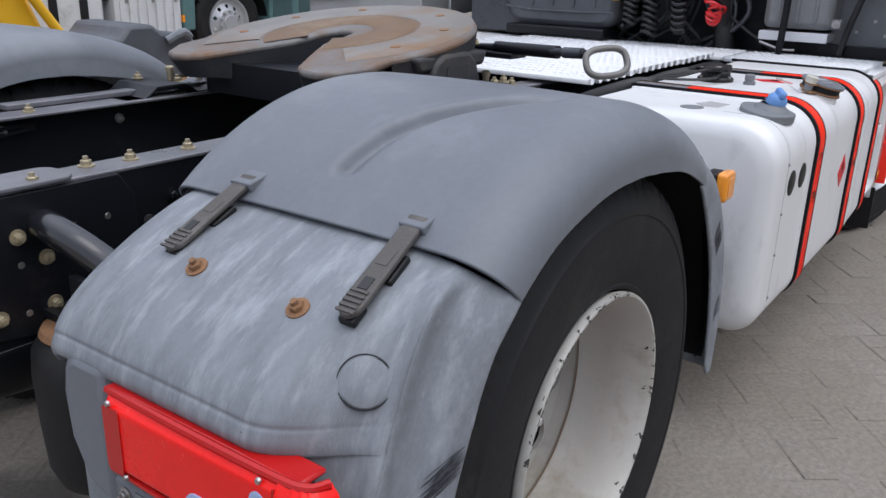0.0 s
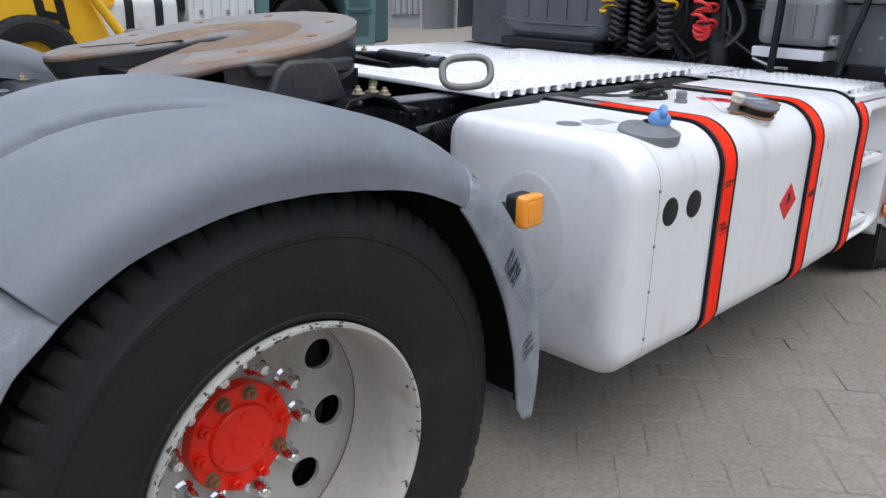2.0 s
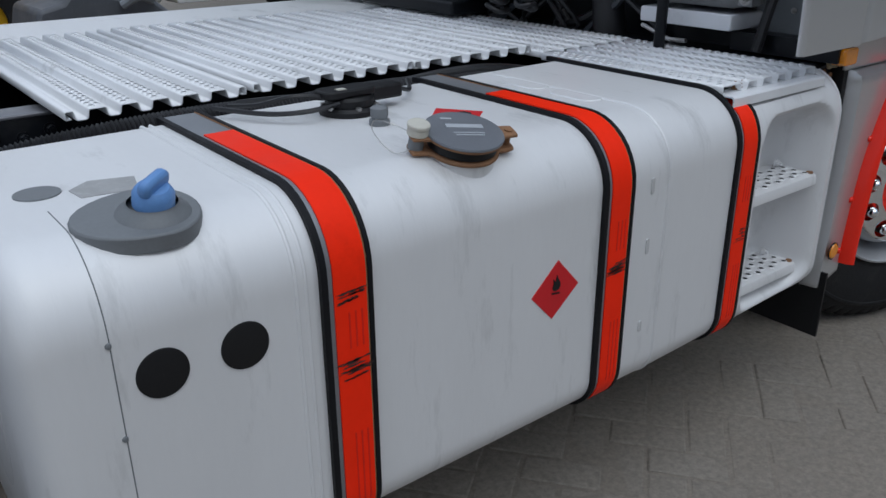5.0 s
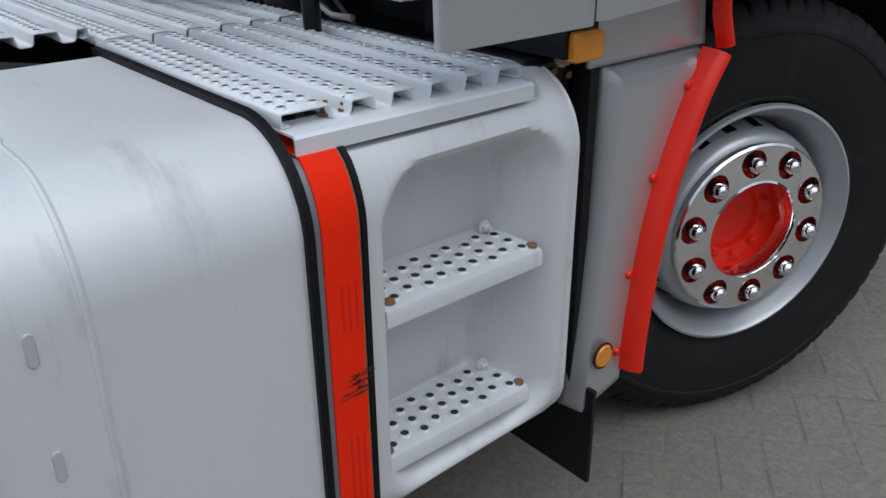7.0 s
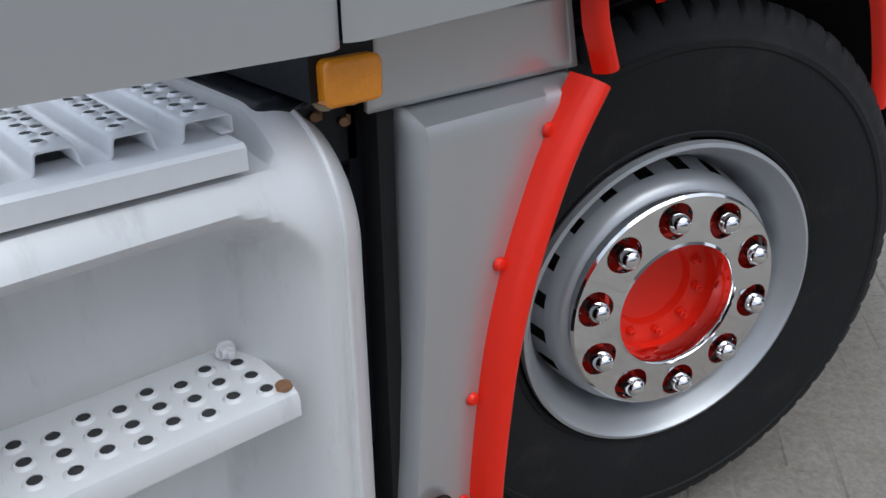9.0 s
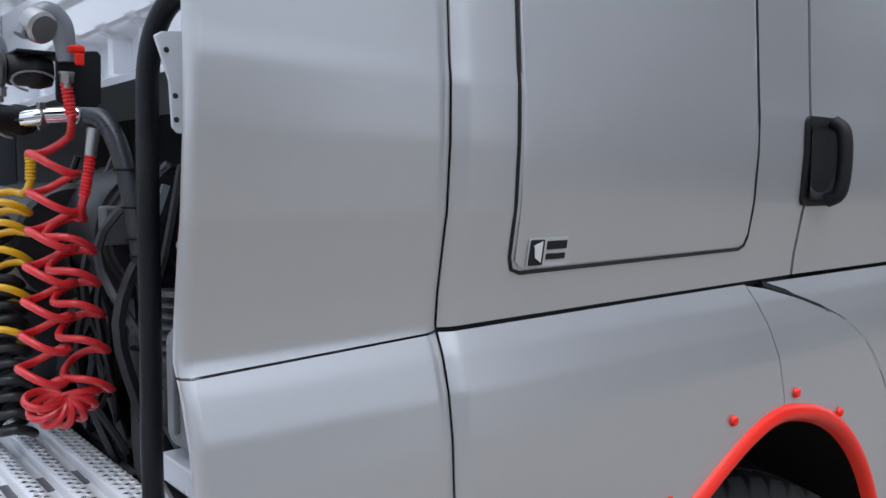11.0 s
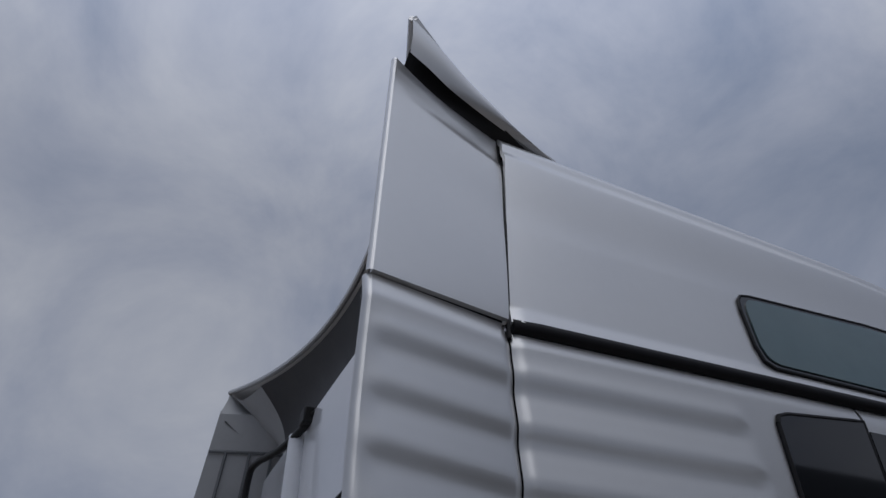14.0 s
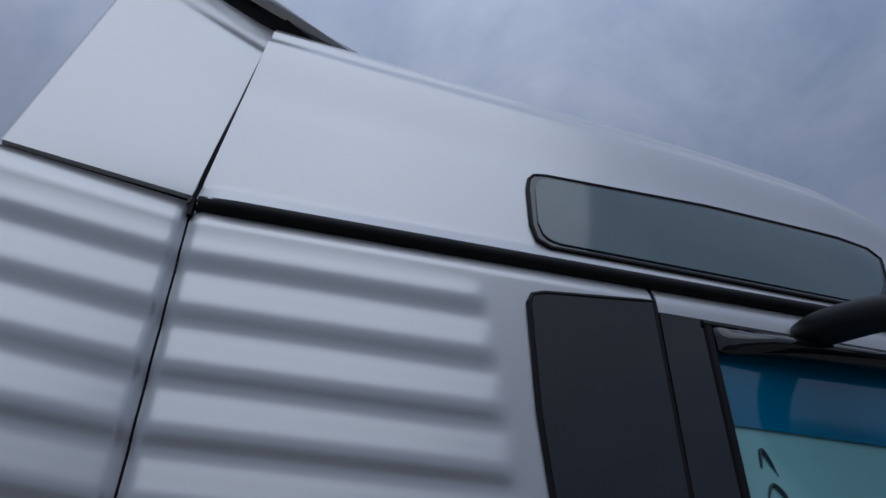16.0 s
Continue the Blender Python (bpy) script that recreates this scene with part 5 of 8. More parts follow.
part("hazard_sticker", outline_bm([(1.775, 0.293), (1.803, 0.196), (1.878, 0.259), (1.822, 0.341)], (TANK_Z1 - 0.002, TANK_Z1 + 0.0012), "z"), M_DECAL, tank, "red hazard label on the tank top")
part("flame_mark", outline_bm([(1.820, 0.262), (1.838, 0.247), (1.850, 0.262), (1.846, 0.282), (1.826, 0.284)], (TANK_Z1, TANK_Z1 + 0.0022), "z"), M_BLACK, tank)


# fuel filler cap
def up_lathe(prof, x, y, seg=40):
    """(radius, height) points turned round an upright axis at (x, y)."""
    return turn(lathe_bm([(r, -z) for r, z in prof], seg), Matrix.Translation((x, y, 0)) @ Matrix.Rotation(radians(-90), 4, "X"))


def eared(r, ear, half, x_ear, squash=1.0):
    """Round plate outline with two opposite ears."""
    out = []
    for k in range(72):
        a = 2 * math.pi * k / 72
        d = abs(math.sin(a - x_ear))
        out.append((max(r, min(ear, half / max(d, 1e-4))) * math.cos(a) * squash, max(r, min(ear, half / max(d, 1e-4))) * math.sin(a)))
    return out


EAR = radians(-16)
cap = part("fuel_cap", up_lathe([(0.064, -0.080), (0.062, -0.016), (0.060, 0.001)], 0, 0), M_TANK, tank, "lockable fuel cap with rusty clamp ears and grey lid")
part("clamp", outline_bm(eared(0.066, 0.096, 0.020, EAR), (0.000, 0.008), "z"), M_RUST, cap, "rusty two-eared lower clamp plate", bevel=0.003)
part("seal", up_lathe([(0.056, 0.007), (0.061, 0.010), (0.061, 0.024), (0.056, 0.027)], 0, 0), M_BLACK, cap)
part("clamp", outline_bm(eared(0.069, 0.098, 0.019, EAR), (0.027, 0.033), "z"), M_RUST, cap, "rusty two-eared upper clamp plate", bevel=0.002)
part("lid", up_lathe([(0.069, 0.0315), (0.0705, 0.034), (0.069, 0.0365), (0.0001, 0.0375)], 0, 0), M_CAPTOP, cap, "round grey lid with worn print")
for w, d, xx, yy in ((0.066, 0.013, 0.004, 0.014), (0.056, 0.003, 0.006, -0.010), (0.050, 0.003, 0.006, -0.018), (0.020, 0.006, -0.022, 0.040)):
    part("print_bar", turn(box_bm(xx - w / 2, xx + w / 2, yy - d / 2, yy + d / 2, 0.0370, 0.0382), Matrix.Rotation(radians(-22), 4, "Z")), M_PRINTGREY, cap)
ex, ey = 0.084 * math.cos(EAR), 0.084 * math.sin(EAR)
part("ear_post", up_lathe([(0.0135, 0.007), (0.0135, 0.028)], -ex, -ey, 18), M_GREYPLASTIC, cap)
part("knob", up_lathe([(0.016, 0.032), (0.0185, 0.034), (0.0185, 0.044), (0.0175, 0.0455), (0.0195, 0.047), (0.0195, 0.052), (0.018, 0.0535), (0.0001, 0.054)], -ex, -ey, 24), M_KNOB, cap, "yellowed white locking knob")
part("ear_post", up_lathe([(0.007, 0.007), (0.007, 0.036), (0.0001, 0.037)], ex, ey, 14), M_RUST, cap)
part("wire_loop", tube_bm(smooth_path([(-0.085, 0.02, 0.010), (-0.115, 0.035, -0.002), (-0.125, 0.085, 0.014), (-0.095, 0.125, 0.012), (-0.06, 0.12, 0.0), (-0.045, 0.08, 0.0)], 6), 0.0010, 5), M_STEEL, cap)
cap.matrix_basis = Matrix.Translation((1.676, 0.082, 0.980)) @ Matrix.Rotation(radians(15), 4, "X")
part("breather", up_lathe([(0.020, 0.978), (0.020, 0.992), (0.015, 0.994), (0.017, 1.000), (0.017, 1.014), (0.012, 1.018), (0.0001, 1.019)], 1.661, 0.307, 20), M_GREYPLASTIC, tank, "grey breather valve")
# fuel sender with its plugs and wires
sender = part("fuel_sender", up_lathe([(0.062, 0.978), (0.062, 0.992), (0.056, 0.998), (0.050, 0.998), (0.050, 1.012), (0.045, 1.018), (0.0001, 1.020)], 1.672, 0.430, 28), M_BLACK, tank, "black fuel sender unit with wiring")
part("plug_body", box_bm(1.66, 1.79, 0.41, 0.455, 1.000, 1.030), M_BLACK, sender, bevel=0.006)
part("plug_body", outline_bm(rounded(1.60, 1.72, 0.395, 0.455, 0.02, 4), (1.018, 1.034), "z"), M_BLACK, sender, bevel=0.004)
for k in range(6):
    a = 2 * math.pi * k / 6 + 0.3
    part("sender_screw", up_lathe([(0.006, 0.995), (0.006, 1.001), (0.0001, 1.002)], 1.672 + 0.054 * math.cos(a), 0.43 + 0.054 * math.sin(a), 8), M_STEEL, sender)
part("sender_label", box_bm(1.632, 1.652, 0.404, 0.42, 1.033, 1.0352), M_KNOB, sender)
for k, pts in enumerate(([(1.62, 0.42, 1.02), (1.55, 0.43, 1.03), (1.50, 0.49, 1.01), (1.47, 0.56, 1.0)], [(1.62, 0.44, 1.015), (1.57, 0.47, 1.02), (1.53, 0.53, 1.01), (1.50, 0.58, 1.0)],
                         [(1.63, 0.40, 1.01), (1.56, 0.40, 1.005), (1.50, 0.45, 1.0), (1.44, 0.56, 1.0)], [(1.78, 0.435, 1.02), (1.84, 0.46, 1.0), (1.90, 0.55, 1.0)])):
    part("sender_wire", tube_bm(smooth_path(pts, 6), 0.005, 6), M_HOSE, sender)


# corrugated conduit beside the deck
def bellows(points, r, pitch, depth, steps=30):
    """A corrugated pipe along a smooth path."""
    path = smooth_path(points, steps)
    length = sum((b - a).length for a, b in zip(path, path[1:]))
    n = int(length / pitch * 4)
    out, acc, i = [], 0.0, 0
    cum = [0.0]
    for a, b in zip(path, path[1:]):
        cum.append(cum[-1] + (b - a).length)
    for k in range(n + 1):
        s = length * k / n
        while i < len(cum) - 2 and cum[i + 1] < s:
            i += 1
        t = (s - cum[i]) / max(1e-6, cum[i + 1] - cum[i])
        out.append(path[i].lerp(path[i + 1], t))
    return tube_bm(out, lambda t: r + depth * (0.5 - 0.5 * math.cos(2 * math.pi * (t * n) / 4)), 12)


part("cable_conduit", bellows([(0.98, 0.72, 0.90), (1.10, 0.67, 0.945), (1.3, 0.645, 0.965), (1.5, 0.65, 0.965), (1.62, 0.655, 0.955), (1.8, 0.65, 0.962), (2.1, 0.65, 0.955), (2.38, 0.66, 0.93)], 0.019, 0.009, 0.005), M_HOSE, truck, "black corrugated cable conduit")
part("cable_conduit", tube_bm(smooth_path([(0.95, 0.76, 0.90), (1.2, 0.70, 0.935), (1.6, 0.69, 0.94), (2.0, 0.69, 0.935), (2.4, 0.70, 0.92)], 6), 0.016, 8), M_HOSE, truck)
part("cable_conduit", tube_bm(smooth_path([(1.9, 0.67, 0.96), (2.05, 0.62, 0.985), (2.2, 0.60, 0.985), (2.39, 0.62, 0.95)], 6), 0.010, 8), M_HOSE, truck)

# blue cap on its dark base, dark disc and worn label
addblue = part("blue_filler", outline_bm([(1.147 + 0.125 * math.cos(2 * math.pi * k / 28) * (0.86 if math.cos(2 * math.pi * k / 28) < 0 else 0.52), 0.100 + 0.075 * math.sin(2 * math.pi * k / 28)) for k in range(28)], (TANK_Z1 - 0.02, TANK_Z1 + 0.006), "z"), M_GREYPLASTIC, tank, "blue screw cap on a dark oval rubber base", bevel=0.003)
addblue.matrix_basis = Matrix.Translation((1.147, 0.1, TANK_Z1)) @ Matrix.Rotation(radians(8), 4, "X") @ Matrix.Translation((-1.147, -0.1, -TANK_Z1))
part("base_hump", up_lathe([(0.052, TANK_Z1 + 0.004), (0.046, TANK_Z1 + 0.012), (0.036, TANK_Z1 + 0.018), (0.034, TANK_Z1 + 0.022)], 1.147, 0.092, 28), M_GREYPLASTIC, addblue)
part("cap_body", turn(up_lathe([(0.025, 0.0), (0.028, 0.003), (0.028, 0.020), (0.024, 0.027), (0.020, 0.031), (0.0001, 0.033)], 0, 0, 24), Matrix.Translation((1.147, 0.088, TANK_Z1 + 0.018)) @ Matrix.Rotation(radians(12), 4, "X")), M_BLUECAP, addblue, "faded blue screw cap")
part("cap_grip", turn(outline_bm(rounded(-0.027, 0.027, 0.023, 0.048, 0.010, 4), (-0.009, 0.009)), Matrix.Translation((1.147, 0.088, TANK_Z1 + 0.018)) @ Matrix.Rotation(radians(12), 4, "X") @ Matrix.Rotation(radians(35), 4, "Z")), M_BLUECAP, addblue, bevel=0.006)
part("cap_print", turn(lathe_bm([(0.0286, 0.006), (0.0286, 0.016)], 12, arc=(100, 190)), Matrix.Translation((1.147, 0.088, TANK_Z1 + 0.02)) @ Matrix.Rotation(radians(90), 4, "X")), M_PRINTGREY, addblue)
part("tank_plug", up_lathe([(0.034, TANK_Z1 - 0.003), (0.033, TANK_Z1 + 0.002), (0.0001, TANK_Z1 + 0.002)], 1.045, 0.285, 28), M_GREYPLASTIC, tank)
part("tank_label", outline_bm([(1.09, 0.225), (1.17, 0.215), (1.185, 0.28), (1.12, 0.30), (1.085, 0.27)], (TANK_Z1 - 0.002, TANK_Z1 + 0.0012), "z"), M_LABELGREY, tank, "worn grey paper label")
# shallow oval pressed into the tank's rear end
part("end_emboss", turn(lathe_bm([(0.0001, 0.0), (0.16, 0.0), (0.172, 0.0015), (0.178, 0.005)], 56), Matrix.Translation((TANK_X0 - 0.0015, 0.30, 0.70)) @ Matrix.Diagonal((1, 0.72, 1, 1)) @ Matrix.Rotation(radians(-90), 4, "Z")), M_TANKSCUFF, tank)


# scrape marks across the bands
def scrapes(x0, x1, z, count, seed, spread=0.012):
    rnd = random.Random(seed)
    bm = bmesh.new()
    for k in range(count):
        zz = z + rnd.uniform(-spread, spread)
        a, b = x0 + rnd.uniform(0, 0.03), x1 - rnd.uniform(0, 0.03)
        n = 8
        top, low = [], []
        for i in range(n + 1):
            x = a + (b - a) * i / n
            h = rnd.uniform(0.0004, 0.0018) * (1 if 0 < i < n else 0.2)
            mid = zz + rnd.uniform(-0.0008, 0.0008) + 0.003 * (i / n)
            y = tank_face((x0 + x1) / 2) - 0.0098
            top.append(bm.verts.new((x, y, mid + h)))
            low.append(bm.verts.new((x, y, mid - h)))
        for i in range(n):
            bm.faces.new((low[i], low[i + 1], top[i + 1], top[i]))
    tagged(part("scrape_mark", bm, M_SCRATCH, tank), kind="stuff")


scrapes(1.352, 1.423, 0.828, 9, 1)
scrapes(1.352, 1.423, 0.700, 14, 2, 0.016)
scrapes(1.964, 2.032, 0.700, 14, 3)
scrapes(2.416, 2.476, 0.655, 10, 4, 0.016)


# ---- perforated steps in the recess ----
def tank_step(z, face):
    bm = outline_bm([(face, z - 0.028), (face + 0.006, z - 0.028), (face + 0.006, z - 0.006), (0.150, z - 0.006), (0.150, z), (face + 0.012, z), (face + 0.003, z - 0.003), (face, z - 0.010)], (2.517, 2.808), "x")
    step = part("tank_step", bm, M_TANK, tank, "perforated white-painted metal step")
    rim, hole = bmesh.new(), bmesh.new()
    for i in range(9):
        for j in range(3):
            cx, cy = 2.545 + 0.030 * i, face + 0.022 + 0.030 * j + (0.010 if i % 2 else 0)
            rows = [[rim.verts.new((cx + r * math.cos(2 * math.pi * s / 10), cy + r * math.sin(2 * math.pi * s / 10), z + hh)) for s in range(10)] for r, hh in ((0.011, 0.0), (0.0085, 0.003), (0.0068, 0.003))]
            for a, b in zip(rows, rows[1:]):
                for s in range(10):
                    rim.faces.new((a[s], a[(s + 1) % 10], b[(s + 1) % 10], b[s]))
            hole.faces.new([hole.verts.new((cx + 0.0070 * math.cos(2 * math.pi * s / 10), cy + 0.0070 * math.sin(2 * math.pi * s / 10), z + 0.0018)) for s in range(10)])
    tagged(part("grip_rims", rim, M_TANK, step), kind="stuff")
    tagged(part("grip_perforation", hole, M_HOLE, step), kind="stuff")
    part("step_bolt", turn(hexbolt_bm(0.008, 0.008, 0.011), Matrix.Translation((2.782, 0.128, z + 0.010))), M_TANK, step)
    for x in (2.532, 2.800):
        part("step_bolt", up_lathe([(0.009, z), (0.008, z + 0.004), (0.0001, z + 0.005)], x, face + 0.016, 12), M_RUST, step)


tank_step(0.722, 0.026)
tank_step(0.470, 0.042)
# channel under the step deck
part("deck_channel", outline_bm([(0.038, 0.949), (0.052, 0.945), (0.070, 0.945), (0.070, 0.948), (0.053, 0.948), (0.041, 0.952), (0.041, 0.960), (0.038, 0.961), (0.041, 0.962), (0.041, 0.9665), (0.044, 0.9695), (0.100, 0.9695), (0.100, 0.9725), (0.042, 0.9725), (0.038, 0.969)], (2.411, 2.788), "x"), M_ALU, truck, "white folded channel under the walkway plate")
part("deck_channel", outline_bm([(0.60, 0.925), (0.64, 0.925), (0.64, 0.9600), (0.60, 0.9600)], (2.402, 2.800), "x"), M_FRAME, truck)
# underside straps of the tank
for x in (1.384, 1.995, 2.433):
    part("strap_bracket", outline_bm([(0.10, 0.352), (0.64, 0.345), (0.66, 0.36), (0.66, 0.9), (0.87, 0.9), (0.87, 0.70), (0.70, 0.60), (0.70, 0.33), (0.10, 0.335)], (x - 0.03, x + 0.03), "x"), M_FRAME, truck, "black steel tank bracket")


# ---- tail: latches, nuts, lamp ----
M_LATCH = mat("worn_brown_rubber_strap", (0.075, 0.068, 0.062), 0.55, 0.0, 0.25, 20, bump=0.2, bump_scale=200, dirt=(0.14, 0.13, 0.12), dirt_amount=0.5, dirt_scale=12)


def tail_z(x, y):
    """Height of the rear mudguard's top at x."""
    best = min((abs(tail_point(k / 400, y).x - x), k) for k in range(200))[1]
    return tail_point(best / 400, y).z


def latch(x0, y0, z0, x1, y1, z1):
    a, b = Vector((x0, y0, z0)), Vector((x1, y1, z1))
    d = (b - a).normalized()
    side = Vector((0, 1, 0))
    up = side.cross(d).normalized()
    if up.z < 0:
        up = -up
    m = Matrix((( d.x, side.x, up.x, a.x), (d.y, side.y, up.y, a.y), (d.z, side.z, up.z, a.z), (0, 0, 0, 1)))
    L = (b - a).length
    w = 0.0165
    strap = part("rubber_latch", turn(outline_bm([(-0.012, -w), (L - 0.018, -w * 1.12), (L - 0.004, -w), (L + 0.006, -w * 0.5), (L + 0.008, 0), (L + 0.006, w * 0.5), (L - 0.004, w), (L - 0.018, w * 1.12), (-0.012, w)], (0.0, 0.010), "z"), m), M_LATCH, truck, "brown-grey rubber mudguard latch", bevel=0.003)
    part("latch_slot", turn(box_bm(L * 0.66, L * 0.66 + 0.022, -0.008, 0.008, 0.0095, 0.0112), m), M_HOLE, strap)
    for k in range(5):
        part("grip_rib", turn(box_bm(L * 0.80 + 0.009 * k, L * 0.80 + 0.009 * k + 0.004, -0.015, 0.015, 0.009, 0.0125), m), M_LATCH, strap)
    part("raised_mark", turn(box_bm(L * 0.34, L * 0.52, -0.010, 0.010, 0.0095, 0.0108), m), M_LATCH, strap)
    part("latch_pocket", turn(outline_bm([(-0.034, -0.008), (-0.034, 0.000), (-0.026, 0.004), (0.010, 0.0125), (0.014, 0.0125), (0.014, -0.008)], (-w - 0.006, w + 0.006)), m), M_FENDER, strap, bevel=0.003)
    part("latch_hook", turn(box_bm(L * 0.30, L * 0.60, -w - 0.004, w + 0.002, -0.014, -0.003), m), M_BLACK, strap, bevel=0.003)
    part("latch_base", turn(box_bm(L * 0.86, L + 0.008, -w + 0.004, w - 0.002, -0.014, -0.0015), m), M_BLACK, strap, bevel=0.003)
    return strap


latch(-0.412, 0.156, 1.008, -0.574, 0.141, 0.930)
latch(-0.417, 0.502, 1.010, -0.563, 0.511, 0.934)
latch(-0.412, 2 * MID - 0.156, 1.008, -0.574, 2 * MID - 0.141, 0.930)
latch(-0.417, 2 * MID - 0.502, 1.010, -0.563, 2 * MID - 0.511, 0.934)
for x, y in ((-0.582, 0.223), (-0.575, 0.44)):
    m = Matrix.Translation((x, y, tail_z(x, y))) @ Matrix.Rotation(radians(-30), 4, "Y") @ Matrix.Rotation(radians(-90), 4, "X")
    nut = part("rusty_nut", turn(hexbolt_bm(0.0105, 0.008, 0.0175), m), M_RUST, truck, "rusty nut and washer on the mudguard")
# round plug on the rounded shoulder
PLUG_U = min(range(200), key=lambda k: abs(tail_point(k / 400, 0.096).z - 0.858)) / 400
plug_at = tail_point(PLUG_U, 0.096)
plug_n = (tail_point(PLUG_U, 0.110) - tail_point(PLUG_U, 0.083)).cross(tail_point(PLUG_U + 0.01, 0.096) - tail_point(PLUG_U - 0.01, 0.096)).normalized()
if plug_n.x > 0:
    plug_n = -plug_n
PLUG_M = Matrix.Translation(plug_at + plug_n * 0.003) @ Vector((0, -1, 0)).rotation_difference(plug_n).to_matrix().to_4x4()
part("mudguard_plug", turn(lathe_bm([(0.0001, -0.0025), (0.030, -0.0025), (0.0325, -0.0012), (0.034, 0.012)], 40), PLUG_M), M_FENDER_OLD, truck, "round grey plug in the mudguard")
part("plug_joint", turn(tube_bm([(0.0352 * math.cos(2 * math.pi * k / 40), 0, 0.0352 * math.sin(2 * math.pi * k / 40)) for k in range(40)], 0.0010, 5, closed=True), PLUG_M), M_BLACK, truck)
part("trim_bolt", turn(lathe_bm([(0.0001, -0.004), (0.006, -0.003), (0.0075, 0.0)], 12), Matrix.Translation((-0.500, 0.064, 0.925))), M_BLACK, truck)
for y in (0.20, 0.40):
    part("trim_bolt", turn(lathe_bm([(0.0001, -0.004), (0.005, -0.003), (0.006, 0.0)], 12), Matrix.Translation((-0.7065, y, 0.797)) @ Matrix.Rotation(radians(-90), 4, "Z")), M_BLACK, truck)
# joint line between the two mudguard sections
part("guard_joint", tube_bm([(-0.4225, 0.12 + 0.54 * k / 40, tail_point(0.0, 0.12 + 0.54 * k / 40).z + 0.001) for k in range(41)], 0.004, 6), M_BLACK, truck)


def tail_lamp(place):
    lamp = part("tail_lamp", outline_bm(rounded(0.095, 0.470, 0.636, 0.772, 0.012, 4), (-0.716, -0.670), "x"), M_BLACK, truck, "large red tail lamp with a pale blue lower patch", bevel=0.006)
    lamp.matrix_basis = place @ Matrix.Translation((0, 0.013, 0))

    def lens_f(u, v):
        y, z = 0.102 + 0.364 * u, 0.642 + 0.126 * v + 0.010 * (1 - u)
        e = min((1 - u) * 0.364, v * 0.126, (1 - v) * 0.126)
        return -0.736 + 0.016 * (1 - smoothstep(0.0, 0.016, e)) + 0.004 * u, y, z
    part("lens", grid_bm(60, 30, lens_f), M_LENS, lamp, "glossy red lens")

    def side_f(u, v):
        a = radians(90 * u)
        z = 0.636 + 0.128 * v + 0.012
        e = min(v, 1 - v) * 0.128
        k = 1 - 0.20 * (1 - smoothstep(0.0, 0.014, e))
        rib = 0.0010 * math.cos(u * 34)
        return -0.690 - (0.048 * k + rib) * math.cos(a) ** 0.6, 0.101 - 0.062 * k * math.sin(a) ** 0.6, z
    part("side_lens", grid_bm(60, 24, side_f), M_LENS, lamp, "ribbed red side lens")
    part("lens_rim", tube_bm(smooth_path([(-0.715, 0.468, 0.768), (-0.722, 0.30, 0.772), (-0.724, 0.12, 0.775), (-0.718, 0.066, 0.776), (-0.694, 0.050, 0.776)], 8), 0.0065, 8), M_LENS2, lamp, "dark red lens rim")
    part("lens_rim", tube_bm(smooth_path([(-0.722, 0.466, 0.640), (-0.728, 0.30, 0.645), (-0.730, 0.12, 0.650), (-0.720, 0.062, 0.651), (-0.698, 0.042, 0.651)], 8), 0.005, 8), M_LENS2, lamp)
    part("lens_joint", tube_bm([(-0.7375, 0.1015, 0.652 + 0.118 * k / 6) for k in range(7)], 0.0022, 6), M_LENS2, lamp)
    part("lens_top", box_bm(-0.720, -0.672, 0.075, 0.466, 0.768, 0.777), M_LENS2, lamp, bevel=0.005)
    patch = [(0.108, 0.650), (0.108, 0.700), (0.116, 0.738), (0.128, 0.752), (0.142, 0.748), (0.150, 0.728), (0.166, 0.702), (0.190, 0.690), (0.222, 0.690), (0.246, 0.694), (0.266, 0.690), (0.276, 0.672), (0.268, 0.652), (0.250, 0.648)]
    patch = [(p.y, p.z) for p in smooth_path([(0, a, b) for a, b in patch], 4)]
    part("lens_patch", outline_bm(patch, (-0.7372, -0.7340), "x"), M_BLUETAPE, lamp, "pale blue reversing lens patch")
    part("lens_grid", outline_bm(rounded(0.418, 0.456, 0.652, 0.756, 0.006, 3), (-0.7345, -0.7310), "x"), M_LENS2, lamp)
    for y, z in ((0.440, 0.762), (0.130, 0.768), (0.415, 0.650), (0.185, 0.654)):
        part("lens_screw", turn(lathe_bm([(0.0001, -0.004), (0.004, -0.004), (0.005, 0.0)], 10), Matrix.Translation((-0.733, y, z)) @ Matrix.Rotation(radians(-90), 4, "Z")), M_STEEL, lamp)
    part("surround", outline_bm([(0.478, 0.55), (0.556, 0.575), (0.592, 0.64), (0.598, 0.72), (0.585, 0.775), (0.560, 0.795), (0.478, 0.795)], (-0.716, -0.640), "x"), M_FENDER, lamp, bevel=0.016)
    plate = part("badge_plate", outline_bm([(0.020, 0.478), (0.478, 0.478), (0.478, 0.618), (0.020, 0.618)], (-0.716, -0.690), "x"), M_FENDER, lamp, "dark grey plate with three raised block shapes", bevel=0.006)
    part("plate_field", outline_bm([(0.085, 0.500), (0.425, 0.500), (0.425, 0.612), (0.085, 0.612)], (-0.718, -0.714), "x"), M_GREYPLASTIC, plate)
    wide = [(0.0, 0.0), (0.068, 0.0), (0.068, 0.085), (0.0, 0.085)]
    tapered = [(0.0, 0.0), (0.070, 0.0), (0.044, 0.085), (0.026, 0.085)]
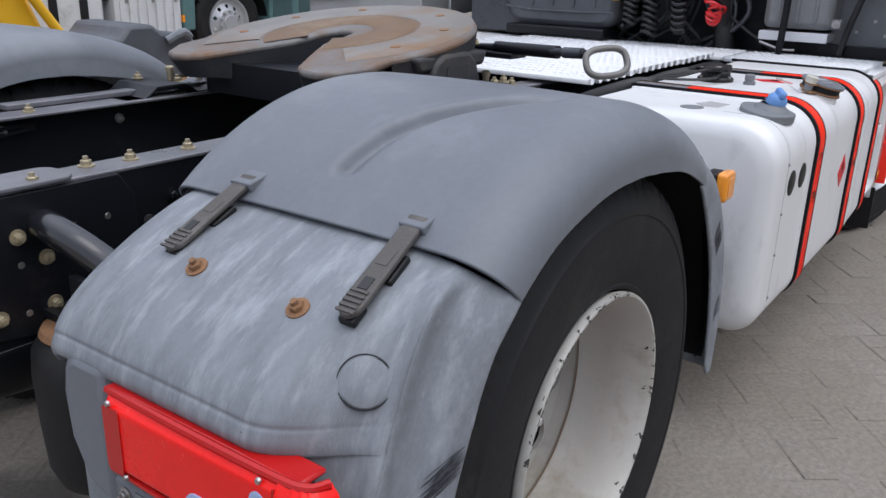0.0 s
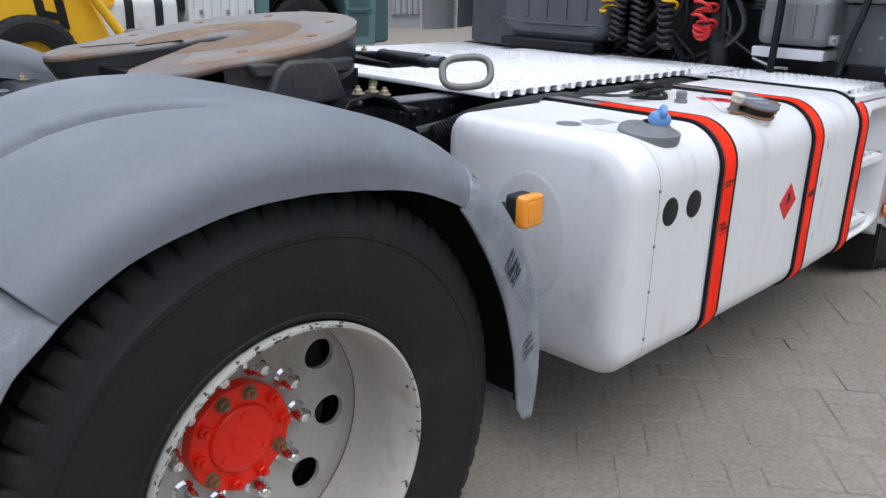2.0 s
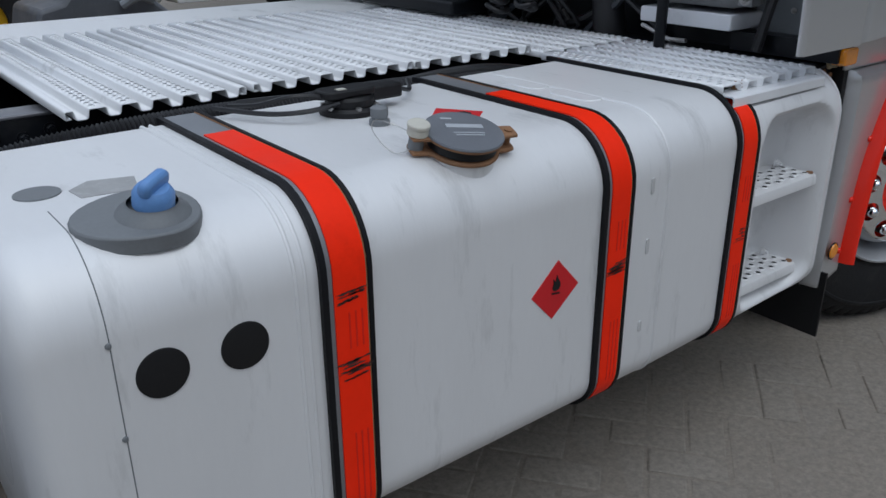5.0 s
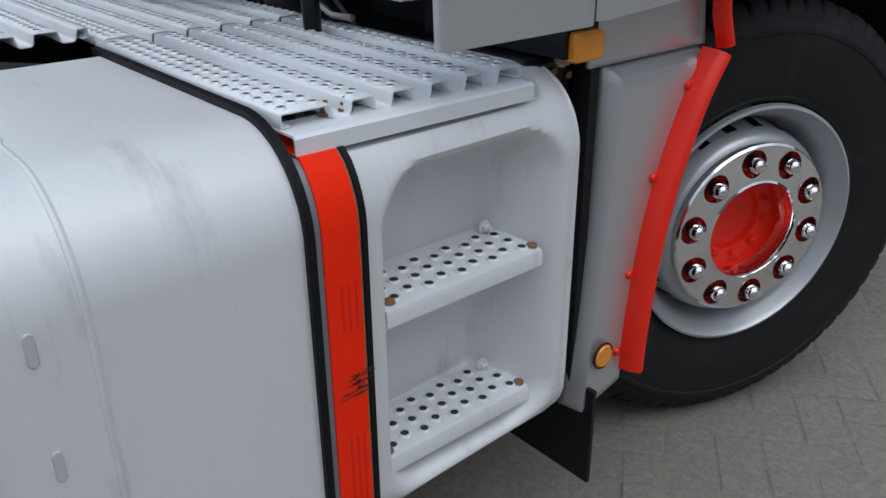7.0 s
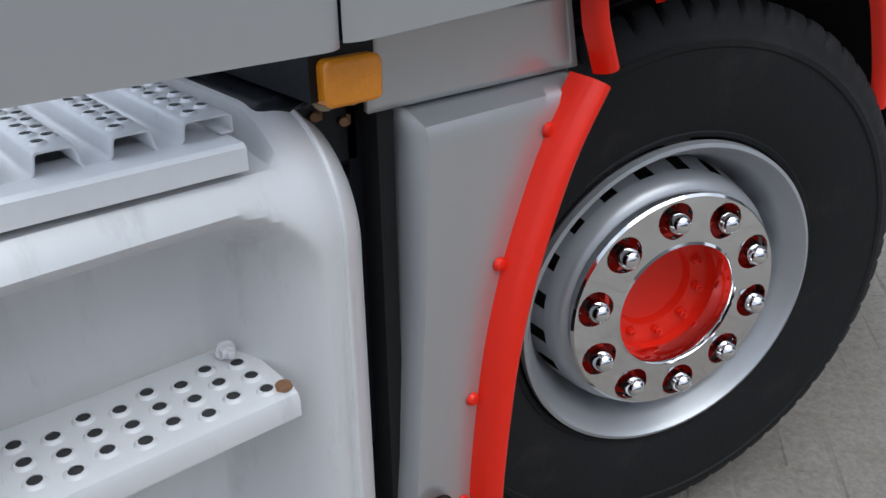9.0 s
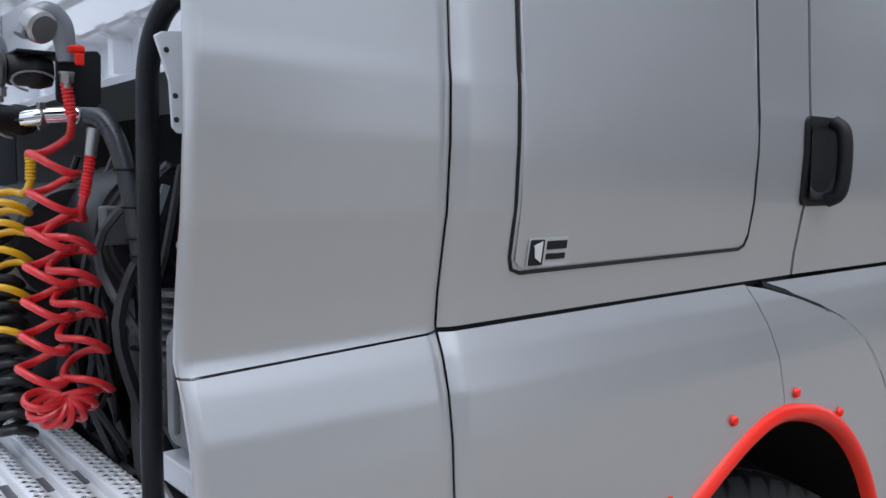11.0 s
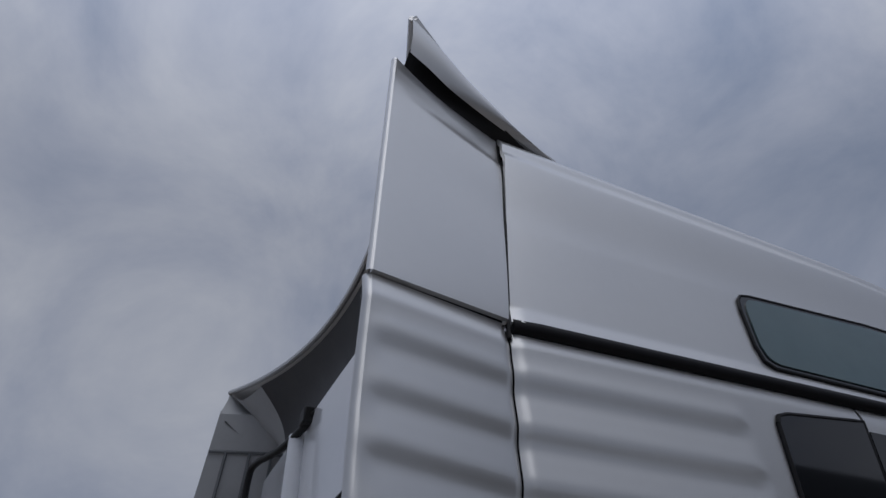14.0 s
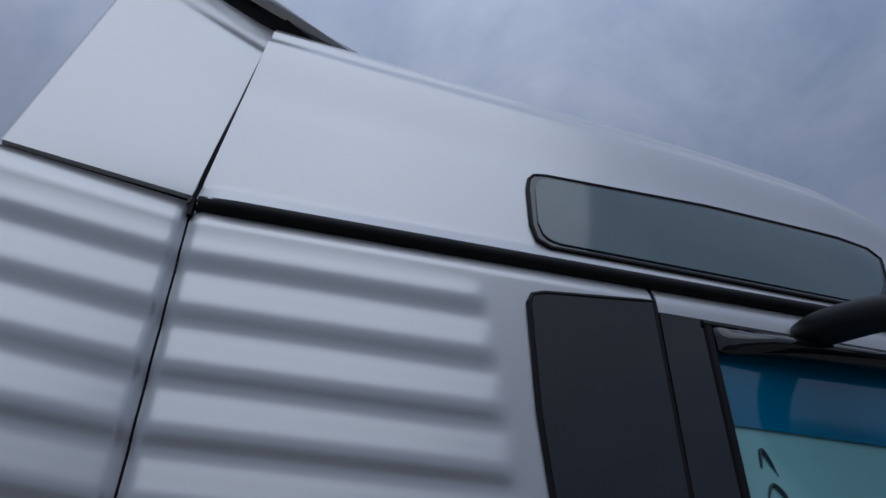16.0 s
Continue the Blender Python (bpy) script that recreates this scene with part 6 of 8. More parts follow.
    for y0, shape in ((0.400, wide), (0.290, tapered), (0.190, wide)):
        part("block_shape", outline_bm([(y0 - a, 0.508 + b) for a, b in shape], (-0.7215, -0.716), "x"), M_FENDER_OLD, plate)
    for y, z in ((0.448, 0.490), (0.06, 0.490), (0.448, 0.598)):
        part("plate_bolt", turn(hexbolt_bm(0.008, 0.006, 0.012), Matrix.Translation((-0.716, y, z)) @ Matrix.Rotation(radians(-90), 4, "Z")), M_STEEL, plate)
    part("flap", box_bm(-0.705, -0.695, 0.03, 0.50, 0.19, 0.485), M_BLACK, lamp, "black rubber mud flap")


tail_lamp(Matrix.Identity(4))
tail_lamp(MIRROR)


# scuffs on plastic: bundles of dark scratches
def scuff(name, points, parent, label=""):
    bm = bmesh.new()
    for a, b, w in points:
        a, b = Vector(a), Vector(b)
        d = (b - a)
        s = Vector((-d.z, 0, d.x)).normalized() * w
        n = 6
        rnd = random.Random(int(abs(a.x * 1e4)) + int(abs(a.z * 1e4)))
        top, low = [], []
        for i in range(n + 1):
            t = i / n
            k = rnd.uniform(0.4, 1.0) * (1 if 0 < i < n else 0.15)
            p = a.lerp(b, t)
            top.append(bm.verts.new(p + s * k))
            low.append(bm.verts.new(p - s * k))
        for i in range(n):
            bm.faces.new((low[i], low[i + 1], top[i + 1], top[i]))
    tagged(part(name, bm, M_SCUFF, parent, label), kind="stuff")


rnd = random.Random(3)


def cheek_line(cx, cz, dx, dz, w):
    """A scratch lying on the cheek, its y taken from the cheek's step."""
    def cheek_y(x, z):
        k = min(range(61), key=lambda i: abs(along(EDGE_PATH, i / 60).z + 0.04 - z))
        e, c = along(EDGE_PATH, k / 60).x, along(CREASE_PATH, k / 60).x
        v = max(0.0, min(1.0, (x - c) / (e - c)))
        return CREASE_Y * (1 - v) ** 1.5 - 0.003
    return (cx - dx, cheek_y(cx - dx, cz - dz), cz - dz), (cx + dx, cheek_y(cx + dx, cz + dz), cz + dz), w


rows = []
for k in range(34):
    t = k / 33
    rows.append(cheek_line(-0.548 + rnd.uniform(-0.006, 0.006) + 0.010 * t, 0.705 + 0.040 * t, 0.030 + rnd.uniform(-0.01, 0.004), 0.016, rnd.uniform(0.0006, 0.0016)))
for k in range(14):
    rows.append(cheek_line(-0.56 + rnd.uniform(-0.03, 0.03), rnd.uniform(0.45, 0.6), rnd.uniform(0.005, 0.02), rnd.uniform(-0.004, 0.012), 0.0006))
scuff("scuff", rows, truck, "dark scuff marks on the mudguard cheek")


def front_guard_line(deg0, deg1, r0, r1, w):
    ax, az = arc_point(0, WHEEL_Z, r0, deg0)
    bx, bz = arc_point(0, WHEEL_Z, r1, deg1)
    return (ax, 0.0005, az), (bx, 0.0005, bz), w


rows = []
for k in range(30):
    t = k / 29
    rows.append(front_guard_line(59 + 6 * t + rnd.uniform(-1, 1), 57 + 6 * t + rnd.uniform(-1, 1), 0.548 + 0.004 * t, 0.592, rnd.uniform(0.0008, 0.0018)))
for k in range(18):
    t = k / 17
    rows.append(front_guard_line(80 + 4 * t + rnd.uniform(-1, 1), 78 + 4 * t + rnd.uniform(-1, 1), 0.550, 0.590, rnd.uniform(0.0006, 0.0015)))
for a, b in ((56, 60), (66, 72), (68, 74)):
    rows.append(front_guard_line(a, b, 0.56, 0.58, 0.0005))
scuff("scuff", rows, truck, "dark scuff marks on the front mudguard")
# amber lamp on the front mudguard and the flap inside it
marker = part("side_marker", outline_bm(rounded(0.536, 0.594, 0.862, 0.924, 0.010, 4), (0.034, 0.062)), M_BLACK, truck, "square amber side marker lamp", bevel=0.004)
part("marker_lens", outline_bm(rounded(0.532, 0.598, 0.858, 0.927, 0.012, 4), (0.008, 0.034)), M_AMBER, marker, "ribbed amber lens", bevel=0.007)
part("lens_panel", outline_bm(rounded(0.546, 0.584, 0.872, 0.913, 0.004, 3), (0.0065, 0.010)), M_AMBER, marker, bevel=0.001)
part("marker_bracket", box_bm(0.525, 0.60, 0.062, 0.12, 0.86, 0.885), M_BLACK, marker)
part("inner_flap", lathe_bm([(0.625, 0.03), (0.625, 0.60)], 24, arc=(40, 97)), M_BLACK, truck, "black rubber flap inside the mudguard").matrix_basis = Matrix.Translation((0, 0, WHEEL_Z))
part("inner_flap", lathe_bm([(0.575, 0.04), (0.626, 0.04)], 24, arc=(60, 96)), M_BLACK, truck).matrix_basis = Matrix.Translation((0, 0, WHEEL_Z))
for x, y in ((0.42, 0.30), (0.50, 0.16)):
    z = WHEEL_Z + math.sqrt(0.649 ** 2 - x * x)
    part("guard_slot", turn(outline_bm(rounded(-0.022, 0.022, -0.006, 0.006, 0.005, 3), (-0.002, 0.002), "z"), Matrix.Translation((x, y, z)) @ Matrix.Rotation(math.asin(x / 0.62), 4, "Y")), M_HOLE, truck)

# ---- chassis details ----
CHASSIS_BOLT = hexbolt_bm(0.0105, 0.010, 0.016)
bolt_up = part("flange_bolt", turn(CHASSIS_BOLT, Matrix.Rotation(radians(-90), 4, "X")), M_ZINC, truck)
bolt_up.matrix_basis = Matrix.Translation((-0.358, 0.912, 0.975))
for x, y in ((-0.445, 0.925), (-0.22, 0.912), (-0.575, 0.880), (-0.70, 0.885), (-0.36, 1.54), (-0.22, 1.54), (-0.50, 1.54), (0.46, 0.80), (0.60, 0.79)):
    shared("flange_bolt", bolt_up, Matrix.Translation((x, y, 0.975)), truck)
bolt_side = part("web_bolt", hexbolt_bm(0.0095, 0.010, 0.0145), M_ZINC, truck)
bolt_side.matrix_basis = Matrix.Translation((-0.626, 0.859, 0.893))
for x, y, z in ((-0.725, 0.859, 0.892), (-0.675, 0.859, 0.893), (-0.726, 0.859, 0.844), (-0.727, 0.859, 0.795), (-0.727, 0.859, 0.756), (-0.676, 0.859, 0.755), (-0.576, 0.859, 0.756), (-0.580, 0.859, 0.845)):
    shared("web_bolt", bolt_side, Matrix.Translation((x, y, z)), truck)
bolt_dark = part("web_bolt", hexbolt_bm(0.010, 0.010, 0.014), M_FRAME, truck)
bolt_dark.matrix_basis = Matrix.Translation((0.70, 0.87, 0.92))
dark_at = [(0.60 + 0.055 * k, 0.87, 0.925 + 0.012 * (k % 2)) for k in range(1, 14)] + [(0.66 + 0.05 * k, 0.87, 0.865 - 0.01 * (k % 3)) for k in range(6)] + [(0.80, 0.87, 0.80), (0.85, 0.87, 0.83), (-0.30, 0.87, 0.90), (-0.20, 0.87, 0.84), (-0.45, 0.87, 0.78)]
for x, y, z in dark_at:
    shared("web_bolt", bolt_dark, Matrix.Translation((x, y, z)), truck)
for x, z in ((1.0, 0.80), (1.06, 0.81), (1.12, 0.82), (0.74, 0.90), (0.93, 0.90), (-0.36, 0.86), (-0.28, 0.80)):
    part("web_hole", turn(lathe_bm([(0.0001, 0.0), (0.010, 0.0), (0.0112, 0.001)], 14), Matrix.Translation((x, 0.8672, z))), M_HOLE, truck)
for x, z in ((-0.626, 0.841), (-0.624, 0.750), (-0.452, 0.891), (-0.522, 0.890)):
    part("web_hole", turn(lathe_bm([(0.0001, 0.0), (0.006, 0.0), (0.0065, 0.001)], 12), Matrix.Translation((x, 0.8585, z))), M_STEEL, truck)
# far rail seen from inside: bolts, lead, cross-members
far_bolt = part("web_bolt", hexbolt_bm(0.010, 0.010, 0.014), M_STEEL, truck)
far_bolt.matrix_basis = Matrix.Translation((-0.46, 1.571, 0.93))
for x, z in ((-0.40, 0.935), (-0.34, 0.94), (-0.28, 0.93), (-0.44, 0.90), (-0.60, 0.86), (-0.56, 0.85), (0.05, 0.92), (-0.70, 0.80)):
    shared("web_bolt", far_bolt, Matrix.Translation((x, 1.571, z)), truck)
part("brake_lead", tube_bm(smooth_path([(-0.70, 1.55, 0.87), (-0.55, 1.54, 0.90), (-0.40, 1.55, 0.93), (-0.2, 1.56, 0.94)], 6), 0.006, 6), M_HOSE, truck)
part("brake_lead", tube_bm(smooth_path([(-0.72, 1.50, 0.70), (-0.6, 1.50, 0.85), (-0.5, 1.54, 0.90), (-0.2, 1.56, 0.93)], 6), 0.006, 6), M_HOSE, truck)
part("splice_plate", outline_bm([(-0.750, 0.725), (-0.53, 0.69), (-0.39, 0.69), (-0.39, 0.92), (-0.42, 0.968), (-0.735, 0.968), (-0.750, 0.90)], (0.860, 0.8695)), M_FRAME, truck, "bolted black splice plate", bevel=0.003)
part("splice_plate", outline_bm(rounded(-0.78, -0.505, 0.852, 0.955, (0.03, 0.002, 0.002, 0.03), 4), (0.975, 0.983), "z"), M_FLANGE, truck, "worn grey splice plate edge", bevel=0.003)
part("far_rail_strip", box_bm(-0.25, 0.35, 1.585, 1.63, 0.975, 0.99), M_FLANGE, truck, bevel=0.003)
for x in (-0.74, 0.95, 2.2):
    part("cross_member", box_bm(x - 0.05, x + 0.05, 0.879, 2 * MID - 0.879, 0.72, 0.94), M_FRAME, truck, bevel=0.01)
part("axle_housing", lathe_bm([(0.08, 0.30), (0.10, 0.75), (0.16, 0.9), (0.24, 1.1), (0.26, 1.225), (0.24, 1.35), (0.16, 1.55), (0.10, 1.7), (0.08, 2.15)], 28), M_FRAME, truck, "black rear axle housing").matrix_basis = Matrix.Translation((0, 0, WHEEL_Z))
part("mudguard_tube", tube_bm(smooth_path([(-0.575, 0.875, 0.905), (-0.590, 0.815, 0.912), (-0.580, 0.76, 0.895), (-0.560, 0.70, 0.862), (-0.552, 0.62, 0.83), (-0.55, 0.40, 0.82)], 6), 0.028, 16), M_GLOSSBLACK, truck, "curved gloss black mudguard support tube")
part("tube_strap", tube_bm([(-0.545 + 0.033 * math.cos(2 * math.pi * k / 16), 0.655, 0.838 + 0.033 * math.sin(2 * math.pi * k / 16)) for k in range(16)], 0.003, 5, closed=True), M_HOSE, truck)
part("bent_bracket", box_bm(-0.60, -0.585, 0.70, 0.76, 0.74, 0.84), M_FRAME, truck, bevel=0.004)
for y in (0.785, 2 * MID - 0.785):
    bag = part("air_spring", up_lathe([(0.0001, 0.722), (0.085, 0.722), (0.090, 0.716), (0.098, 0.712), (0.112, 0.690), (0.117, 0.640), (0.115, 0.55), (0.110, 0.46), (0.095, 0.42), (0.07, 0.40), (0.0001, 0.395)], -0.545, y, 36), M_RUBBER, truck, "black air spring with a rusty top plate")
    part("top_plate", up_lathe([(0.0001, 0.732), (0.08, 0.732), (0.092, 0.728), (0.097, 0.718)], -0.545, y, 32), M_RUST, bag)
    part("spring_bracket", box_bm(-0.60, -0.48, min(y, 0.87 if y < 1 else 1.58), max(y, 0.87 if y < 1 else 1.58), 0.734, 0.75), M_FRAME, bag)
part("air_tank", turn(lathe_bm([(0.0001, -0.30), (0.06, -0.295), (0.11, -0.27), (0.125, -0.24), (0.125, 0.24), (0.11, 0.27), (0.06, 0.295), (0.0001, 0.30)], 32), Matrix.Translation((-0.60, 1.28, 0.53)) @ Matrix.Rotation(radians(78), 4, "Z")), M_FRAME, truck, "black compressed air tank")

# ---- fifth wheel on its mounting ----
M_FIFTH = M_PLATE


def fifth_bm():
    """Coupling plate: a rounded disc with a V opening to the rear and two horns, in plan, extruded."""
    out = []
    cx, cy = 0.625, MID
    R = 0.425
    for k in range(49):
        a = radians(-118 + 236 * k / 48)
        rx = cx + R * 0.98 * math.cos(a)
        ry = cy + 0.418 * math.sin(a)
        out.append((rx, ry))
    # from the disc's far side along the horn to its tip, into the slot and back
    out += [(0.34, cy + 0.375), (0.262, cy + 0.325), (0.240, cy + 0.275), (0.248, cy + 0.225), (0.275, cy + 0.185)]
    out += [(0.38, cy + 0.125), (0.50, cy + 0.062)]
    out += [(0.62 + 0.052 * math.cos(radians(a)), cy + 0.052 * math.sin(radians(a))) for a in (80, 50, 20, -20, -50, -80)]
    out += [(0.50, cy - 0.062), (0.38, cy - 0.125), (0.275, cy - 0.185), (0.248, cy - 0.225), (0.240, cy - 0.275), (0.262, cy - 0.325), (0.34, cy - 0.375)]
    return out


FIFTH_TILT = Matrix.Translation((0.64, MID, 1.152)) @ Matrix.Rotation(radians(-8.5), 4, "Y") @ Matrix.Translation((-0.64, -MID, 0))
fifth = new("fifth_wheel")
fifth.location = (-0.058, -0.008, 0)
tagged(fifth, "rusty worn fifth-wheel coupling plate on a black pedestal", "fifth wheel")
shape = fifth_bm()
plate = part("coupling_plate", turn(outline_bm(shape, (-0.022, 0.0), "z"), FIFTH_TILT), M_FIFTH, fifth, "worn steel plate with rust and old grease", bevel=0.008)


def skirt_f(u, v):
    i = int(round(u * (len(shape) - 1)))
    x, y = shape[i]
    k = 1 - 0.05 * v
    horn = smoothstep(0.5, 0.25, x)
    return FIFTH_TILT @ Vector((0.64 + (x - 0.64) * k, MID + (y - MID) * k, -0.018 - (0.105 - 0.055 * horn) * v))


part("skirt", grid_bm(len(shape) - 1, 4, skirt_f), M_CASTING, fifth, "black cast skirt under the plate")


def ring_bm(r0, r1, h, arc0, arc1):
    bm = bmesh.new()
    rows = []
    n = 60
    for k in range(n + 1):
        a = radians(arc0 + (arc1 - arc0) * k / n)
        row = [bm.verts.new(FIFTH_TILT @ Vector((0.645 + r * math.cos(a), MID + 0.96 * r * math.sin(a), z))) for r, z in ((r0, 0.0005), (r0 + 0.004, h), (r1 - 0.004, h), (r1, 0.0005))]
        rows.append(row)
    for a, b in zip(rows, rows[1:]):
        for k in range(3):
            bm.faces.new((a[k], b[k], b[k + 1], a[k + 1]))
    bmesh.ops.recalc_face_normals(bm, faces=bm.faces)
    return bm


M_RINGWEAR = mat("pale_worn_coupling_ring", (0.215, 0.20, 0.185), 0.5, 0.15, 0.3, 8, dirt=(0.22, 0.125, 0.06), dirt_amount=0.5, dirt_scale=3, bump=0.15)
part("wear_ring", ring_bm(0.10, 0.235, 0.003, -150, 150), M_RUSTRING, fifth, "brown rusty inner wear ring")
part("wear_ring", ring_bm(0.245, 0.41, 0.0025, -135, 135), M_RINGWEAR, fifth, "pale worn outer ring")
for a in (-110, -70, -30, 30, 70, 110):
    part("plate_screw", turn(up_lathe([(0.014, 0.0), (0.014, 0.0042), (0.0001, 0.0042)], 0, 0, 14), FIFTH_TILT @ Matrix.Translation((0.645 + 0.33 * math.cos(radians(a)), MID + 0.32 * math.sin(radians(a)), 0))), M_RUST, fifth)
for y, s in ((0.80, 1), (2 * MID - 0.80, -1)):
    ped = part("pedestal", outline_bm([(0.50, 1.005), (0.80, 1.005), (0.775, 1.03), (0.745, 1.10), (0.71, 1.125), (0.59, 1.125), (0.555, 1.10), (0.525, 1.03)], (y, y + s * 0.09)), M_CASTING, fifth, "black cast pedestal block", bevel=0.012)
    part("pedestal_pocket", outline_bm(rounded(0.60, 0.70, 1.05, 1.09, 0.012, 3), (y - s * 0.002, y + s * 0.01)), M_HOLE, ped)
    part("lug", outline_bm([(0.50, 1.08), (0.80, 1.08), (0.82, 1.12), (0.48, 1.12)], (y + s * 0.012, y + s * 0.2)), M_CASTING, fifth, bevel=0.01)
    wave = [(0.10, 0.975), (0.16, 0.975), (0.20, 1.004), (0.30, 1.004), (0.34, 0.978), (0.44, 0.978), (0.48, 1.006), (0.60, 1.006), (0.635, 0.980), (0.71, 0.980), (0.745, 1.018), (0.83, 1.030), (0.90, 1.012), (0.955, 0.976), (1.0, 0.975)]
    bm = bmesh.new()
    ys = (y - s * 0.055, y + s * 0.13)
    top = [[bm.verts.new((x, yy, z)) for x, z in wave] for yy in ys]
    low = [[bm.verts.new((x, yy, z - 0.010)) for x, z in wave] for yy in ys]
    for i in range(len(wave) - 1):
        bm.faces.new((top[0][i], top[0][i + 1], top[1][i + 1], top[1][i]))
        bm.faces.new((low[0][i + 1], low[0][i], low[1][i], low[1][i + 1]))
        for e in (0, 1):
            bm.faces.new((top[e][i], low[e][i], low[e][i + 1], top[e][i + 1]))
    bmesh.ops.recalc_face_normals(bm, faces=bm.faces)
    part("mounting_plate", bm, M_FRAME, fifth, "wavy black mounting plate", bevel=0.002)
    part("angle_leg", box_bm(0.10, 0.98, min(y + s * 0.055, y + s * 0.066), max(y + s * 0.055, y + s * 0.066), 0.84, 0.972), M_FRAME, fifth)
    for x, z, big in ((0.674, 0.984, 1.2), (0.39, 0.982, 1.2), (0.79, 1.028, 1.1), (0.84, 1.030, 1.1), (0.885, 1.018, 1.1), (0.25, 1.006, 1.0)):
        b = shared("flange_bolt", bolt_up, Matrix.Translation((x, y - s * 0.032, z)) @ Matrix.Scale(big, 4), fifth)
tall = part("tall_bolt", up_lathe([(0.016, 0.975), (0.016, 0.982), (0.0105, 0.983), (0.0105, 1.022), (0.0135, 1.023), (0.0135, 1.036), (0.009, 1.04), (0.0001, 1.04)], 0.965, 0.91, 12), M_ZINC, fifth, "tall zinc stud bolt")
shared("tall_bolt", tall, Matrix.Translation((-0.626, 0.736, 0)), fifth)
shared("tall_bolt", tall, Matrix.Translation((-0.52, 0.736, 0)), fifth)
part("grease_pile", turn(grid_bm(14, 8, lambda u, v: (0.05 + 0.22 * u, 1.57 + 0.07 * v, 0.985 + 0.018 * math.sin(math.pi * u) * math.sin(math.pi * v) * (1 + 0.5 * math.sin(17 * u)))), Matrix.Translation((0.35, 0.05, 0.0))), M_FLANGE, fifth)
part("under_frame", box_bm(0.35, 0.95, 0.96, 2 * MID - 0.96, 0.98, 1.07), M_FRAME, fifth)
# release rod with its loop handle
rod = part("release_rod", tube_bm(smooth_path([(1.02, 1.05, 1.10), (0.98, 0.90, 1.112), (0.94, 0.72, 1.118), (0.90, 0.60, 1.124), (0.885, 0.535, 1.128)], 6), 0.011, 10), M_CASTING, fifth, "black release rod")
part("rod_guide", tube_bm([(0.972, 0.88, 1.113), (0.925, 0.64, 1.120)], 0.019, 10), M_FRAME, rod)
part("rod_bracket", box_bm(0.93, 1.02, 0.80, 1.06, 1.085, 1.102), M_FRAME, rod, bevel=0.003)
for y in (0.80, 0.86, 0.95):
    shared("flange_bolt", bolt_up, Matrix.Translation((0.965, y, 1.118)) @ Matrix.Scale(0.8, 4), rod)
part("rod_sleeve", tube_bm([(0.905, 0.61, 1.123), (0.888, 0.545, 1.127)], 0.0155, 10), M_GREYHOSE, rod)
loop_c, la, lb = Vector((0.905, 0.478, 1.108)), Vector((0.80, -0.60, 0.08)).normalized(), Vector((0.30, 0.40, 0.86)).normalized()
loop = []
for k in range(40):
    a = 2 * math.pi * k / 40
    ca, sa = math.cos(a), math.sin(a)
    loop.append(loop_c + la * 0.062 * math.copysign(abs(ca) ** 0.7, ca) + lb * 0.040 * math.copysign(abs(sa) ** 0.7, sa))
part("loop_handle", tube_bm(loop, 0.0095, 10, closed=True), mat("grey_bare_handle", (0.17, 0.165, 0.155), 0.5, 0.3, 0.2, 20), rod, "grey oval loop handle")


# ---- cab rear, spoiler, hoses ----
WALL = mat("white_cab_rear_paint", (0.72, 0.74, 0.78), 0.16, 0.0, 0.03, 3, coat=0.8, rough_var=0.04, dirt=(0.5, 0.5, 0.52), dirt_amount=0.2)


def wall_f(u, v):
    y = 0.10 + 2.25 * u
    z = 1.690 + 1.40 * v
    x = 2.82 + 0.05 * smoothstep(2.625, 2.65, z)
    inner = smoothstep(0.55, 0.60, y) * (1 - smoothstep(1.72, 1.78, y))
    for zc in (1.975, 2.105):
        x += 0.040 * inner * smoothstep(zc - 0.040, zc - 0.033, z) * max(0.0, 1 - max(0.0, z - zc + 0.033) / 0.066)
    x -= 0.006 * inner * smoothstep(1.872, 1.880, z) * (1 - smoothstep(2.135, 2.143, z))
    # shallow panel above the vents
    p = smoothstep(0.5, 0.52, y) * (1 - smoothstep(1.53, 1.55, y)) * smoothstep(2.235, 2.245, z) * (1 - smoothstep(2.515, 2.525, z))
    x += 0.012 * p
    # lower lip
    lip = smoothstep(0.66, 0.74, y) * (1 - smoothstep(1.70, 1.80, y)) * smoothstep(1.705, 1.715, z) * (1 - smoothstep(1.785, 1.800, z))
    x += 0.050 * lip
    for k in range(6):
        yc = 0.82 + 0.16 * k
        x -= 0.035 * lip * math.exp(-((y - yc) / 0.016) ** 4)
    if z > 2.69:
        lo = upper_face(1, z) + 0.05
        y = min(max(y, lo), 2 * MID - lo)
    return x, y, z


rear_wall = part("cab_rear_wall", grid_bm(150, 210, wall_f), WALL, truck, "white cab rear wall with pressed ribs")
trim_pts = [(2.828, 0.12, 2.632), (2.828, 0.8, 2.628), (2.828, 1.44, 2.612), (2.828, 1.58, 2.622), (2.825, 1.74, 2.60), (2.82, 1.95, 2.54)]
part("trim_strip", tube_bm(smooth_path(trim_pts, 6), 0.014, 8), M_TRIM, rear_wall, "black rubber strip across the rear wall")
part("upright_fold", tube_bm([(2.85, 1.60, 2.60), (2.86, 1.62, 3.05)], 0.035, 10), WALL, rear_wall)


def rear_vent(y, z):
    vent = part("air_vent", turn(outline_bm(rounded(y - 0.085, y + 0.085, z - 0.038, z + 0.038, 0.02, 4), (2.800, 2.825), "x"), Matrix.Identity(4)), M_BLACK, rear_wall, "black slatted air vent", bevel=0.004)
    for k in range(6):
        part("slat", box_bm(2.794, 2.802, y - 0.072, y + 0.072, z - 0.028 + 0.0105 * k, z - 0.023 + 0.0105 * k), M_GREYPLASTIC, vent)


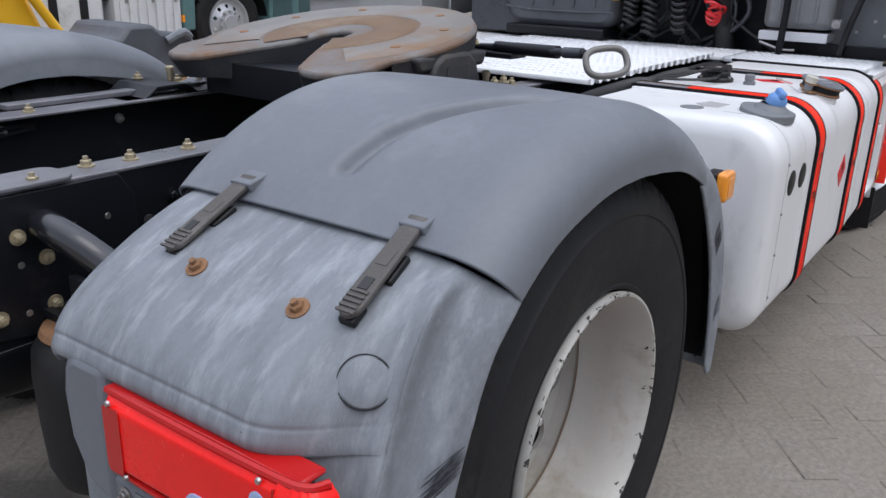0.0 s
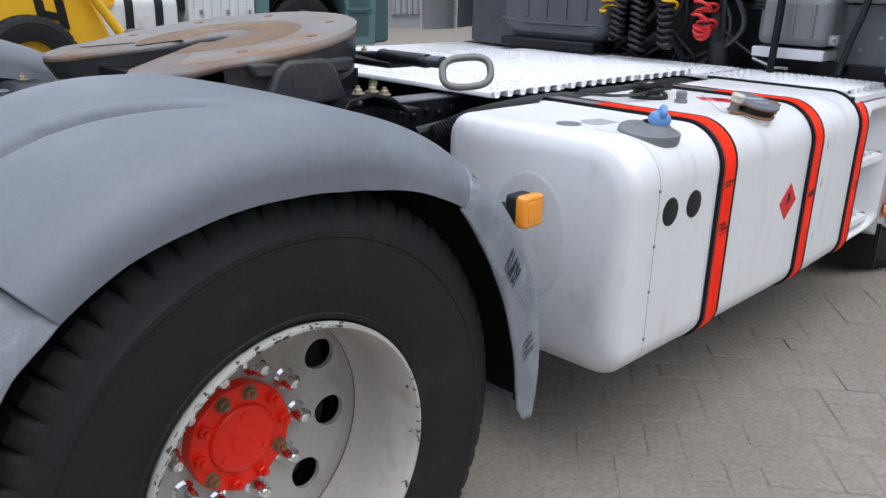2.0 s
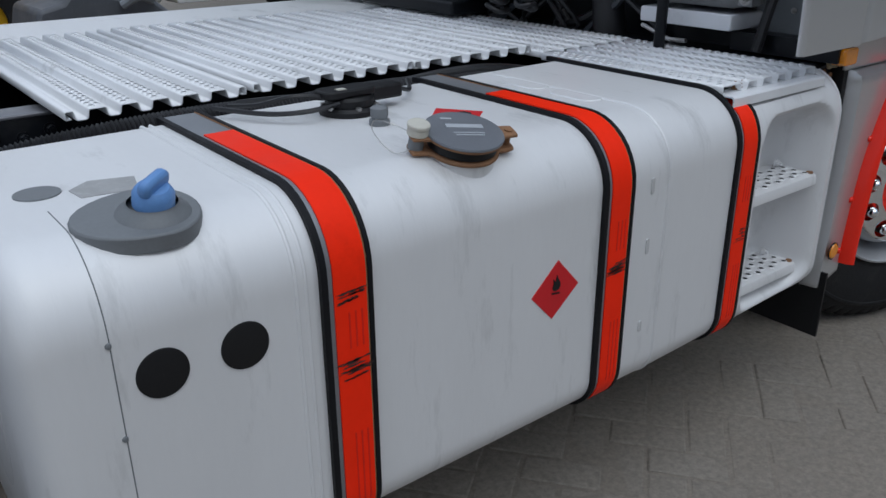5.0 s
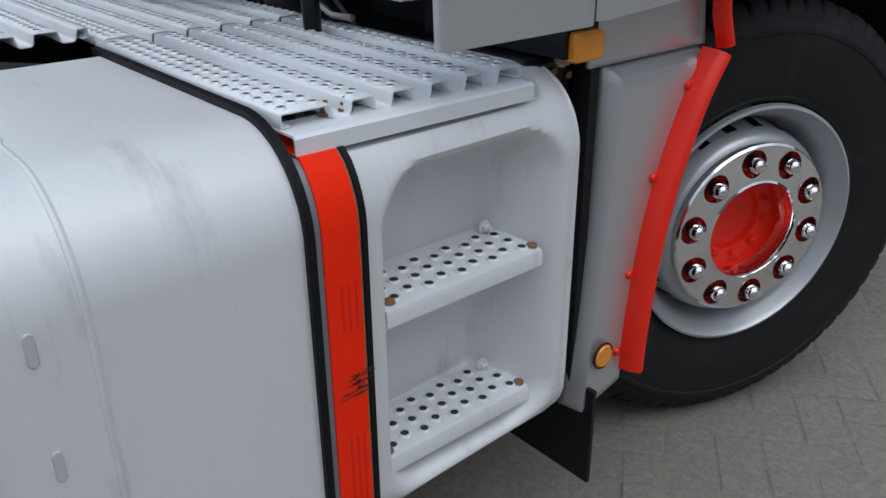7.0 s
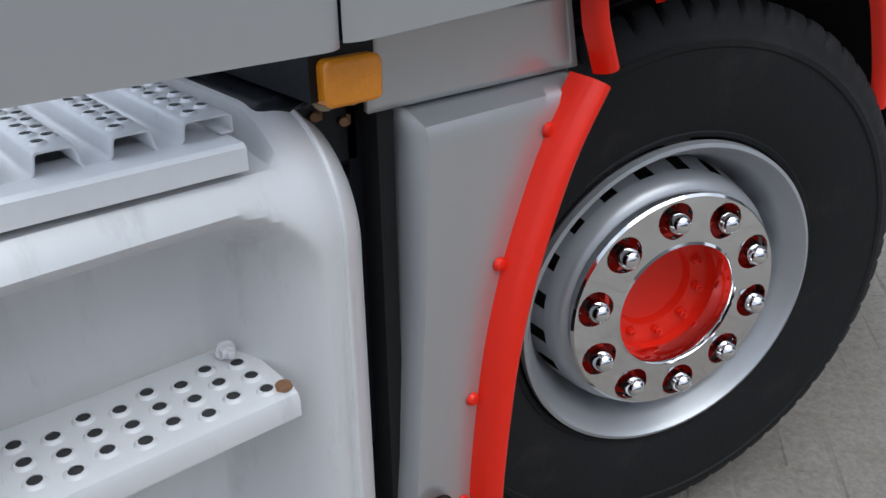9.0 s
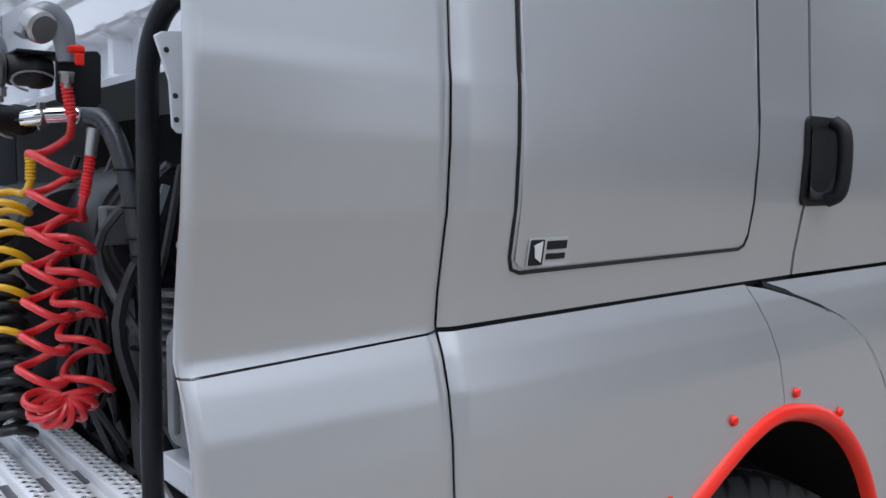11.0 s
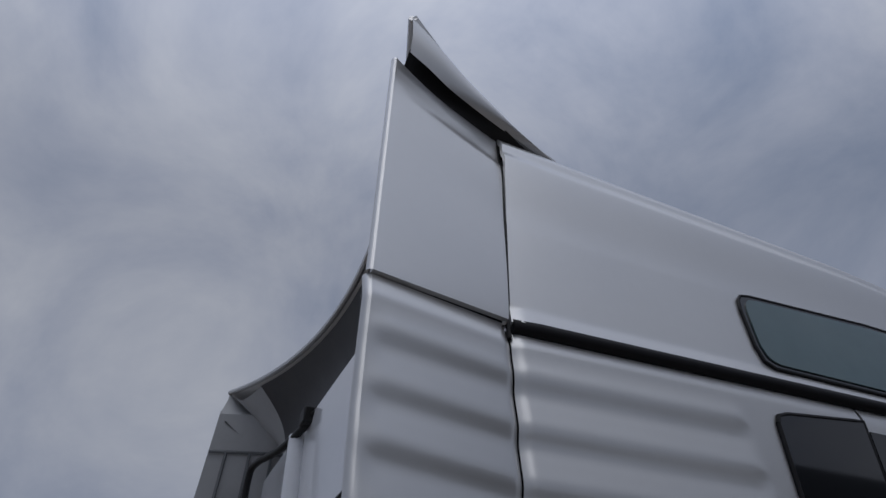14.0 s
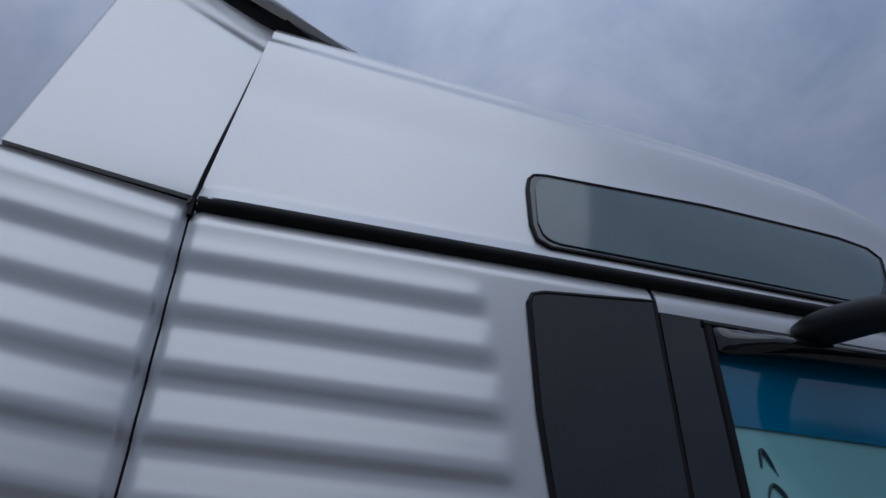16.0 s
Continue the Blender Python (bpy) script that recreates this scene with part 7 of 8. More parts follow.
rear_vent(1.41, 2.19)
rear_vent(0.72, 2.215)
part("cab_rear_lower", box_bm(3.20, 3.23, 0.12, 2 * MID - 0.12, 1.02, 1.70), M_BLACK, truck)
part("upright_box", outline_bm(rounded(1.82, 2.20, 1.0, 2.46, 0.02, 3), (2.74, 2.86), "x"), M_GREYHOSE, truck, "dark grey upright air intake box", bevel=0.012)


# spoiler over the roof's rear edge
SIDE_TOP = [(2.692, 0.160, 3.467), (2.757, 0.170, 3.416), (2.838, 0.185, 3.352), (2.918, 0.200, 3.304), (3.00, 0.230, 3.278), (3.10, 0.270, 3.262)]
SIDE_LOW = [(2.690, 0.160, 3.352), (2.740, 0.170, 3.330), (2.800, 0.185, 3.302), (2.910, 0.210, 3.270), (3.030, 0.250, 3.262), (3.100, 0.270, 3.250)]


def lip_edge(y):
    s = abs(y - MID) / 1.065
    return Vector((2.875 - 0.183 * s ** 2, y, 3.375 + 0.092 * s ** 2))


def spoiler_f(u, v):
    s = abs(2 * u - 1)
    a = lip_edge(0.160 + (2 * MID - 0.320) * u)
    b = Vector((3.10, 0.270 + (2 * MID - 0.540) * u, 3.262))
    p = a.lerp(b, v)
    p.z -= (0.010 + 0.040 * s ** 3) * math.sin(math.pi * v)
    return p


spoiler = part("roof_spoiler", grid_bm(48, 24, spoiler_f), M_SILVER, truck, "silver roof spoiler with a swept rear lip")
sp = spoiler.modifiers.new("wall", "SOLIDIFY")
sp.thickness, sp.offset = 0.012, -1
crisp(spoiler)
part("lip_roll", tube_bm([lip_edge(0.162 + (2 * MID - 0.324) * k / 40) for k in range(41)], 0.010, 8), M_SILVER, spoiler)


def under_f(u, v):
    y = 0.32 + 1.74 * u
    a = lip_edge(y) + Vector((0.016, 0, -0.016))
    p = a.lerp(Vector((2.89, y, 3.07)), v)
    p.x += 0.06 * math.sin(math.pi * v)
    return p


part("spoiler_underside", grid_bm(30, 12, under_f), mat("dark_spoiler_plastic", (0.045, 0.046, 0.052), 0.5, 0.0, 0.15, 8), spoiler, "dark spoiler underside")
side_up, side_low = smooth_path(SIDE_TOP, 5), smooth_path(SIDE_LOW, 5)


def on_side(path, u, far=False):
    p = path[int(round(u * (len(path) - 1)))].copy()
    if far:
        p.y = 2 * MID - p.y
    return p


def gap_foot(u, far):
    """Just inside the top edge of the corner fairing and the roof side."""
    x = 2.685 + 0.40 * u
    k = min(1.0, (x - 2.669) / 0.262)
    top = 3.258 + 0.106 * (1 - k) ** 2.1
    y = upper_face(k, top) + 0.014 if x < 2.931 else 0.262 + 0.25 * (x - 2.931)
    return Vector((x, 2 * MID - y if far else y, top - 0.035))


for far in (False, True):
    inward = Vector((0, -1 if far else 1, 0))
    steps = len(side_up) - 1
    part("spoiler_side", grid_bm(steps, 6, lambda u, v: on_side(side_up, u, far).lerp(on_side(side_low, u, far), v) - inward * 0.008 * math.sin(math.pi * v)), M_SILVER, spoiler)
    # black sheet inside the gap under the spoiler stands in for its shade
    part("gap_filler", grid_bm(steps, 4, lambda u, v: (on_side(side_up, u, far) + Vector((0.014, 0, -0.03)) + inward * 0.014).lerp(gap_foot(u, far), v)), M_BLACK, spoiler)

# inside of the far fairing: stiffening ribs, bracket tube with work lamp
M_INNER = mat("pale_grey_fairing_inner", (0.40, 0.41, 0.42), 0.6, 0.0, 0.08, 4, dirt=(0.3, 0.3, 0.3), dirt_amount=0.35, dirt_scale=3)


def liner_point(u, z):
    """Inner face of the far corner fairing, above and below the roof gutter."""
    if z > 2.69:
        t = (z - 2.692) / 0.691
        rear = 0.033 + 0.158 * t
        front = 0.086 + 0.155 * ((z - 2.692) / 0.566) ** 1.15
        x0 = 2.596 + 0.069 * t
        return Vector((x0 + (2.945 - x0) * u, 2 * MID - (rear + (front - rear) * min(1.0, u * 1.2)) - 0.022, z))
    x0 = rear_edge(z) - 0.012
    return Vector((x0 + (2.86 - x0) * u, 2 * MID - cab_y(min(2.85, x0 + 0.03 + 0.25 * u), min(z, 2.12)) - 0.026 + 0.035 * smoothstep(2.12, 2.69, z), z))


part("fairing_inner", grid_bm(16, 30, lambda u, v: liner_point(u, 2.70 + 0.65 * v)), M_INNER, truck, "pale grey inner face of the corner fairing")
part("fairing_inner", grid_bm(16, 8, lambda u, v: liner_point(u, 3.35).lerp(on_side(side_up, 0.9 * u, True) + Vector((0.004, -0.016, -0.014)), v)), M_INNER, truck)
part("fairing_inner", grid_bm(14, 16, lambda u, v: under_f(1.0, v).lerp(on_side(side_up, 0.9 * v, True) + Vector((0.004, -0.016, -0.014)), u) - Vector((0, 0, 0.04 * math.sin(math.pi * u)))), M_INNER, truck)
part("fairing_inner", grid_bm(12, 40, lambda u, v: liner_point(u, 1.40 + 1.29 * v)), M_INNER, truck)
for u in (0.22, 0.52, 0.80):
    part("fairing_rib", tube_bm([liner_point(u, 2.66 + 0.54 * k / 14) + Vector((0, -0.006, 0)) for k in range(15)], 0.007, 4), M_GREYPLASTIC, truck)
for u in (0.35, 0.70):
    part("fairing_rib", tube_bm([liner_point(u, 1.42 + 1.20 * k / 20) + Vector((0, -0.006, 0)) for k in range(21)], 0.006, 4), M_GREYPLASTIC, truck)
for z in (3.20, 2.97, 2.71, 2.45, 2.10):
    part("fairing_rib", tube_bm([liner_point(k / 10, z) + Vector((0, -0.006, 0)) for k in range(11)], 0.007, 4), M_GREYPLASTIC, truck)
for z in (2.985, 2.70):
    p = liner_point(0.42, z)
    part("fairing_bracket", box_bm(p.x - 0.06, p.x + 0.06, p.y - 0.085, p.y - 0.005, z - 0.014, z + 0.014), M_BLACK, truck, bevel=0.008)
tube = part("bracket_tube", tube_bm(smooth_path([(2.90, 1.42, 3.12), (2.86, 1.54, 3.06), (2.82, 1.70, 3.03), (2.785, 1.93, 3.055), (2.775, 2.0, 3.02), (2.775, 2.02, 2.85), (2.775, 2.0, 2.62)], 6), 0.013, 10), M_BLACK, truck, "black tubular bracket with a small work lamp")
part("tube_clip", box_bm(2.84, 2.88, 1.49, 1.55, 3.055, 3.11), M_BLACK, tube, bevel=0.006)
part("work_lamp", outline_bm(rounded(1.95, 2.08, 2.60, 2.70, 0.02, 4), (2.70, 2.77), "x"), M_BLACK, tube, "small black work lamp", bevel=0.012)
part("lamp_lens", outline_bm(rounded(1.96, 2.07, 2.61, 2.69, 0.015, 4), (2.696, 2.702), "x"), M_GLASS_DARK, tube)
part("lamp_foot", box_bm(2.70, 2.80, 1.88, 2.18, 2.555, 2.585), M_BLACK, tube, bevel=0.006)
part("lamp_cable", tube_bm(smooth_path([(2.76, 1.96, 2.64), (2.76, 1.88, 2.66), (2.79, 1.83, 2.60), (2.80, 1.90, 2.56)], 6), 0.010, 6), M_BLACK, tube)
part("lamp_cable", tube_bm(smooth_path([(2.76, 1.93, 2.60), (2.75, 1.86, 2.55), (2.78, 1.80, 2.56), (2.82, 1.76, 2.60)], 6), 0.009, 6), M_BLACK, tube)
part("near_pole", tube_bm([(2.654, 0.20, 2.36), (2.662, 0.20, 2.62), (2.690, 0.215, 3.0)], 0.011, 10), M_BLACK, truck, "black support pole inside the fairing")
part("pole_clip", lathe_bm([(0.0001, -0.03), (0.03, -0.03), (0.03, 0.03), (0.0001, 0.03)], 14), M_BLACK, truck).matrix_basis = Matrix.Translation((2.672, 0.205, 2.76))


M_SILENCER = mat("dusty_dark_plastic_tank", (0.075, 0.08, 0.092), 0.5, 0, 0.2, 4, dirt=(0.13, 0.135, 0.145), dirt_amount=0.5, dirt_scale=3)


# couplings and coiled hoses
def coil(name, lead, axis, r, turns, wire, material, label, phase=0.0):
    """A hanging coiled hose: a straight lead, then open turns about an axis."""
    pts = [Vector(p) for p in lead]
    line = smooth_path(axis, 20)
    n = int(turns * 20)
    for k in range(n + 1):
        t = k / n
        c = line[min(len(line) - 1, int(t * (len(line) - 1)))]
        c = c.lerp(line[min(len(line) - 1, int(t * (len(line) - 1)) + 1)], (t * (len(line) - 1)) % 1.0)
        rr = r * (0.72 + 0.28 * smoothstep(0, 0.08, t))
        ang = phase + 2 * math.pi * turns * t
        pts.append(c + Vector((rr * math.cos(ang), rr * math.sin(ang), 0.006 * math.sin(2 * ang + turns))))
    return part(name, tube_bm(smooth_path(pts[:3], 4) + pts[3:], wire, 10), material, truck, label)


hose = coil("red_coil_hose", [(2.691, 0.74, 1.650), (2.697, 0.742, 1.620), (2.700, 0.752, 1.606)], [(2.686, 0.80, 1.592), (2.679, 0.80, 1.441), (2.668, 0.80, 1.302), (2.653, 0.80, 1.172)], 0.0365, 7.25, 0.0066, M_COILRED, "red coiled air hose", -0.7)
part("strain_relief", bellows([(2.690, 0.74, 1.668), (2.693, 0.74, 1.645), (2.697, 0.742, 1.618)], 0.0075, 0.0058, 0.0028, 10), M_COILRED, hose, "ribbed red strain relief")
hose = coil("red_coil_hose", [(2.722, 0.74, 1.530), (2.716, 0.742, 1.50), (2.712, 0.752, 1.476)], [(2.701, 0.80, 1.462), (2.709, 0.80, 1.365), (2.720, 0.80, 1.268), (2.730, 0.80, 1.150)], 0.0365, 5.25, 0.0066, M_COILRED, "red coiled air hose", -0.7)
part("strain_relief", bellows([(2.724, 0.74, 1.556), (2.719, 0.74, 1.525), (2.713, 0.742, 1.490)], 0.0072, 0.0058, 0.0028, 10), M_COILRED, hose, "ribbed red strain relief")
part("hose_ferrule", tube_bm([(2.731, 0.742, 1.598), (2.728, 0.741, 1.580), (2.724, 0.74, 1.554)], lambda t: 0.011 - 0.002 * t, 12), M_STEEL, hose, "grey metal hose ferrule")
for k in range(7):
    a = radians(180 * k / 6 + 180)
    dx, dz = math.cos(a), 0.75 * math.sin(a)
    part("hose_loop", tube_bm([(2.686 + (0.030 + 0.028 * math.cos(t)) * dx + 0.010 * math.sin(t) * dz, 0.80 + 0.022 * math.sin(t), 1.155 + (0.034 + 0.032 * math.cos(t)) * dz - 0.010 * math.sin(t) * dx) for t in [2 * math.pi * j / 24 for j in range(24)]], 0.0066, 8, closed=True), M_COILRED, truck)
hose = coil("yellow_coil_hose", [(2.673, 0.90, 1.53), (2.672, 0.90, 1.515), (2.668, 0.905, 1.50)], [(2.638, 0.93, 1.498), (2.638, 0.94, 1.40), (2.640, 0.95, 1.22)], 0.038, 5.2, 0.0064, M_COILYEL, "yellow coiled air hose", -0.3)
part("strain_relief", bellows([(2.672, 0.90, 1.562), (2.673, 0.90, 1.54), (2.672, 0.90, 1.516)], 0.0072, 0.0058, 0.0026, 10), M_COILYEL, hose, "ribbed yellow strain relief")
coil("yellow_coil_hose", [(2.62, 1.20, 1.62), (2.62, 1.20, 1.57), (2.625, 1.205, 1.53)], [(2.63, 1.21, 1.52), (2.65, 1.24, 1.36), (2.66, 1.26, 1.20)], 0.044, 6.5, 0.0064, M_COILYEL, "yellow coiled air hose", 0.2)
coil("black_coil_lead", [(2.64, 1.10, 1.55), (2.64, 1.10, 1.50), (2.64, 1.10, 1.47)], [(2.64, 1.10, 1.46), (2.66, 1.10, 1.04)], 0.034, 15, 0.0085, M_HOSE, "black coiled electric lead")
coil("black_coil_lead", [(2.62, 1.00, 1.46), (2.62, 1.00, 1.42), (2.63, 1.00, 1.38)], [(2.64, 0.99, 1.35), (2.640, 0.96, 1.22), (2.645, 0.95, 1.06)], 0.030, 11, 0.0085, M_HOSE, "black coiled electric lead", 1.0)
coil("black_coil_lead", [(2.60, 1.16, 1.55), (2.60, 1.16, 1.52), (2.60, 1.16, 1.50)], [(2.60, 1.16, 1.48), (2.64, 1.20, 1.08)], 0.030, 15, 0.008, M_HOSE, "black coiled electric lead", 2.0)
coupling_plate = part("coupling_plate", outline_bm([(2.678, 1.640), (2.690, 1.632), (2.740, 1.634), (2.747, 1.641), (2.749, 1.718), (2.743, 1.724), (2.680, 1.716)], (0.752, 0.758)), M_BLACK, truck, "black coupling bracket plate with bolts", bevel=0.002)
for x, z in ((2.718, 1.702), (2.700, 1.652), (2.718, 1.650), (2.736, 1.652), (2.740, 1.708)):
    part("plate_bolt", turn(hexbolt_bm(0.0045, 0.004, 0.0065), Matrix.Translation((x, 0.752, z)) @ Matrix.Rotation(radians(180), 4, "Z")), M_STEEL, coupling_plate)


def coupling(x, y, z, ear_material):
    """A palm coupling: a bent cast neck, a round pad with its lid, an ear and a threaded stem."""
    neck = [(x + 0.004, y, z - 0.062), (x + 0.002, y, z - 0.03), (x - 0.004, y, z - 0.004), (x - 0.022, y - 0.002, z + 0.010), (x - 0.046, y - 0.004, z - 0.002), (x - 0.062, y - 0.006, z - 0.030)]
    c = part("palm_coupling", tube_bm(smooth_path(neck, 6), lambda t: 0.010 + 0.008 * math.sin(math.pi * min(1.0, 0.1 + t)), 14), M_STRAP, truck, "grey cast metal air coupling")
    part("coupling_disc", turn(lathe_bm([(0.0001, -0.016), (0.020, -0.016), (0.025, -0.012), (0.027, 0.0), (0.025, 0.012), (0.0001, 0.014)], 28), Matrix.Translation((x - 0.036, y - 0.006, z - 0.012)) @ Matrix.Rotation(radians(20), 4, "Z") @ Matrix.Rotation(radians(25), 4, "X")), M_STEEL, c)
    part("coupling_ear", box_bm(x + 0.000, x + 0.030, y - 0.016, y + 0.004, z - 0.050, z - 0.036), ear_material, c, bevel=0.005)
    part("coupling_nut", turn(hexbolt_bm(0.011, 0.014, 0.012), Matrix.Translation((x + 0.004, y, z - 0.078)) @ Matrix.Rotation(radians(90), 4, "X")), M_STEEL, c)
    part("ear_tag", box_bm(x + 0.012, x + 0.026, y - 0.020, y - 0.014, z - 0.068, z - 0.050), ear_material, c, bevel=0.002)
    return c


coupling(2.686, 0.735, 1.762, M_RED)
coupling(2.632, 0.93, 1.752, M_BLACK)
coupling(2.64, 1.10, 1.70, M_COILYEL)
for x, y, z, a in ((2.654, 0.80, 1.688, -90), (2.66, 0.94, 1.62, -70)):
    place = Matrix.Translation((x, y, z)) @ Matrix.Rotation(radians(a), 4, "Z")
    sk = part("socket", turn(lathe_bm([(0.0001, -0.040), (0.021, -0.036), (0.024, -0.030), (0.024, -0.004), (0.027, 0.0), (0.027, 0.014), (0.022, 0.030), (0.0001, 0.036)], 24), place), M_BLACK, truck, "black trailer socket")
    part("socket_lid", turn(lathe_bm([(0.0001, -0.047), (0.027, -0.046), (0.029, -0.040), (0.0001, -0.038)], 20), place), M_BLACK, sk)
    part("lid_spring", tube_bm([(x + 0.034 * math.cos(t), y - 0.026, z - 0.018 + 0.016 * math.sin(t)) for t in [0.4 * j for j in range(12)]], 0.0022, 5), M_STEEL, sk)
part("socket_plate", box_bm(2.628, 2.704, 0.77, 0.85, 1.714, 1.719), M_BLACK, truck, "black mounting plate over the sockets", bevel=0.002)
pipe = part("chrome_pipe", tube_bm([(2.575, 1.16, 1.600), (2.625, 0.95, 1.612), (2.700, 0.91, 1.626), (2.768, 0.89, 1.632)], 0.0150, 16), M_CHROME, truck, "chrome cross pipe under the couplings")
for q in ((2.640, 0.942, 1.615), (2.695, 0.913, 1.625), (2.752, 0.895, 1.631)):
    part("pipe_clamp", turn(lathe_bm([(0.0152, -0.007), (0.0175, -0.006), (0.0175, 0.006), (0.0152, 0.007)], 20), Matrix.Translation(q) @ Matrix.Rotation(radians(-78), 4, "Z")), M_STEEL, pipe)
    part("clamp_screw", box_bm(q[0] - 0.006, q[0] + 0.006, q[1] - 0.012, q[1] + 0.006, q[2] + 0.015, q[2] + 0.026), M_STEEL, pipe, bevel=0.002)
duct = part("air_hose", tube_bm(smooth_path([(2.764, 0.89, 1.632), (2.786, 0.86, 1.618), (2.800, 0.83, 1.570), (2.812, 0.81, 1.486), (2.826, 0.80, 1.36), (2.845, 0.79, 1.20), (2.86, 0.78, 1.05)], 8), 0.0175, 14), M_GREYHOSE, truck, "dark glossy air hose")
for x, y, z in ((2.806, 0.82, 1.535), (2.813, 0.81, 1.470), (2.819, 0.805, 1.415), (2.824, 0.80, 1.385)):
    part("hose_clip", tube_bm([(x + 0.0190 * math.cos(2 * math.pi * k / 16), y + 0.0190 * math.sin(2 * math.pi * k / 16), z) for k in range(16)], 0.0028, 5, closed=True), M_BLACK, duct)
    part("clip_tail", box_bm(x + 0.004, x + 0.014, y - 0.025, y - 0.018, z - 0.003, z + 0.003), M_BLACK, duct)
part("intake_pipe", tube_bm(smooth_path([(2.86, 0.30, 1.775), (2.80, 0.38, 1.775), (2.75, 0.445, 1.76), (2.725, 0.475, 1.69), (2.72, 0.48, 1.55), (2.72, 0.485, 1.3), (2.72, 0.49, 1.1), (2.73, 0.50, 0.95)], 8), 0.0155, 16), M_FRAME, truck, "tall black intake pipe bending to the cab wall")
filter_housing = part("air_filter", turn(lathe_bm([(0.0001, -0.06), (0.060, -0.058), (0.064, -0.050), (0.108, -0.046), (0.112, -0.038), (0.118, -0.036), (0.122, -0.026), (0.130, -0.024), (0.135, -0.010), (0.135, 0.20), (0.0001, 0.20)], 56), Matrix.Translation((2.905, 0.92, 1.415))), M_HOSE, truck, "black round air filter housing with ridges")
part("filter_valve", turn(lathe_bm([(0.0001, -0.02), (0.009, -0.018), (0.010, 0.0), (0.0001, 0.004)], 14), Matrix.Translation((2.815, 0.60, 1.415))), M_STEEL, filter_housing)
part("filter_barrel", turn(lathe_bm([(0.0001, -0.2), (0.11, -0.2), (0.12, -0.19), (0.12, 0.2), (0.0001, 0.2)], 40), Matrix.Translation((2.80, 1.28, 1.39))), M_HOSE, truck, "dusty dark grey barrel behind the cab")
part("bellows_hose", bellows([(2.815, 0.60, 1.345), (2.812, 0.60, 1.30), (2.81, 0.60, 1.24)], 0.036, 0.016, 0.008, 20), M_HOSE, truck, "black rubber bellows hose")
part("lower_pipe", tube_bm(smooth_path([(2.85, 0.80, 1.22), (2.85, 0.80, 1.12), (2.85, 0.79, 1.02), (2.87, 0.78, 0.93)], 6), 0.050, 16), M_HOSE, truck, "wide black rubber pipe")
M_CANISTER = mat("dirty_grey_canister", (0.20, 0.205, 0.21), 0.45, 0.2, 0.2, 6, dirt=(0.32, 0.32, 0.31), dirt_amount=0.5, dirt_scale=4, stretch=(1, 1, 0.3))
canister = part("filter_canister", outline_bm(rounded(0.30, 0.60, 1.105, 1.300, 0.03, 5), (2.775, 3.0), "x"), M_CANISTER, truck, "dirty grey filter canister on a white bracket", bevel=0.03)
for y in (0.37, 0.45, 0.53):
    part("canister_rib", box_bm(2.766, 2.776, y - 0.006, y + 0.006, 1.14, 1.27), M_CANISTER, canister, bevel=0.003)
part("white_bracket", outline_bm(rounded(0.31, 0.61, 1.050, 1.092, 0.006, 3), (2.775, 2.96), "x"), M_WHITE, canister, bevel=0.004)
part("canister_bolt", turn(hexbolt_bm(0.012, 0.010, 0.018), Matrix.Translation((2.79, 0.285, 1.135)) @ Matrix.Rotation(radians(-90), 4, "Z")), M_STEEL, canister)
part("canister_ear", box_bm(2.79, 2.83, 0.265, 0.305, 1.115, 1.155), M_CANISTER, canister)
part("bracket_rod", tube_bm([(2.775, 0.60, 1.04), (2.77, 0.50, 1.01), (2.77, 0.44, 1.012)], 0.006, 6), M_STEEL, canister)
part("inner_panel", outline_bm([(0.06, 1.04), (0.34, 1.04), (0.30, 1.27), (0.06, 1.28)], (2.92, 2.93), "x"), M_GREYPLASTIC, truck, "dark grey inner splash panel")
part("inner_panel", box_bm(2.86, 2.92, 0.06, 0.30, 1.28, 1.32), M_GREYPLASTIC, truck, bevel=0.01)
part("inner_panel", box_bm(2.86, 2.93, 0.05, 0.36, 0.99, 1.04), M_FRAME, truck)
for y, z in ((0.10, 1.09), (0.15, 1.15), (0.22, 1.10)):
    part("panel_bolt", turn(hexbolt_bm(0.006, 0.004, 0.008), Matrix.Translation((2.92, y, z)) @ Matrix.Rotation(radians(-90), 4, "Z")), M_STEEL, truck)
part("black_conduit", tube_bm(smooth_path([(2.86, 0.19, 1.55), (2.85, 0.20, 1.3), (2.84, 0.24, 1.12), (2.83, 0.26, 1.0)], 6), 0.014, 8), M_HOSE, truck)
stay = part("white_side_plate", outline_bm([(2.722, 1.708), (2.732, 1.714), (2.800, 1.722), (2.800, 1.580), (2.752, 1.580), (2.744, 1.588), (2.741, 1.650)], (0.452, 0.458)), M_WHITE, truck, "white stay plate under the rear wall", bevel=0.002)
for x, z in ((2.738, 1.690), (2.749, 1.630), (2.750, 1.598)):
    part("plate_hole", turn(lathe_bm([(0.0001, 0), (0.004, 0)], 10), Matrix.Translation((x, 0.4512, z))), M_HOLE, stay)
# silencer with ribs, dark clutter and beams
sil = part("expansion_tank", outline_bm([(p[0], p[1]) for p in rounded(1.30, 1.96, 1.045, 1.50, (0.10, 0.10, 0.10, 0.14), 6)], (2.70, 2.90), "x"), M_SILENCER, truck, "dusty dark grey plastic tank behind the cab", bevel=0.035)
part("tank_ridge", tube_bm([(2.705, 1.31, 1.13), (2.695, 1.5, 1.125), (2.695, 1.8, 1.125), (2.705, 1.95, 1.14)], 0.006, 6), M_SILENCER, sil)
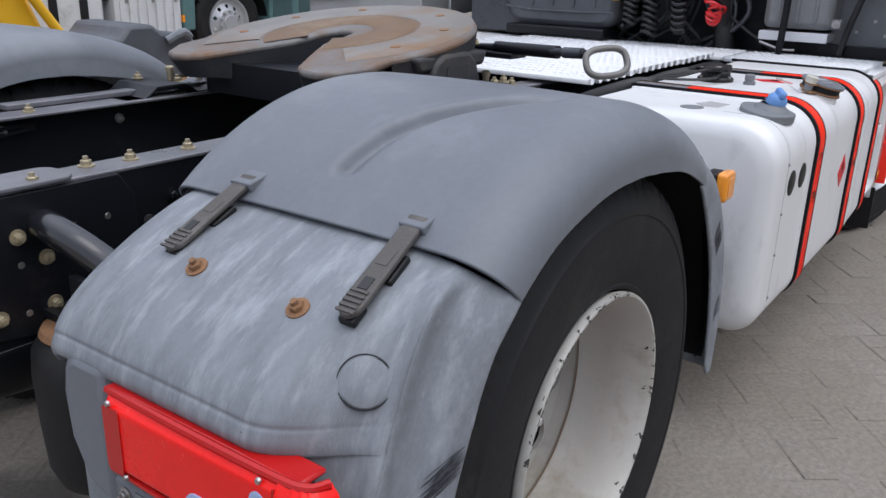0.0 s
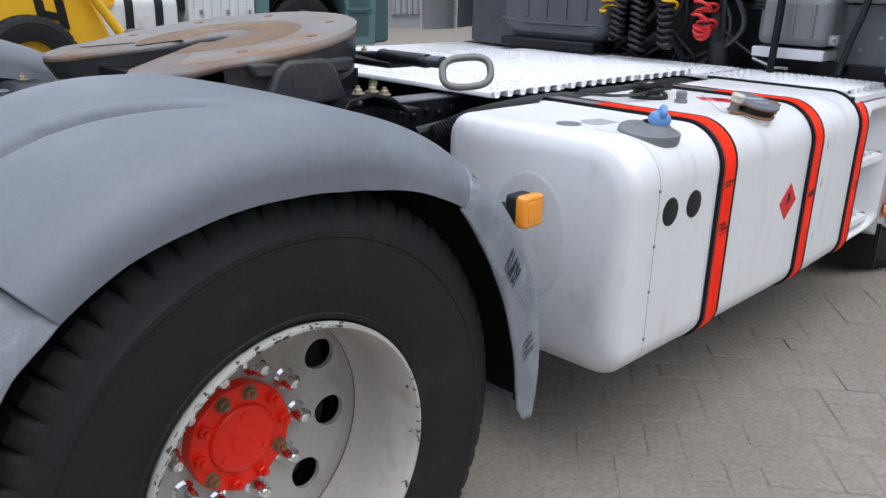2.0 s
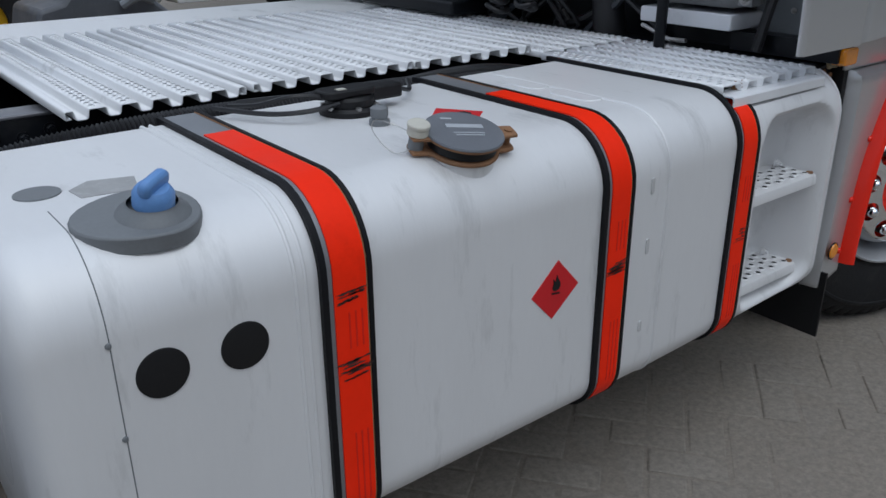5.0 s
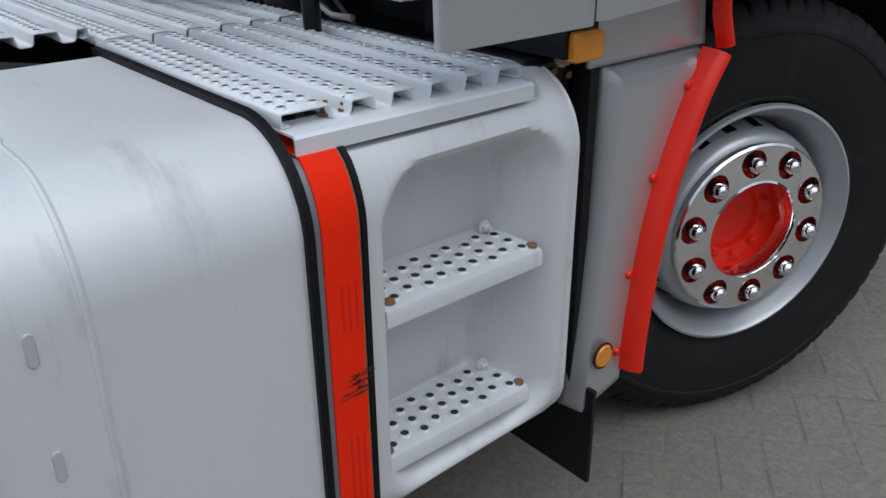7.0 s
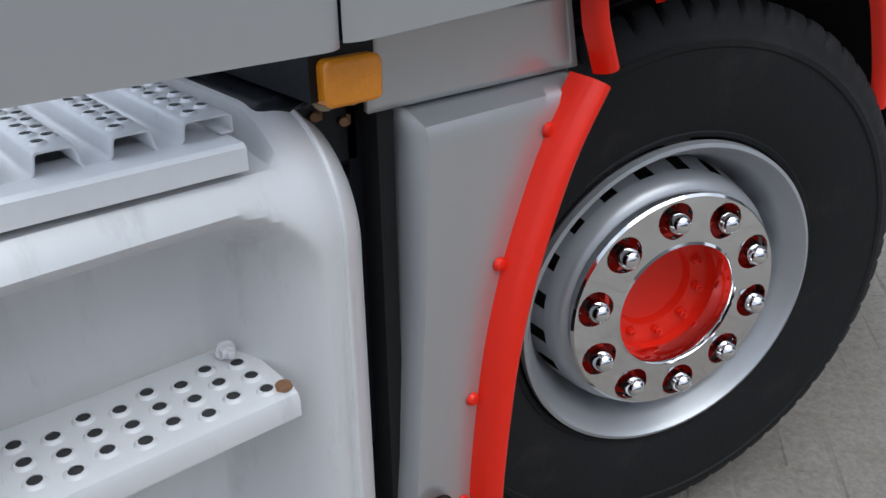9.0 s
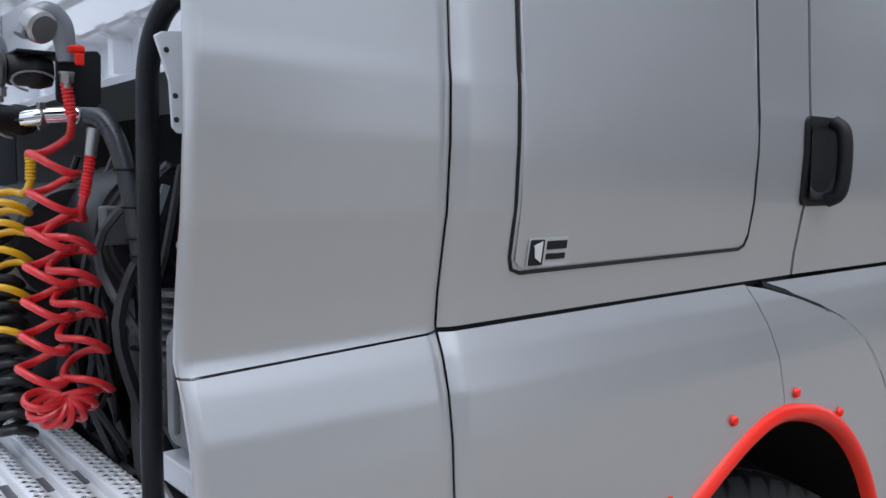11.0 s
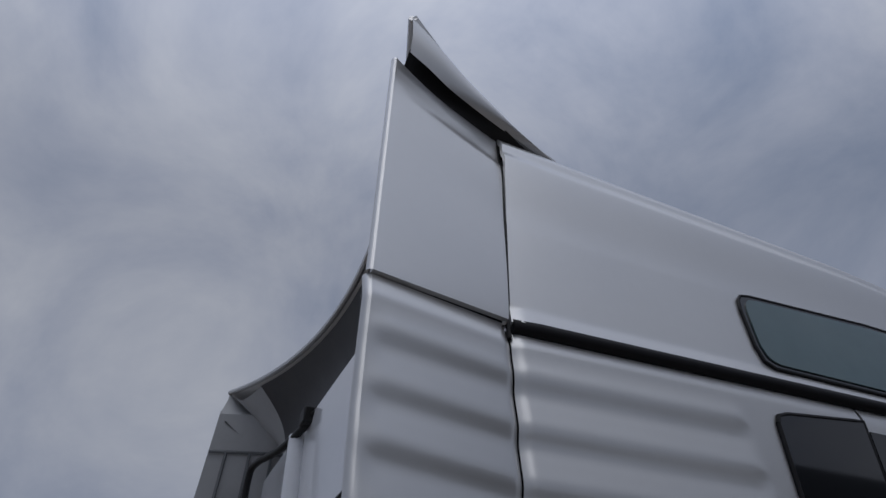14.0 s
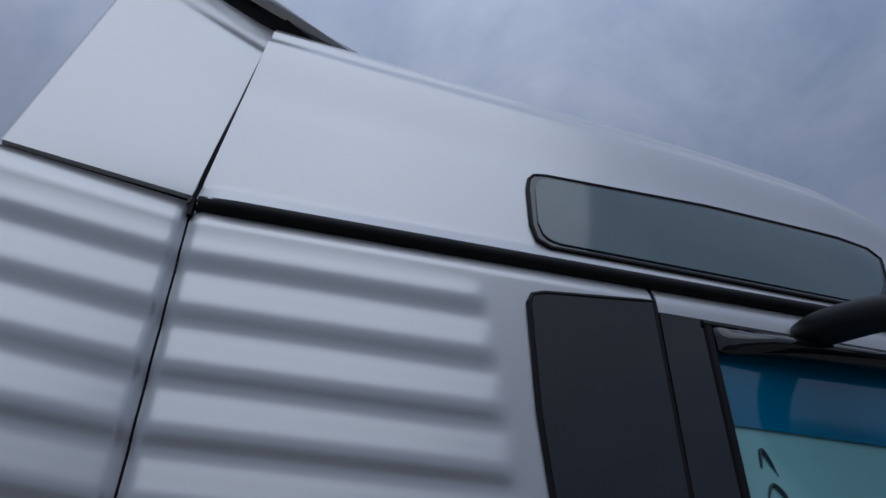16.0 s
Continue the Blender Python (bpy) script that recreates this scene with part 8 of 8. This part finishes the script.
for y in (1.42, 1.54, 1.66, 1.78):
    part("tank_rib", box_bm(2.692, 2.702, y - 0.008, y + 0.008, 1.15, 1.25), M_SILENCER, sil, bevel=0.003)
part("tank_cradle", box_bm(2.66, 2.92, 1.34, 1.92, 1.0, 1.05), M_FRAME, truck, bevel=0.01)
rnd = random.Random(21)
for k in range(16):
    y0, z0 = rnd.uniform(0.66, 1.3), rnd.uniform(1.3, 1.6)
    pts = [(2.86, y0, z0), (2.80 + rnd.uniform(-0.05, 0.05), y0 + rnd.uniform(-0.1, 0.1), z0 - 0.15), (2.82, y0 + rnd.uniform(-0.15, 0.15), z0 - 0.35), (2.84, y0 + rnd.uniform(-0.2, 0.2), 0.98)]
    part("cable", tube_bm(smooth_path(pts, 5), rnd.uniform(0.006, 0.013), 6), M_HOSE if k % 4 else M_GREYHOSE, truck)
for k in range(5):
    y0 = 0.88 + 0.05 * k
    part("valve_block", box_bm(2.78, 2.84, y0 - 0.018, y0 + 0.018, 1.40 + 0.02 * (k % 2), 1.47), M_STEEL if k % 2 else M_GREYPLASTIC, truck, bevel=0.006)
for x, z in ((2.900, 0.962), (2.933, 0.951)):
    part("bracket_bolt", turn(hexbolt_bm(0.0095, 0.012, 0.015), Matrix.Translation((x, 0.115, z)) @ Matrix.Rotation(radians(-25), 4, "Z")), M_RUST, truck)
part("lamp_lead", tube_bm(smooth_path([(2.84, 0.14, 0.955), (2.875, 0.10, 0.972), (2.905, 0.085, 0.990), (2.925, 0.07, 1.000)], 6), 0.0035, 6), M_HOSE, truck)
part("cab_crossbeam", box_bm(2.83, 2.95, 0.10, 2 * MID - 0.10, 0.90, 0.985), M_FRAME, truck, bevel=0.01)
part("engine_block", box_bm(3.0, 4.6, 0.62, 1.83, 0.45, 1.28), M_FRAME, truck, "dark engine block under the cab", bevel=0.03)
part("underbody", box_bm(1.0, 2.9, 0.68, 1.77, 0.40, 0.66), M_FRAME, truck)
part("far_tank", outline_bm(rounded(1.85, 2.44, 0.38, 0.98, 0.09, 6), (0.95, 2.90), "x"), M_TANK, truck, "far silver fuel tank")


# ---- yard behind: teal truck, yellow machine, building ----
M_TEAL = mat("teal_truck_paint", (0.10, 0.20, 0.205), 0.35, 0.2, 0.08, 3, coat=0.4, dirt=(0.16, 0.24, 0.24), dirt_amount=0.3)
M_TEAL2 = mat("dark_teal_step_plastic", (0.045, 0.09, 0.095), 0.5, 0, 0.1, 5)
M_BGWHITE = mat("white_side_box_paint", (0.62, 0.63, 0.64), 0.5, 0.1, 0.06, 3, dirt=(0.42, 0.42, 0.41), dirt_amount=0.3)
M_YELLOW = mat("yellow_machine_paint", (0.75, 0.42, 0.015), 0.4, 0, 0.08, 4, dirt=(0.45, 0.26, 0.03), dirt_amount=0.25)
M_CREAM = mat("cream_rendered_wall", (0.50, 0.46, 0.40), 0.8, 0, 0.08, 1.2, dirt=(0.42, 0.385, 0.33), dirt_amount=0.4, dirt_scale=0.6)
M_PANELGREY = mat("grey_steel_cladding", (0.36, 0.37, 0.39), 0.5, 0.3, 0.08, 3)
Y0 = 7.80
other = new("teal_truck")
tagged(other, "teal truck with white side box and strapped tank", "truck")
other_wheel = part("front_wheel", tyre_bm(0.51, 0.30, 0.30, 24), M_RUBBER, other, "black tyre on a grey steel wheel")
other_wheel.matrix_basis = Matrix.Translation((5.78, Y0 + 0.08, 0.55))
part("rim", lathe_bm([(0.302, 0.03), (0.308, 0.0), (0.295, 0.005), (0.27, 0.05), (0.235, 0.06)], 48), M_RIM2, other_wheel)
part("disc", disc_with_holes_bm(0.16, 0.24, 0.02, 0.06, 10, 0.024, 0.20), M_RIM2, other_wheel)
part("hub", lathe_bm([(0.162, 0.02), (0.15, 0.0), (0.10, -0.01), (0.09, -0.03), (0.0001, -0.035)], 32), M_RIM2, other_wheel)
for k in range(10):
    x, z = arc_point(0, 0, 0.14, 36 * k)
    part("wheel_nut", lathe_bm([(0.0001, -0.03), (0.014, -0.025), (0.016, 0.01)], 8), M_STEEL, other_wheel).matrix_basis = Matrix.Translation((x, 0, z))
part("arch", lathe_bm([(0.60, 0.05), (0.60, 0.6)], 28, arc=(-85, 85)), M_BLACK, other).matrix_basis = Matrix.Translation((5.78, Y0, 0.55))
part("rear_panel", outline_bm([(5.02, 0.50), (5.20, 0.50), (5.22, 1.0), (5.36, 1.22), (5.36, 2.7), (5.02, 2.7)], (Y0, Y0 + 0.5)), M_TEAL, other, "teal panel behind the front wheel", bevel=0.02)
part("door_panel", outline_bm([(5.36, 1.20), (7.0, 1.20), (7.0, 2.9), (5.36, 2.9)], (Y0, Y0 + 2.2)), M_TEAL, other, "teal cab door", bevel=0.03)
part("step_panel", outline_bm([(6.36, 0.42), (6.90, 0.40), (6.92, 1.21), (6.30, 1.21), (6.40, 0.9)], (Y0, Y0 + 0.4)), M_TEAL, other, "teal entry step panel", bevel=0.02)
part("step_recess", outline_bm(rounded(6.44, 6.78, 0.52, 0.82, 0.03, 3), (Y0 - 0.005, Y0 + 0.02)), M_TEAL2, other)
part("step_recess", outline_bm(rounded(6.44, 6.80, 0.90, 1.12, 0.03, 3), (Y0 - 0.005, Y0 + 0.02)), M_TEAL2, other)
part("step_tread", box_bm(6.42, 6.82, Y0 - 0.03, Y0 + 0.1, 0.84, 0.87), M_TEAL2, other)
part("front_bumper", outline_bm([(6.90, 0.40), (7.25, 0.42), (7.25, 1.25), (6.90, 1.21)], (Y0 + 0.1, Y0 + 2.3)), M_TEAL2, other, bevel=0.05)
box7 = part("side_box", outline_bm(rounded(4.14, 5.00, 0.40, 1.25, 0.02, 2), (Y0, Y0 + 0.6)), M_BGWHITE, other, "white ribbed side locker", bevel=0.01)
for k in range(7):
    x = 4.20 + 0.115 * k
    part("rib", outline_bm(rounded(x, x + 0.085, 0.46, 1.2, 0.02, 3), (Y0 - 0.016, Y0 + 0.01)), M_BGWHITE, box7, bevel=0.006)
for x in (4.28, 4.62, 4.92):
    part("latch", box_bm(x - 0.018, x + 0.018, Y0 - 0.03, Y0 - 0.01, 0.83, 0.88), M_STEEL, box7)
part("marker", box_bm(5.00, 5.03, Y0 - 0.03, Y0 + 0.02, 0.60, 0.68), M_AMBER, other)
t7 = part("fuel_tank", turn(outline_bm(rounded(Y0, Y0 + 0.6, 0.40, 1.08, 0.16, 6), (3.05, 4.02), "x"), Matrix.Identity(4)), M_BGWHITE, other, "white tank with black straps", bevel=0.05)
for x in (3.44, 3.78):
    part("strap", outline_bm(rounded(Y0 - 0.012, Y0 + 0.612, 0.388, 1.092, 0.168, 6), (x - 0.045, x + 0.045), "x"), M_BLACK, t7)
part("filler_cap", turn(lathe_bm([(0.0001, -0.05), (0.06, -0.05), (0.06, 0.02)], 18), Matrix.Translation((3.22, Y0 + 0.02, 0.98))), M_YELLOW, t7)
part("hose_bundle", turn(lathe_bm([(0.0001, -0.02), (0.10, -0.02), (0.10, 0.3)], 18), Matrix.Translation((4.07, Y0 + 0.1, 0.95))), M_BLACK, other)
part("chassis", box_bm(-0.5, 7.0, Y0 + 0.6, Y0 + 1.5, 0.6, 0.95), M_FRAME, other)
part("rear_tyre", tyre_bm(0.51, 0.28, 0.30, 24), M_RUBBER, other).matrix_basis = Matrix.Translation((2.0, Y0 + 0.08, 0.52))
part("cab_shell", box_bm(5.1, 7.1, Y0 + 0.06, Y0 + 2.2, 1.25, 3.2), M_TEAL, other, bevel=0.08)

machine = new("yellow_machine")
tagged(machine, "yellow and black machine parked beside the teal truck", "machine")
part("counterweight", outline_bm([(1.55, 0.30), (2.80, 0.30), (2.90, 0.62), (2.62, 1.35), (1.55, 1.6)], (7.0, 7.6)), M_YELLOW, machine, "yellow body panel with black marks", bevel=0.05)
for k in range(2):
    part("mark_bar", outline_bm([(2.22 + 0.18 * k, 0.78), (2.30 + 0.18 * k, 0.76), (2.26 + 0.18 * k, 1.02), (2.18 + 0.18 * k, 1.04)], (6.985, 7.02)), M_BLACK, machine)
part("mark_bar", outline_bm([(2.24, 0.87), (2.44, 0.83), (2.43, 0.90), (2.23, 0.94)], (6.98, 7.02)), M_BLACK, machine)
part("arm", tube_bm([(2.35, 6.95, 1.6), (2.72, 6.9, 1.0), (2.98, 6.9, 0.62)], 0.045, 10), M_YELLOW, machine)
part("black_hood", outline_bm([(0.2, 0.5), (1.6, 0.5), (1.6, 2.6), (0.5, 2.6)], (7.0, 8.2)), M_BLACK, machine, "black machine cab", bevel=0.06)
mwheel = part("machine_wheel", tyre_bm(0.45, 0.22, 0.3, 24), M_RUBBER, machine)
mwheel.matrix_basis = Matrix.Translation((2.1, 6.9, 0.45))
mwheel2 = part("machine_wheel", tyre_bm(0.45, 0.22, 0.3, 24), M_RUBBER, machine)
mwheel2.matrix_basis = Matrix.Translation((0.7, 6.9, 0.45))

# grey moulded block with a rusty frame on the yard
block = new("moulded_block")
tagged(block, "dusty grey moulded plastic block on a rusty frame", "plastic block")
part("block_body", outline_bm([(2.05, 0.45), (3.05, 0.45), (3.0, 0.66), (2.86, 0.78), (2.62, 0.80), (2.55, 0.86), (2.35, 0.86), (2.28, 0.78), (2.12, 0.74)], (4.9, 5.6)), M_SILENCER, block, bevel=0.03)
part("block_handle", tube_bm(smooth_path([(2.65, 4.88, 0.74), (2.75, 4.82, 0.80), (2.85, 4.88, 0.76)], 5), 0.03, 8), M_FENDER_OLD, block)
part("rusty_frame", box_bm(2.0, 3.12, 4.86, 5.64, 0.0, 0.45), M_RUST, block, bevel=0.02)

# low cream building with a grey clad bay
hall = new("building")
tagged(hall, "cream rendered hall with a grey clad bay", "building")
part("wall", box_bm(8.6, 60.0, 15.0, 15.3, 0.0, 6.0), M_CREAM, hall, "cream rendered wall")
part("plinth", box_bm(8.6, 60.0, 14.94, 15.0, 0.0, 0.35), M_PANELGREY, hall)
part("roof", box_bm(8.4, 60.2, 14.8, 25.0, 6.0, 6.3), M_PANELGREY, hall)
bay = part("clad_bay", box_bm(13.6, 16.2, 14.88, 15.0, 0.35, 4.0), M_PANELGREY, hall, "grey corrugated steel bay")
for k in range(13):
    part("cladding_rib", box_bm(13.68 + 0.2 * k, 13.78 + 0.2 * k, 14.83, 14.88, 0.36, 3.98), M_PANELGREY, bay, bevel=0.01)
for k in range(6):
    part("window", box_bm(19 + 5.0 * k, 21.2 + 5.0 * k, 14.96, 15.0, 1.4, 3.0), M_GLASS_DARK, hall)
hedge = new("far_trees")
tagged(hedge, "dark green tree line beyond the yard", "trees", kind="stuff")
rnd = random.Random(8)
leaf = bmesh.new()
for k in range(9000):
    x = rnd.uniform(-40, 90)
    h = 5.5 + 2.5 * math.sin(x * 0.35) + 1.4 * math.sin(x * 1.1 + 1)
    z = rnd.random() ** 0.7 * h
    y = 46 + rnd.uniform(-2, 2) + 2 * math.sin(x * 0.2)
    s = rnd.uniform(0.25, 0.6)
    d1 = Vector((rnd.uniform(-1, 1), rnd.uniform(-1, 1), rnd.uniform(-1, 1))).normalized() * s
    d2 = Vector((rnd.uniform(-1, 1), rnd.uniform(-1, 1), rnd.uniform(-1, 1))).normalized() * s
    c = Vector((x, y, z + 0.3))
    leaf.faces.new([leaf.verts.new(c + d1), leaf.verts.new(c + d2), leaf.verts.new(c - d1), leaf.verts.new(c - d2)])
part("foliage", leaf, mat("dark_foliage", (0.05, 0.085, 0.035), 0.7, 0, 0.3, 2), hedge, smooth=False)


# ---- yard paving: block pavers in dusty joints ----
def paver_material():
    m = mat("dusty_block_paver", (0.280, 0.262, 0.238), 0.85, 0, 0.16, 5, bump=0.5, bump_scale=90, dirt=(0.33, 0.308, 0.28), dirt_amount=0.55, dirt_scale=2.2)
    t = m.node_tree
    b = t.nodes["Principled BSDF"]
    link = b.inputs["Base Color"].links[0]
    src = link.from_socket
    info = t.nodes.new("ShaderNodeObjectInfo")
    isl = t.nodes.new("ShaderNodeNewGeometry")
    add = t.nodes.new("ShaderNodeMath")
    add.operation = "ADD"
    t.links.new(info.outputs["Random"], add.inputs[0])
    t.links.new(isl.outputs["Random Per Island"], add.inputs[1])
    mr = t.nodes.new("ShaderNodeMapRange")
    mr.inputs["From Max"].default_value = 2.0
    mr.inputs["To Min"].default_value = 0.88
    mr.inputs["To Max"].default_value = 1.10
    t.links.new(add.outputs["Value"], mr.inputs["Value"])
    # damp and oily patches over the yard
    geo = t.nodes.new("ShaderNodeNewGeometry")
    no = t.nodes.new("ShaderNodeTexNoise")
    no.inputs["Scale"].default_value = 0.9
    no.inputs["Detail"].default_value = 6
    t.links.new(geo.outputs["Position"], no.inputs["Vector"])
    r2 = t.nodes.new("ShaderNodeMapRange")
    r2.inputs["From Min"].default_value = 0.36
    r2.inputs["From Max"].default_value = 0.62
    r2.inputs["To Min"].default_value = 0.78
    r2.inputs["To Max"].default_value = 1.08
    t.links.new(no.outputs["Fac"], r2.inputs["Value"])
    mm = t.nodes.new("ShaderNodeMath")
    mm.operation = "MULTIPLY"
    t.links.new(mr.outputs["Result"], mm.inputs[0])
    t.links.new(r2.outputs["Result"], mm.inputs[1])
    mul = t.nodes.new("ShaderNodeMix")
    mul.data_type = "RGBA"
    mul.blend_type = "MULTIPLY"
    mul.inputs["Factor"].default_value = 1.0
    t.links.new(src, mul.inputs["A"])
    t.links.new(mm.outputs["Value"], mul.inputs["B"])
    t.links.new(mul.outputs["Result"], b.inputs["Base Color"])
    return m


def add_dust(m, color, low, high):
    """Lays yard dust over a material in broad drifts, by place, with fine grit."""
    t = m.node_tree
    b = t.nodes["Principled BSDF"]
    src = b.inputs["Base Color"].links[0].from_socket
    geo = t.nodes.new("ShaderNodeNewGeometry")
    big = t.nodes.new("ShaderNodeTexNoise")
    big.inputs["Scale"].default_value = 1.1
    big.inputs["Detail"].default_value = 9
    big.inputs["Roughness"].default_value = 0.7
    t.links.new(geo.outputs["Position"], big.inputs["Vector"])
    mask = t.nodes.new("ShaderNodeMapRange")
    mask.inputs["From Min"].default_value = 0.34
    mask.inputs["From Max"].default_value = 0.60
    mask.inputs["To Min"].default_value = low
    mask.inputs["To Max"].default_value = high
    t.links.new(big.outputs["Fac"], mask.inputs["Value"])
    grit = t.nodes.new("ShaderNodeTexNoise")
    grit.inputs["Scale"].default_value = 55
    grit.inputs["Detail"].default_value = 6
    grit.inputs["Roughness"].default_value = 0.75
    t.links.new(geo.outputs["Position"], grit.inputs["Vector"])
    gr = t.nodes.new("ShaderNodeMapRange")
    gr.inputs["From Min"].default_value = 0.3
    gr.inputs["From Max"].default_value = 0.7
    gr.inputs["To Min"].default_value = 0.72
    gr.inputs["To Max"].default_value = 1.24
    t.links.new(grit.outputs["Fac"], gr.inputs["Value"])
    mx = t.nodes.new("ShaderNodeMix")
    mx.data_type = "RGBA"
    mx.inputs["B"].default_value = (*color, 1)
    t.links.new(mask.outputs["Result"], mx.inputs["Factor"])
    t.links.new(src, mx.inputs["A"])
    mul = t.nodes.new("ShaderNodeMix")
    mul.data_type = "RGBA"
    mul.blend_type = "MULTIPLY"
    mul.inputs["Factor"].default_value = 1.0
    t.links.new(mx.outputs["Result"], mul.inputs["A"])
    t.links.new(gr.outputs["Result"], mul.inputs["B"])
    t.links.new(mul.outputs["Result"], b.inputs["Base Color"])


def add_damp(m, x, y, rx, ry):
    """A damp stain on the ground round one place, with a ragged edge."""
    t = m.node_tree
    b = t.nodes["Principled BSDF"]
    src = b.inputs["Base Color"].links[0].from_socket
    geo = t.nodes.new("ShaderNodeNewGeometry")
    mp = t.nodes.new("ShaderNodeMapping")
    mp.vector_type = "POINT"
    mp.inputs["Location"].default_value = (-x / rx, -y / ry, 0)
    mp.inputs["Scale"].default_value = (1 / rx, 1 / ry, 0)
    t.links.new(geo.outputs["Position"], mp.inputs["Vector"])
    ln = t.nodes.new("ShaderNodeVectorMath")
    ln.operation = "LENGTH"
    t.links.new(mp.outputs["Vector"], ln.inputs[0])
    no = t.nodes.new("ShaderNodeTexNoise")
    no.inputs["Scale"].default_value = 7.0
    no.inputs["Detail"].default_value = 5
    t.links.new(geo.outputs["Position"], no.inputs["Vector"])
    add = t.nodes.new("ShaderNodeMath")
    add.operation = "MULTIPLY_ADD"
    add.inputs[1].default_value = 1.1
    t.links.new(no.outputs["Fac"], add.inputs[0])
    t.links.new(ln.outputs["Value"], add.inputs[2])
    mr = t.nodes.new("ShaderNodeMapRange")
    mr.inputs["From Min"].default_value = 1.25
    mr.inputs["From Max"].default_value = 1.55
    mr.inputs["To Min"].default_value = 0.55
    mr.inputs["To Max"].default_value = 1.0
    t.links.new(add.outputs["Value"], mr.inputs["Value"])
    mul = t.nodes.new("ShaderNodeMix")
    mul.data_type = "RGBA"
    mul.blend_type = "MULTIPLY"
    mul.inputs["Factor"].default_value = 1.0
    t.links.new(src, mul.inputs["A"])
    t.links.new(mr.outputs["Result"], mul.inputs["B"])
    t.links.new(mul.outputs["Result"], b.inputs["Base Color"])


M_PAVER = paver_material()
M_SAND = mat("sandy_joint_dust", (0.235, 0.21, 0.182), 0.9, 0, 0.25, 2.0, bump=0.5, bump_scale=120, dirt=(0.19, 0.172, 0.15), dirt_amount=0.4, dirt_scale=0.8)
add_dust(M_PAVER, (0.228, 0.200, 0.168), 0.55, 1.0)
add_dust(M_SAND, (0.228, 0.200, 0.168), 0.60, 1.0)
for ground_material in (M_PAVER, M_SAND):
    add_damp(ground_material, -0.54, 1.36, 0.26, 0.24)
ground = part("ground", grid_bm(8, 8, lambda u, v: (-700 + 1400 * u, -700 + 1400 * v, 0.0)), M_SAND, None)
ground.location.z = 0.018
tagged(ground, "dusty sand-jointed lorry yard ground", "ground", kind="structure")
UNIT = 0.105


def paver_bm(w, d, bm=None, at=None, tip=(0, 0), lift=0.0):
    """A block with a bevelled top edge."""
    bm = bm or bmesh.new()
    at = at or (0, 0)
    low, mid, top = [], [], []
    for sx, sy in ((-1, -1), (1, -1), (1, 1), (-1, 1)):
        for row, inset, z in ((low, 0.0, -0.01), (mid, 0.001, 0.0025), (top, 0.006, 0.0045)):
            x, y = sx * (w / 2 - inset), sy * (d / 2 - inset)
            row.append(bm.verts.new((at[0] + x, at[1] + y, z + lift + tip[0] * x + tip[1] * y)))
    for a, b in ((low, mid), (mid, top)):
        for k in range(4):
            bm.faces.new((a[k], a[(k + 1) % 4], b[(k + 1) % 4], b[k]))
    bm.faces.new(top)
    return bm


rnd = random.Random(11)
joined = bmesh.new()
piece_mesh = {}
for kind, (w, d) in {"long": (2, 1), "up": (1, 2)}.items():
    ob = part("paver", paver_bm(w * UNIT - 0.007, d * UNIT - 0.007), M_PAVER, ground, smooth=False)
    ob.location = (0.9 if kind == "long" else 1.15, -0.9, 0)
    piece_mesh[kind] = ob
count = 0
turn_m = Matrix.Rotation(radians(38), 2)
for i in range(-70, 71):
    for j in range(-36, 37):
        for kind, cx, cy in (("long", 1.0, 0.5), ("up", 2.5, 0.0)):
            p = turn_m @ Vector(((cx + i + 4 * j) * UNIT, (cy + i) * UNIT))
            x, y = p.x + 1.0, p.y
            if not (-2.6 < x < 6.2 and -2.6 < y < 3.2):
                continue
            tip = (rnd.uniform(-0.018, 0.018), rnd.uniform(-0.018, 0.018))
            lift = rnd.uniform(-0.0045, -0.001)
            if 0.55 < x < 3.1 and -0.95 < y < 0.25 and count < 296:
                ob = shared("paver", piece_mesh[kind], Matrix.Translation((x, y, lift)) @ Matrix.Rotation(radians(38), 4, "Z") @ Matrix.Rotation(tip[0], 4, "Y") @ Matrix.Rotation(tip[1], 4, "X"), ground)
                count += 1
            else:
                w, d = (2, 1) if kind == "long" else (1, 2)
                before = len(joined.verts)
                paver_bm(w * UNIT - 0.007, d * UNIT - 0.007, joined, (0, 0), tip, lift)
                joined.verts.ensure_lookup_table()
                c, s = math.cos(radians(38)), math.sin(radians(38))
                for v in joined.verts[before:]:
                    vx, vy = v.co.x, v.co.y
                    v.co.x, v.co.y = x + c * vx - s * vy, y + s * vx + c * vy
tagged(part("pavers", joined, M_PAVER, ground, smooth=False), "grey-brown dusty block pavers", kind="stuff")
for kind, ob in piece_mesh.items():
    p = turn_m @ Vector(((1.0 if kind == "long" else 2.5) * UNIT, (0.5 if kind == "long" else 0.0) * UNIT))
    ob.matrix_basis = Matrix.Translation((p.x + 1.0 - 30 * 0, p.y - 3.2, 0)) @ Matrix.Rotation(radians(38), 4, "Z")

# unseen wall added to close the yard behind the camera and darken panel reflections
M_ADDEDWALL = mat("grey_wall_render", (0.20, 0.20, 0.205), 0.85, 0, 0.2, 1.2, bump=0.2)
wall_south = part("wall_south", box_bm(-16.0, 11.0, -12.4, -12.0, 0.0, 3.6), M_ADDEDWALL, None, bevel=0.01)
tagged(wall_south, "plain grey wall added out of view for dark reflections", "wall", kind="structure")
wall_east = part("wall_east", box_bm(11.0, 44.0, -8.4, -8.0, 0.0, 8.2), mat("dark_hall_wall_render", (0.09, 0.09, 0.095), 0.85, 0, 0.2, 1.2, bump=0.2), None, bevel=0.01)
tagged(wall_east, "plain dark grey rendered hall wall", "wall", kind="structure")
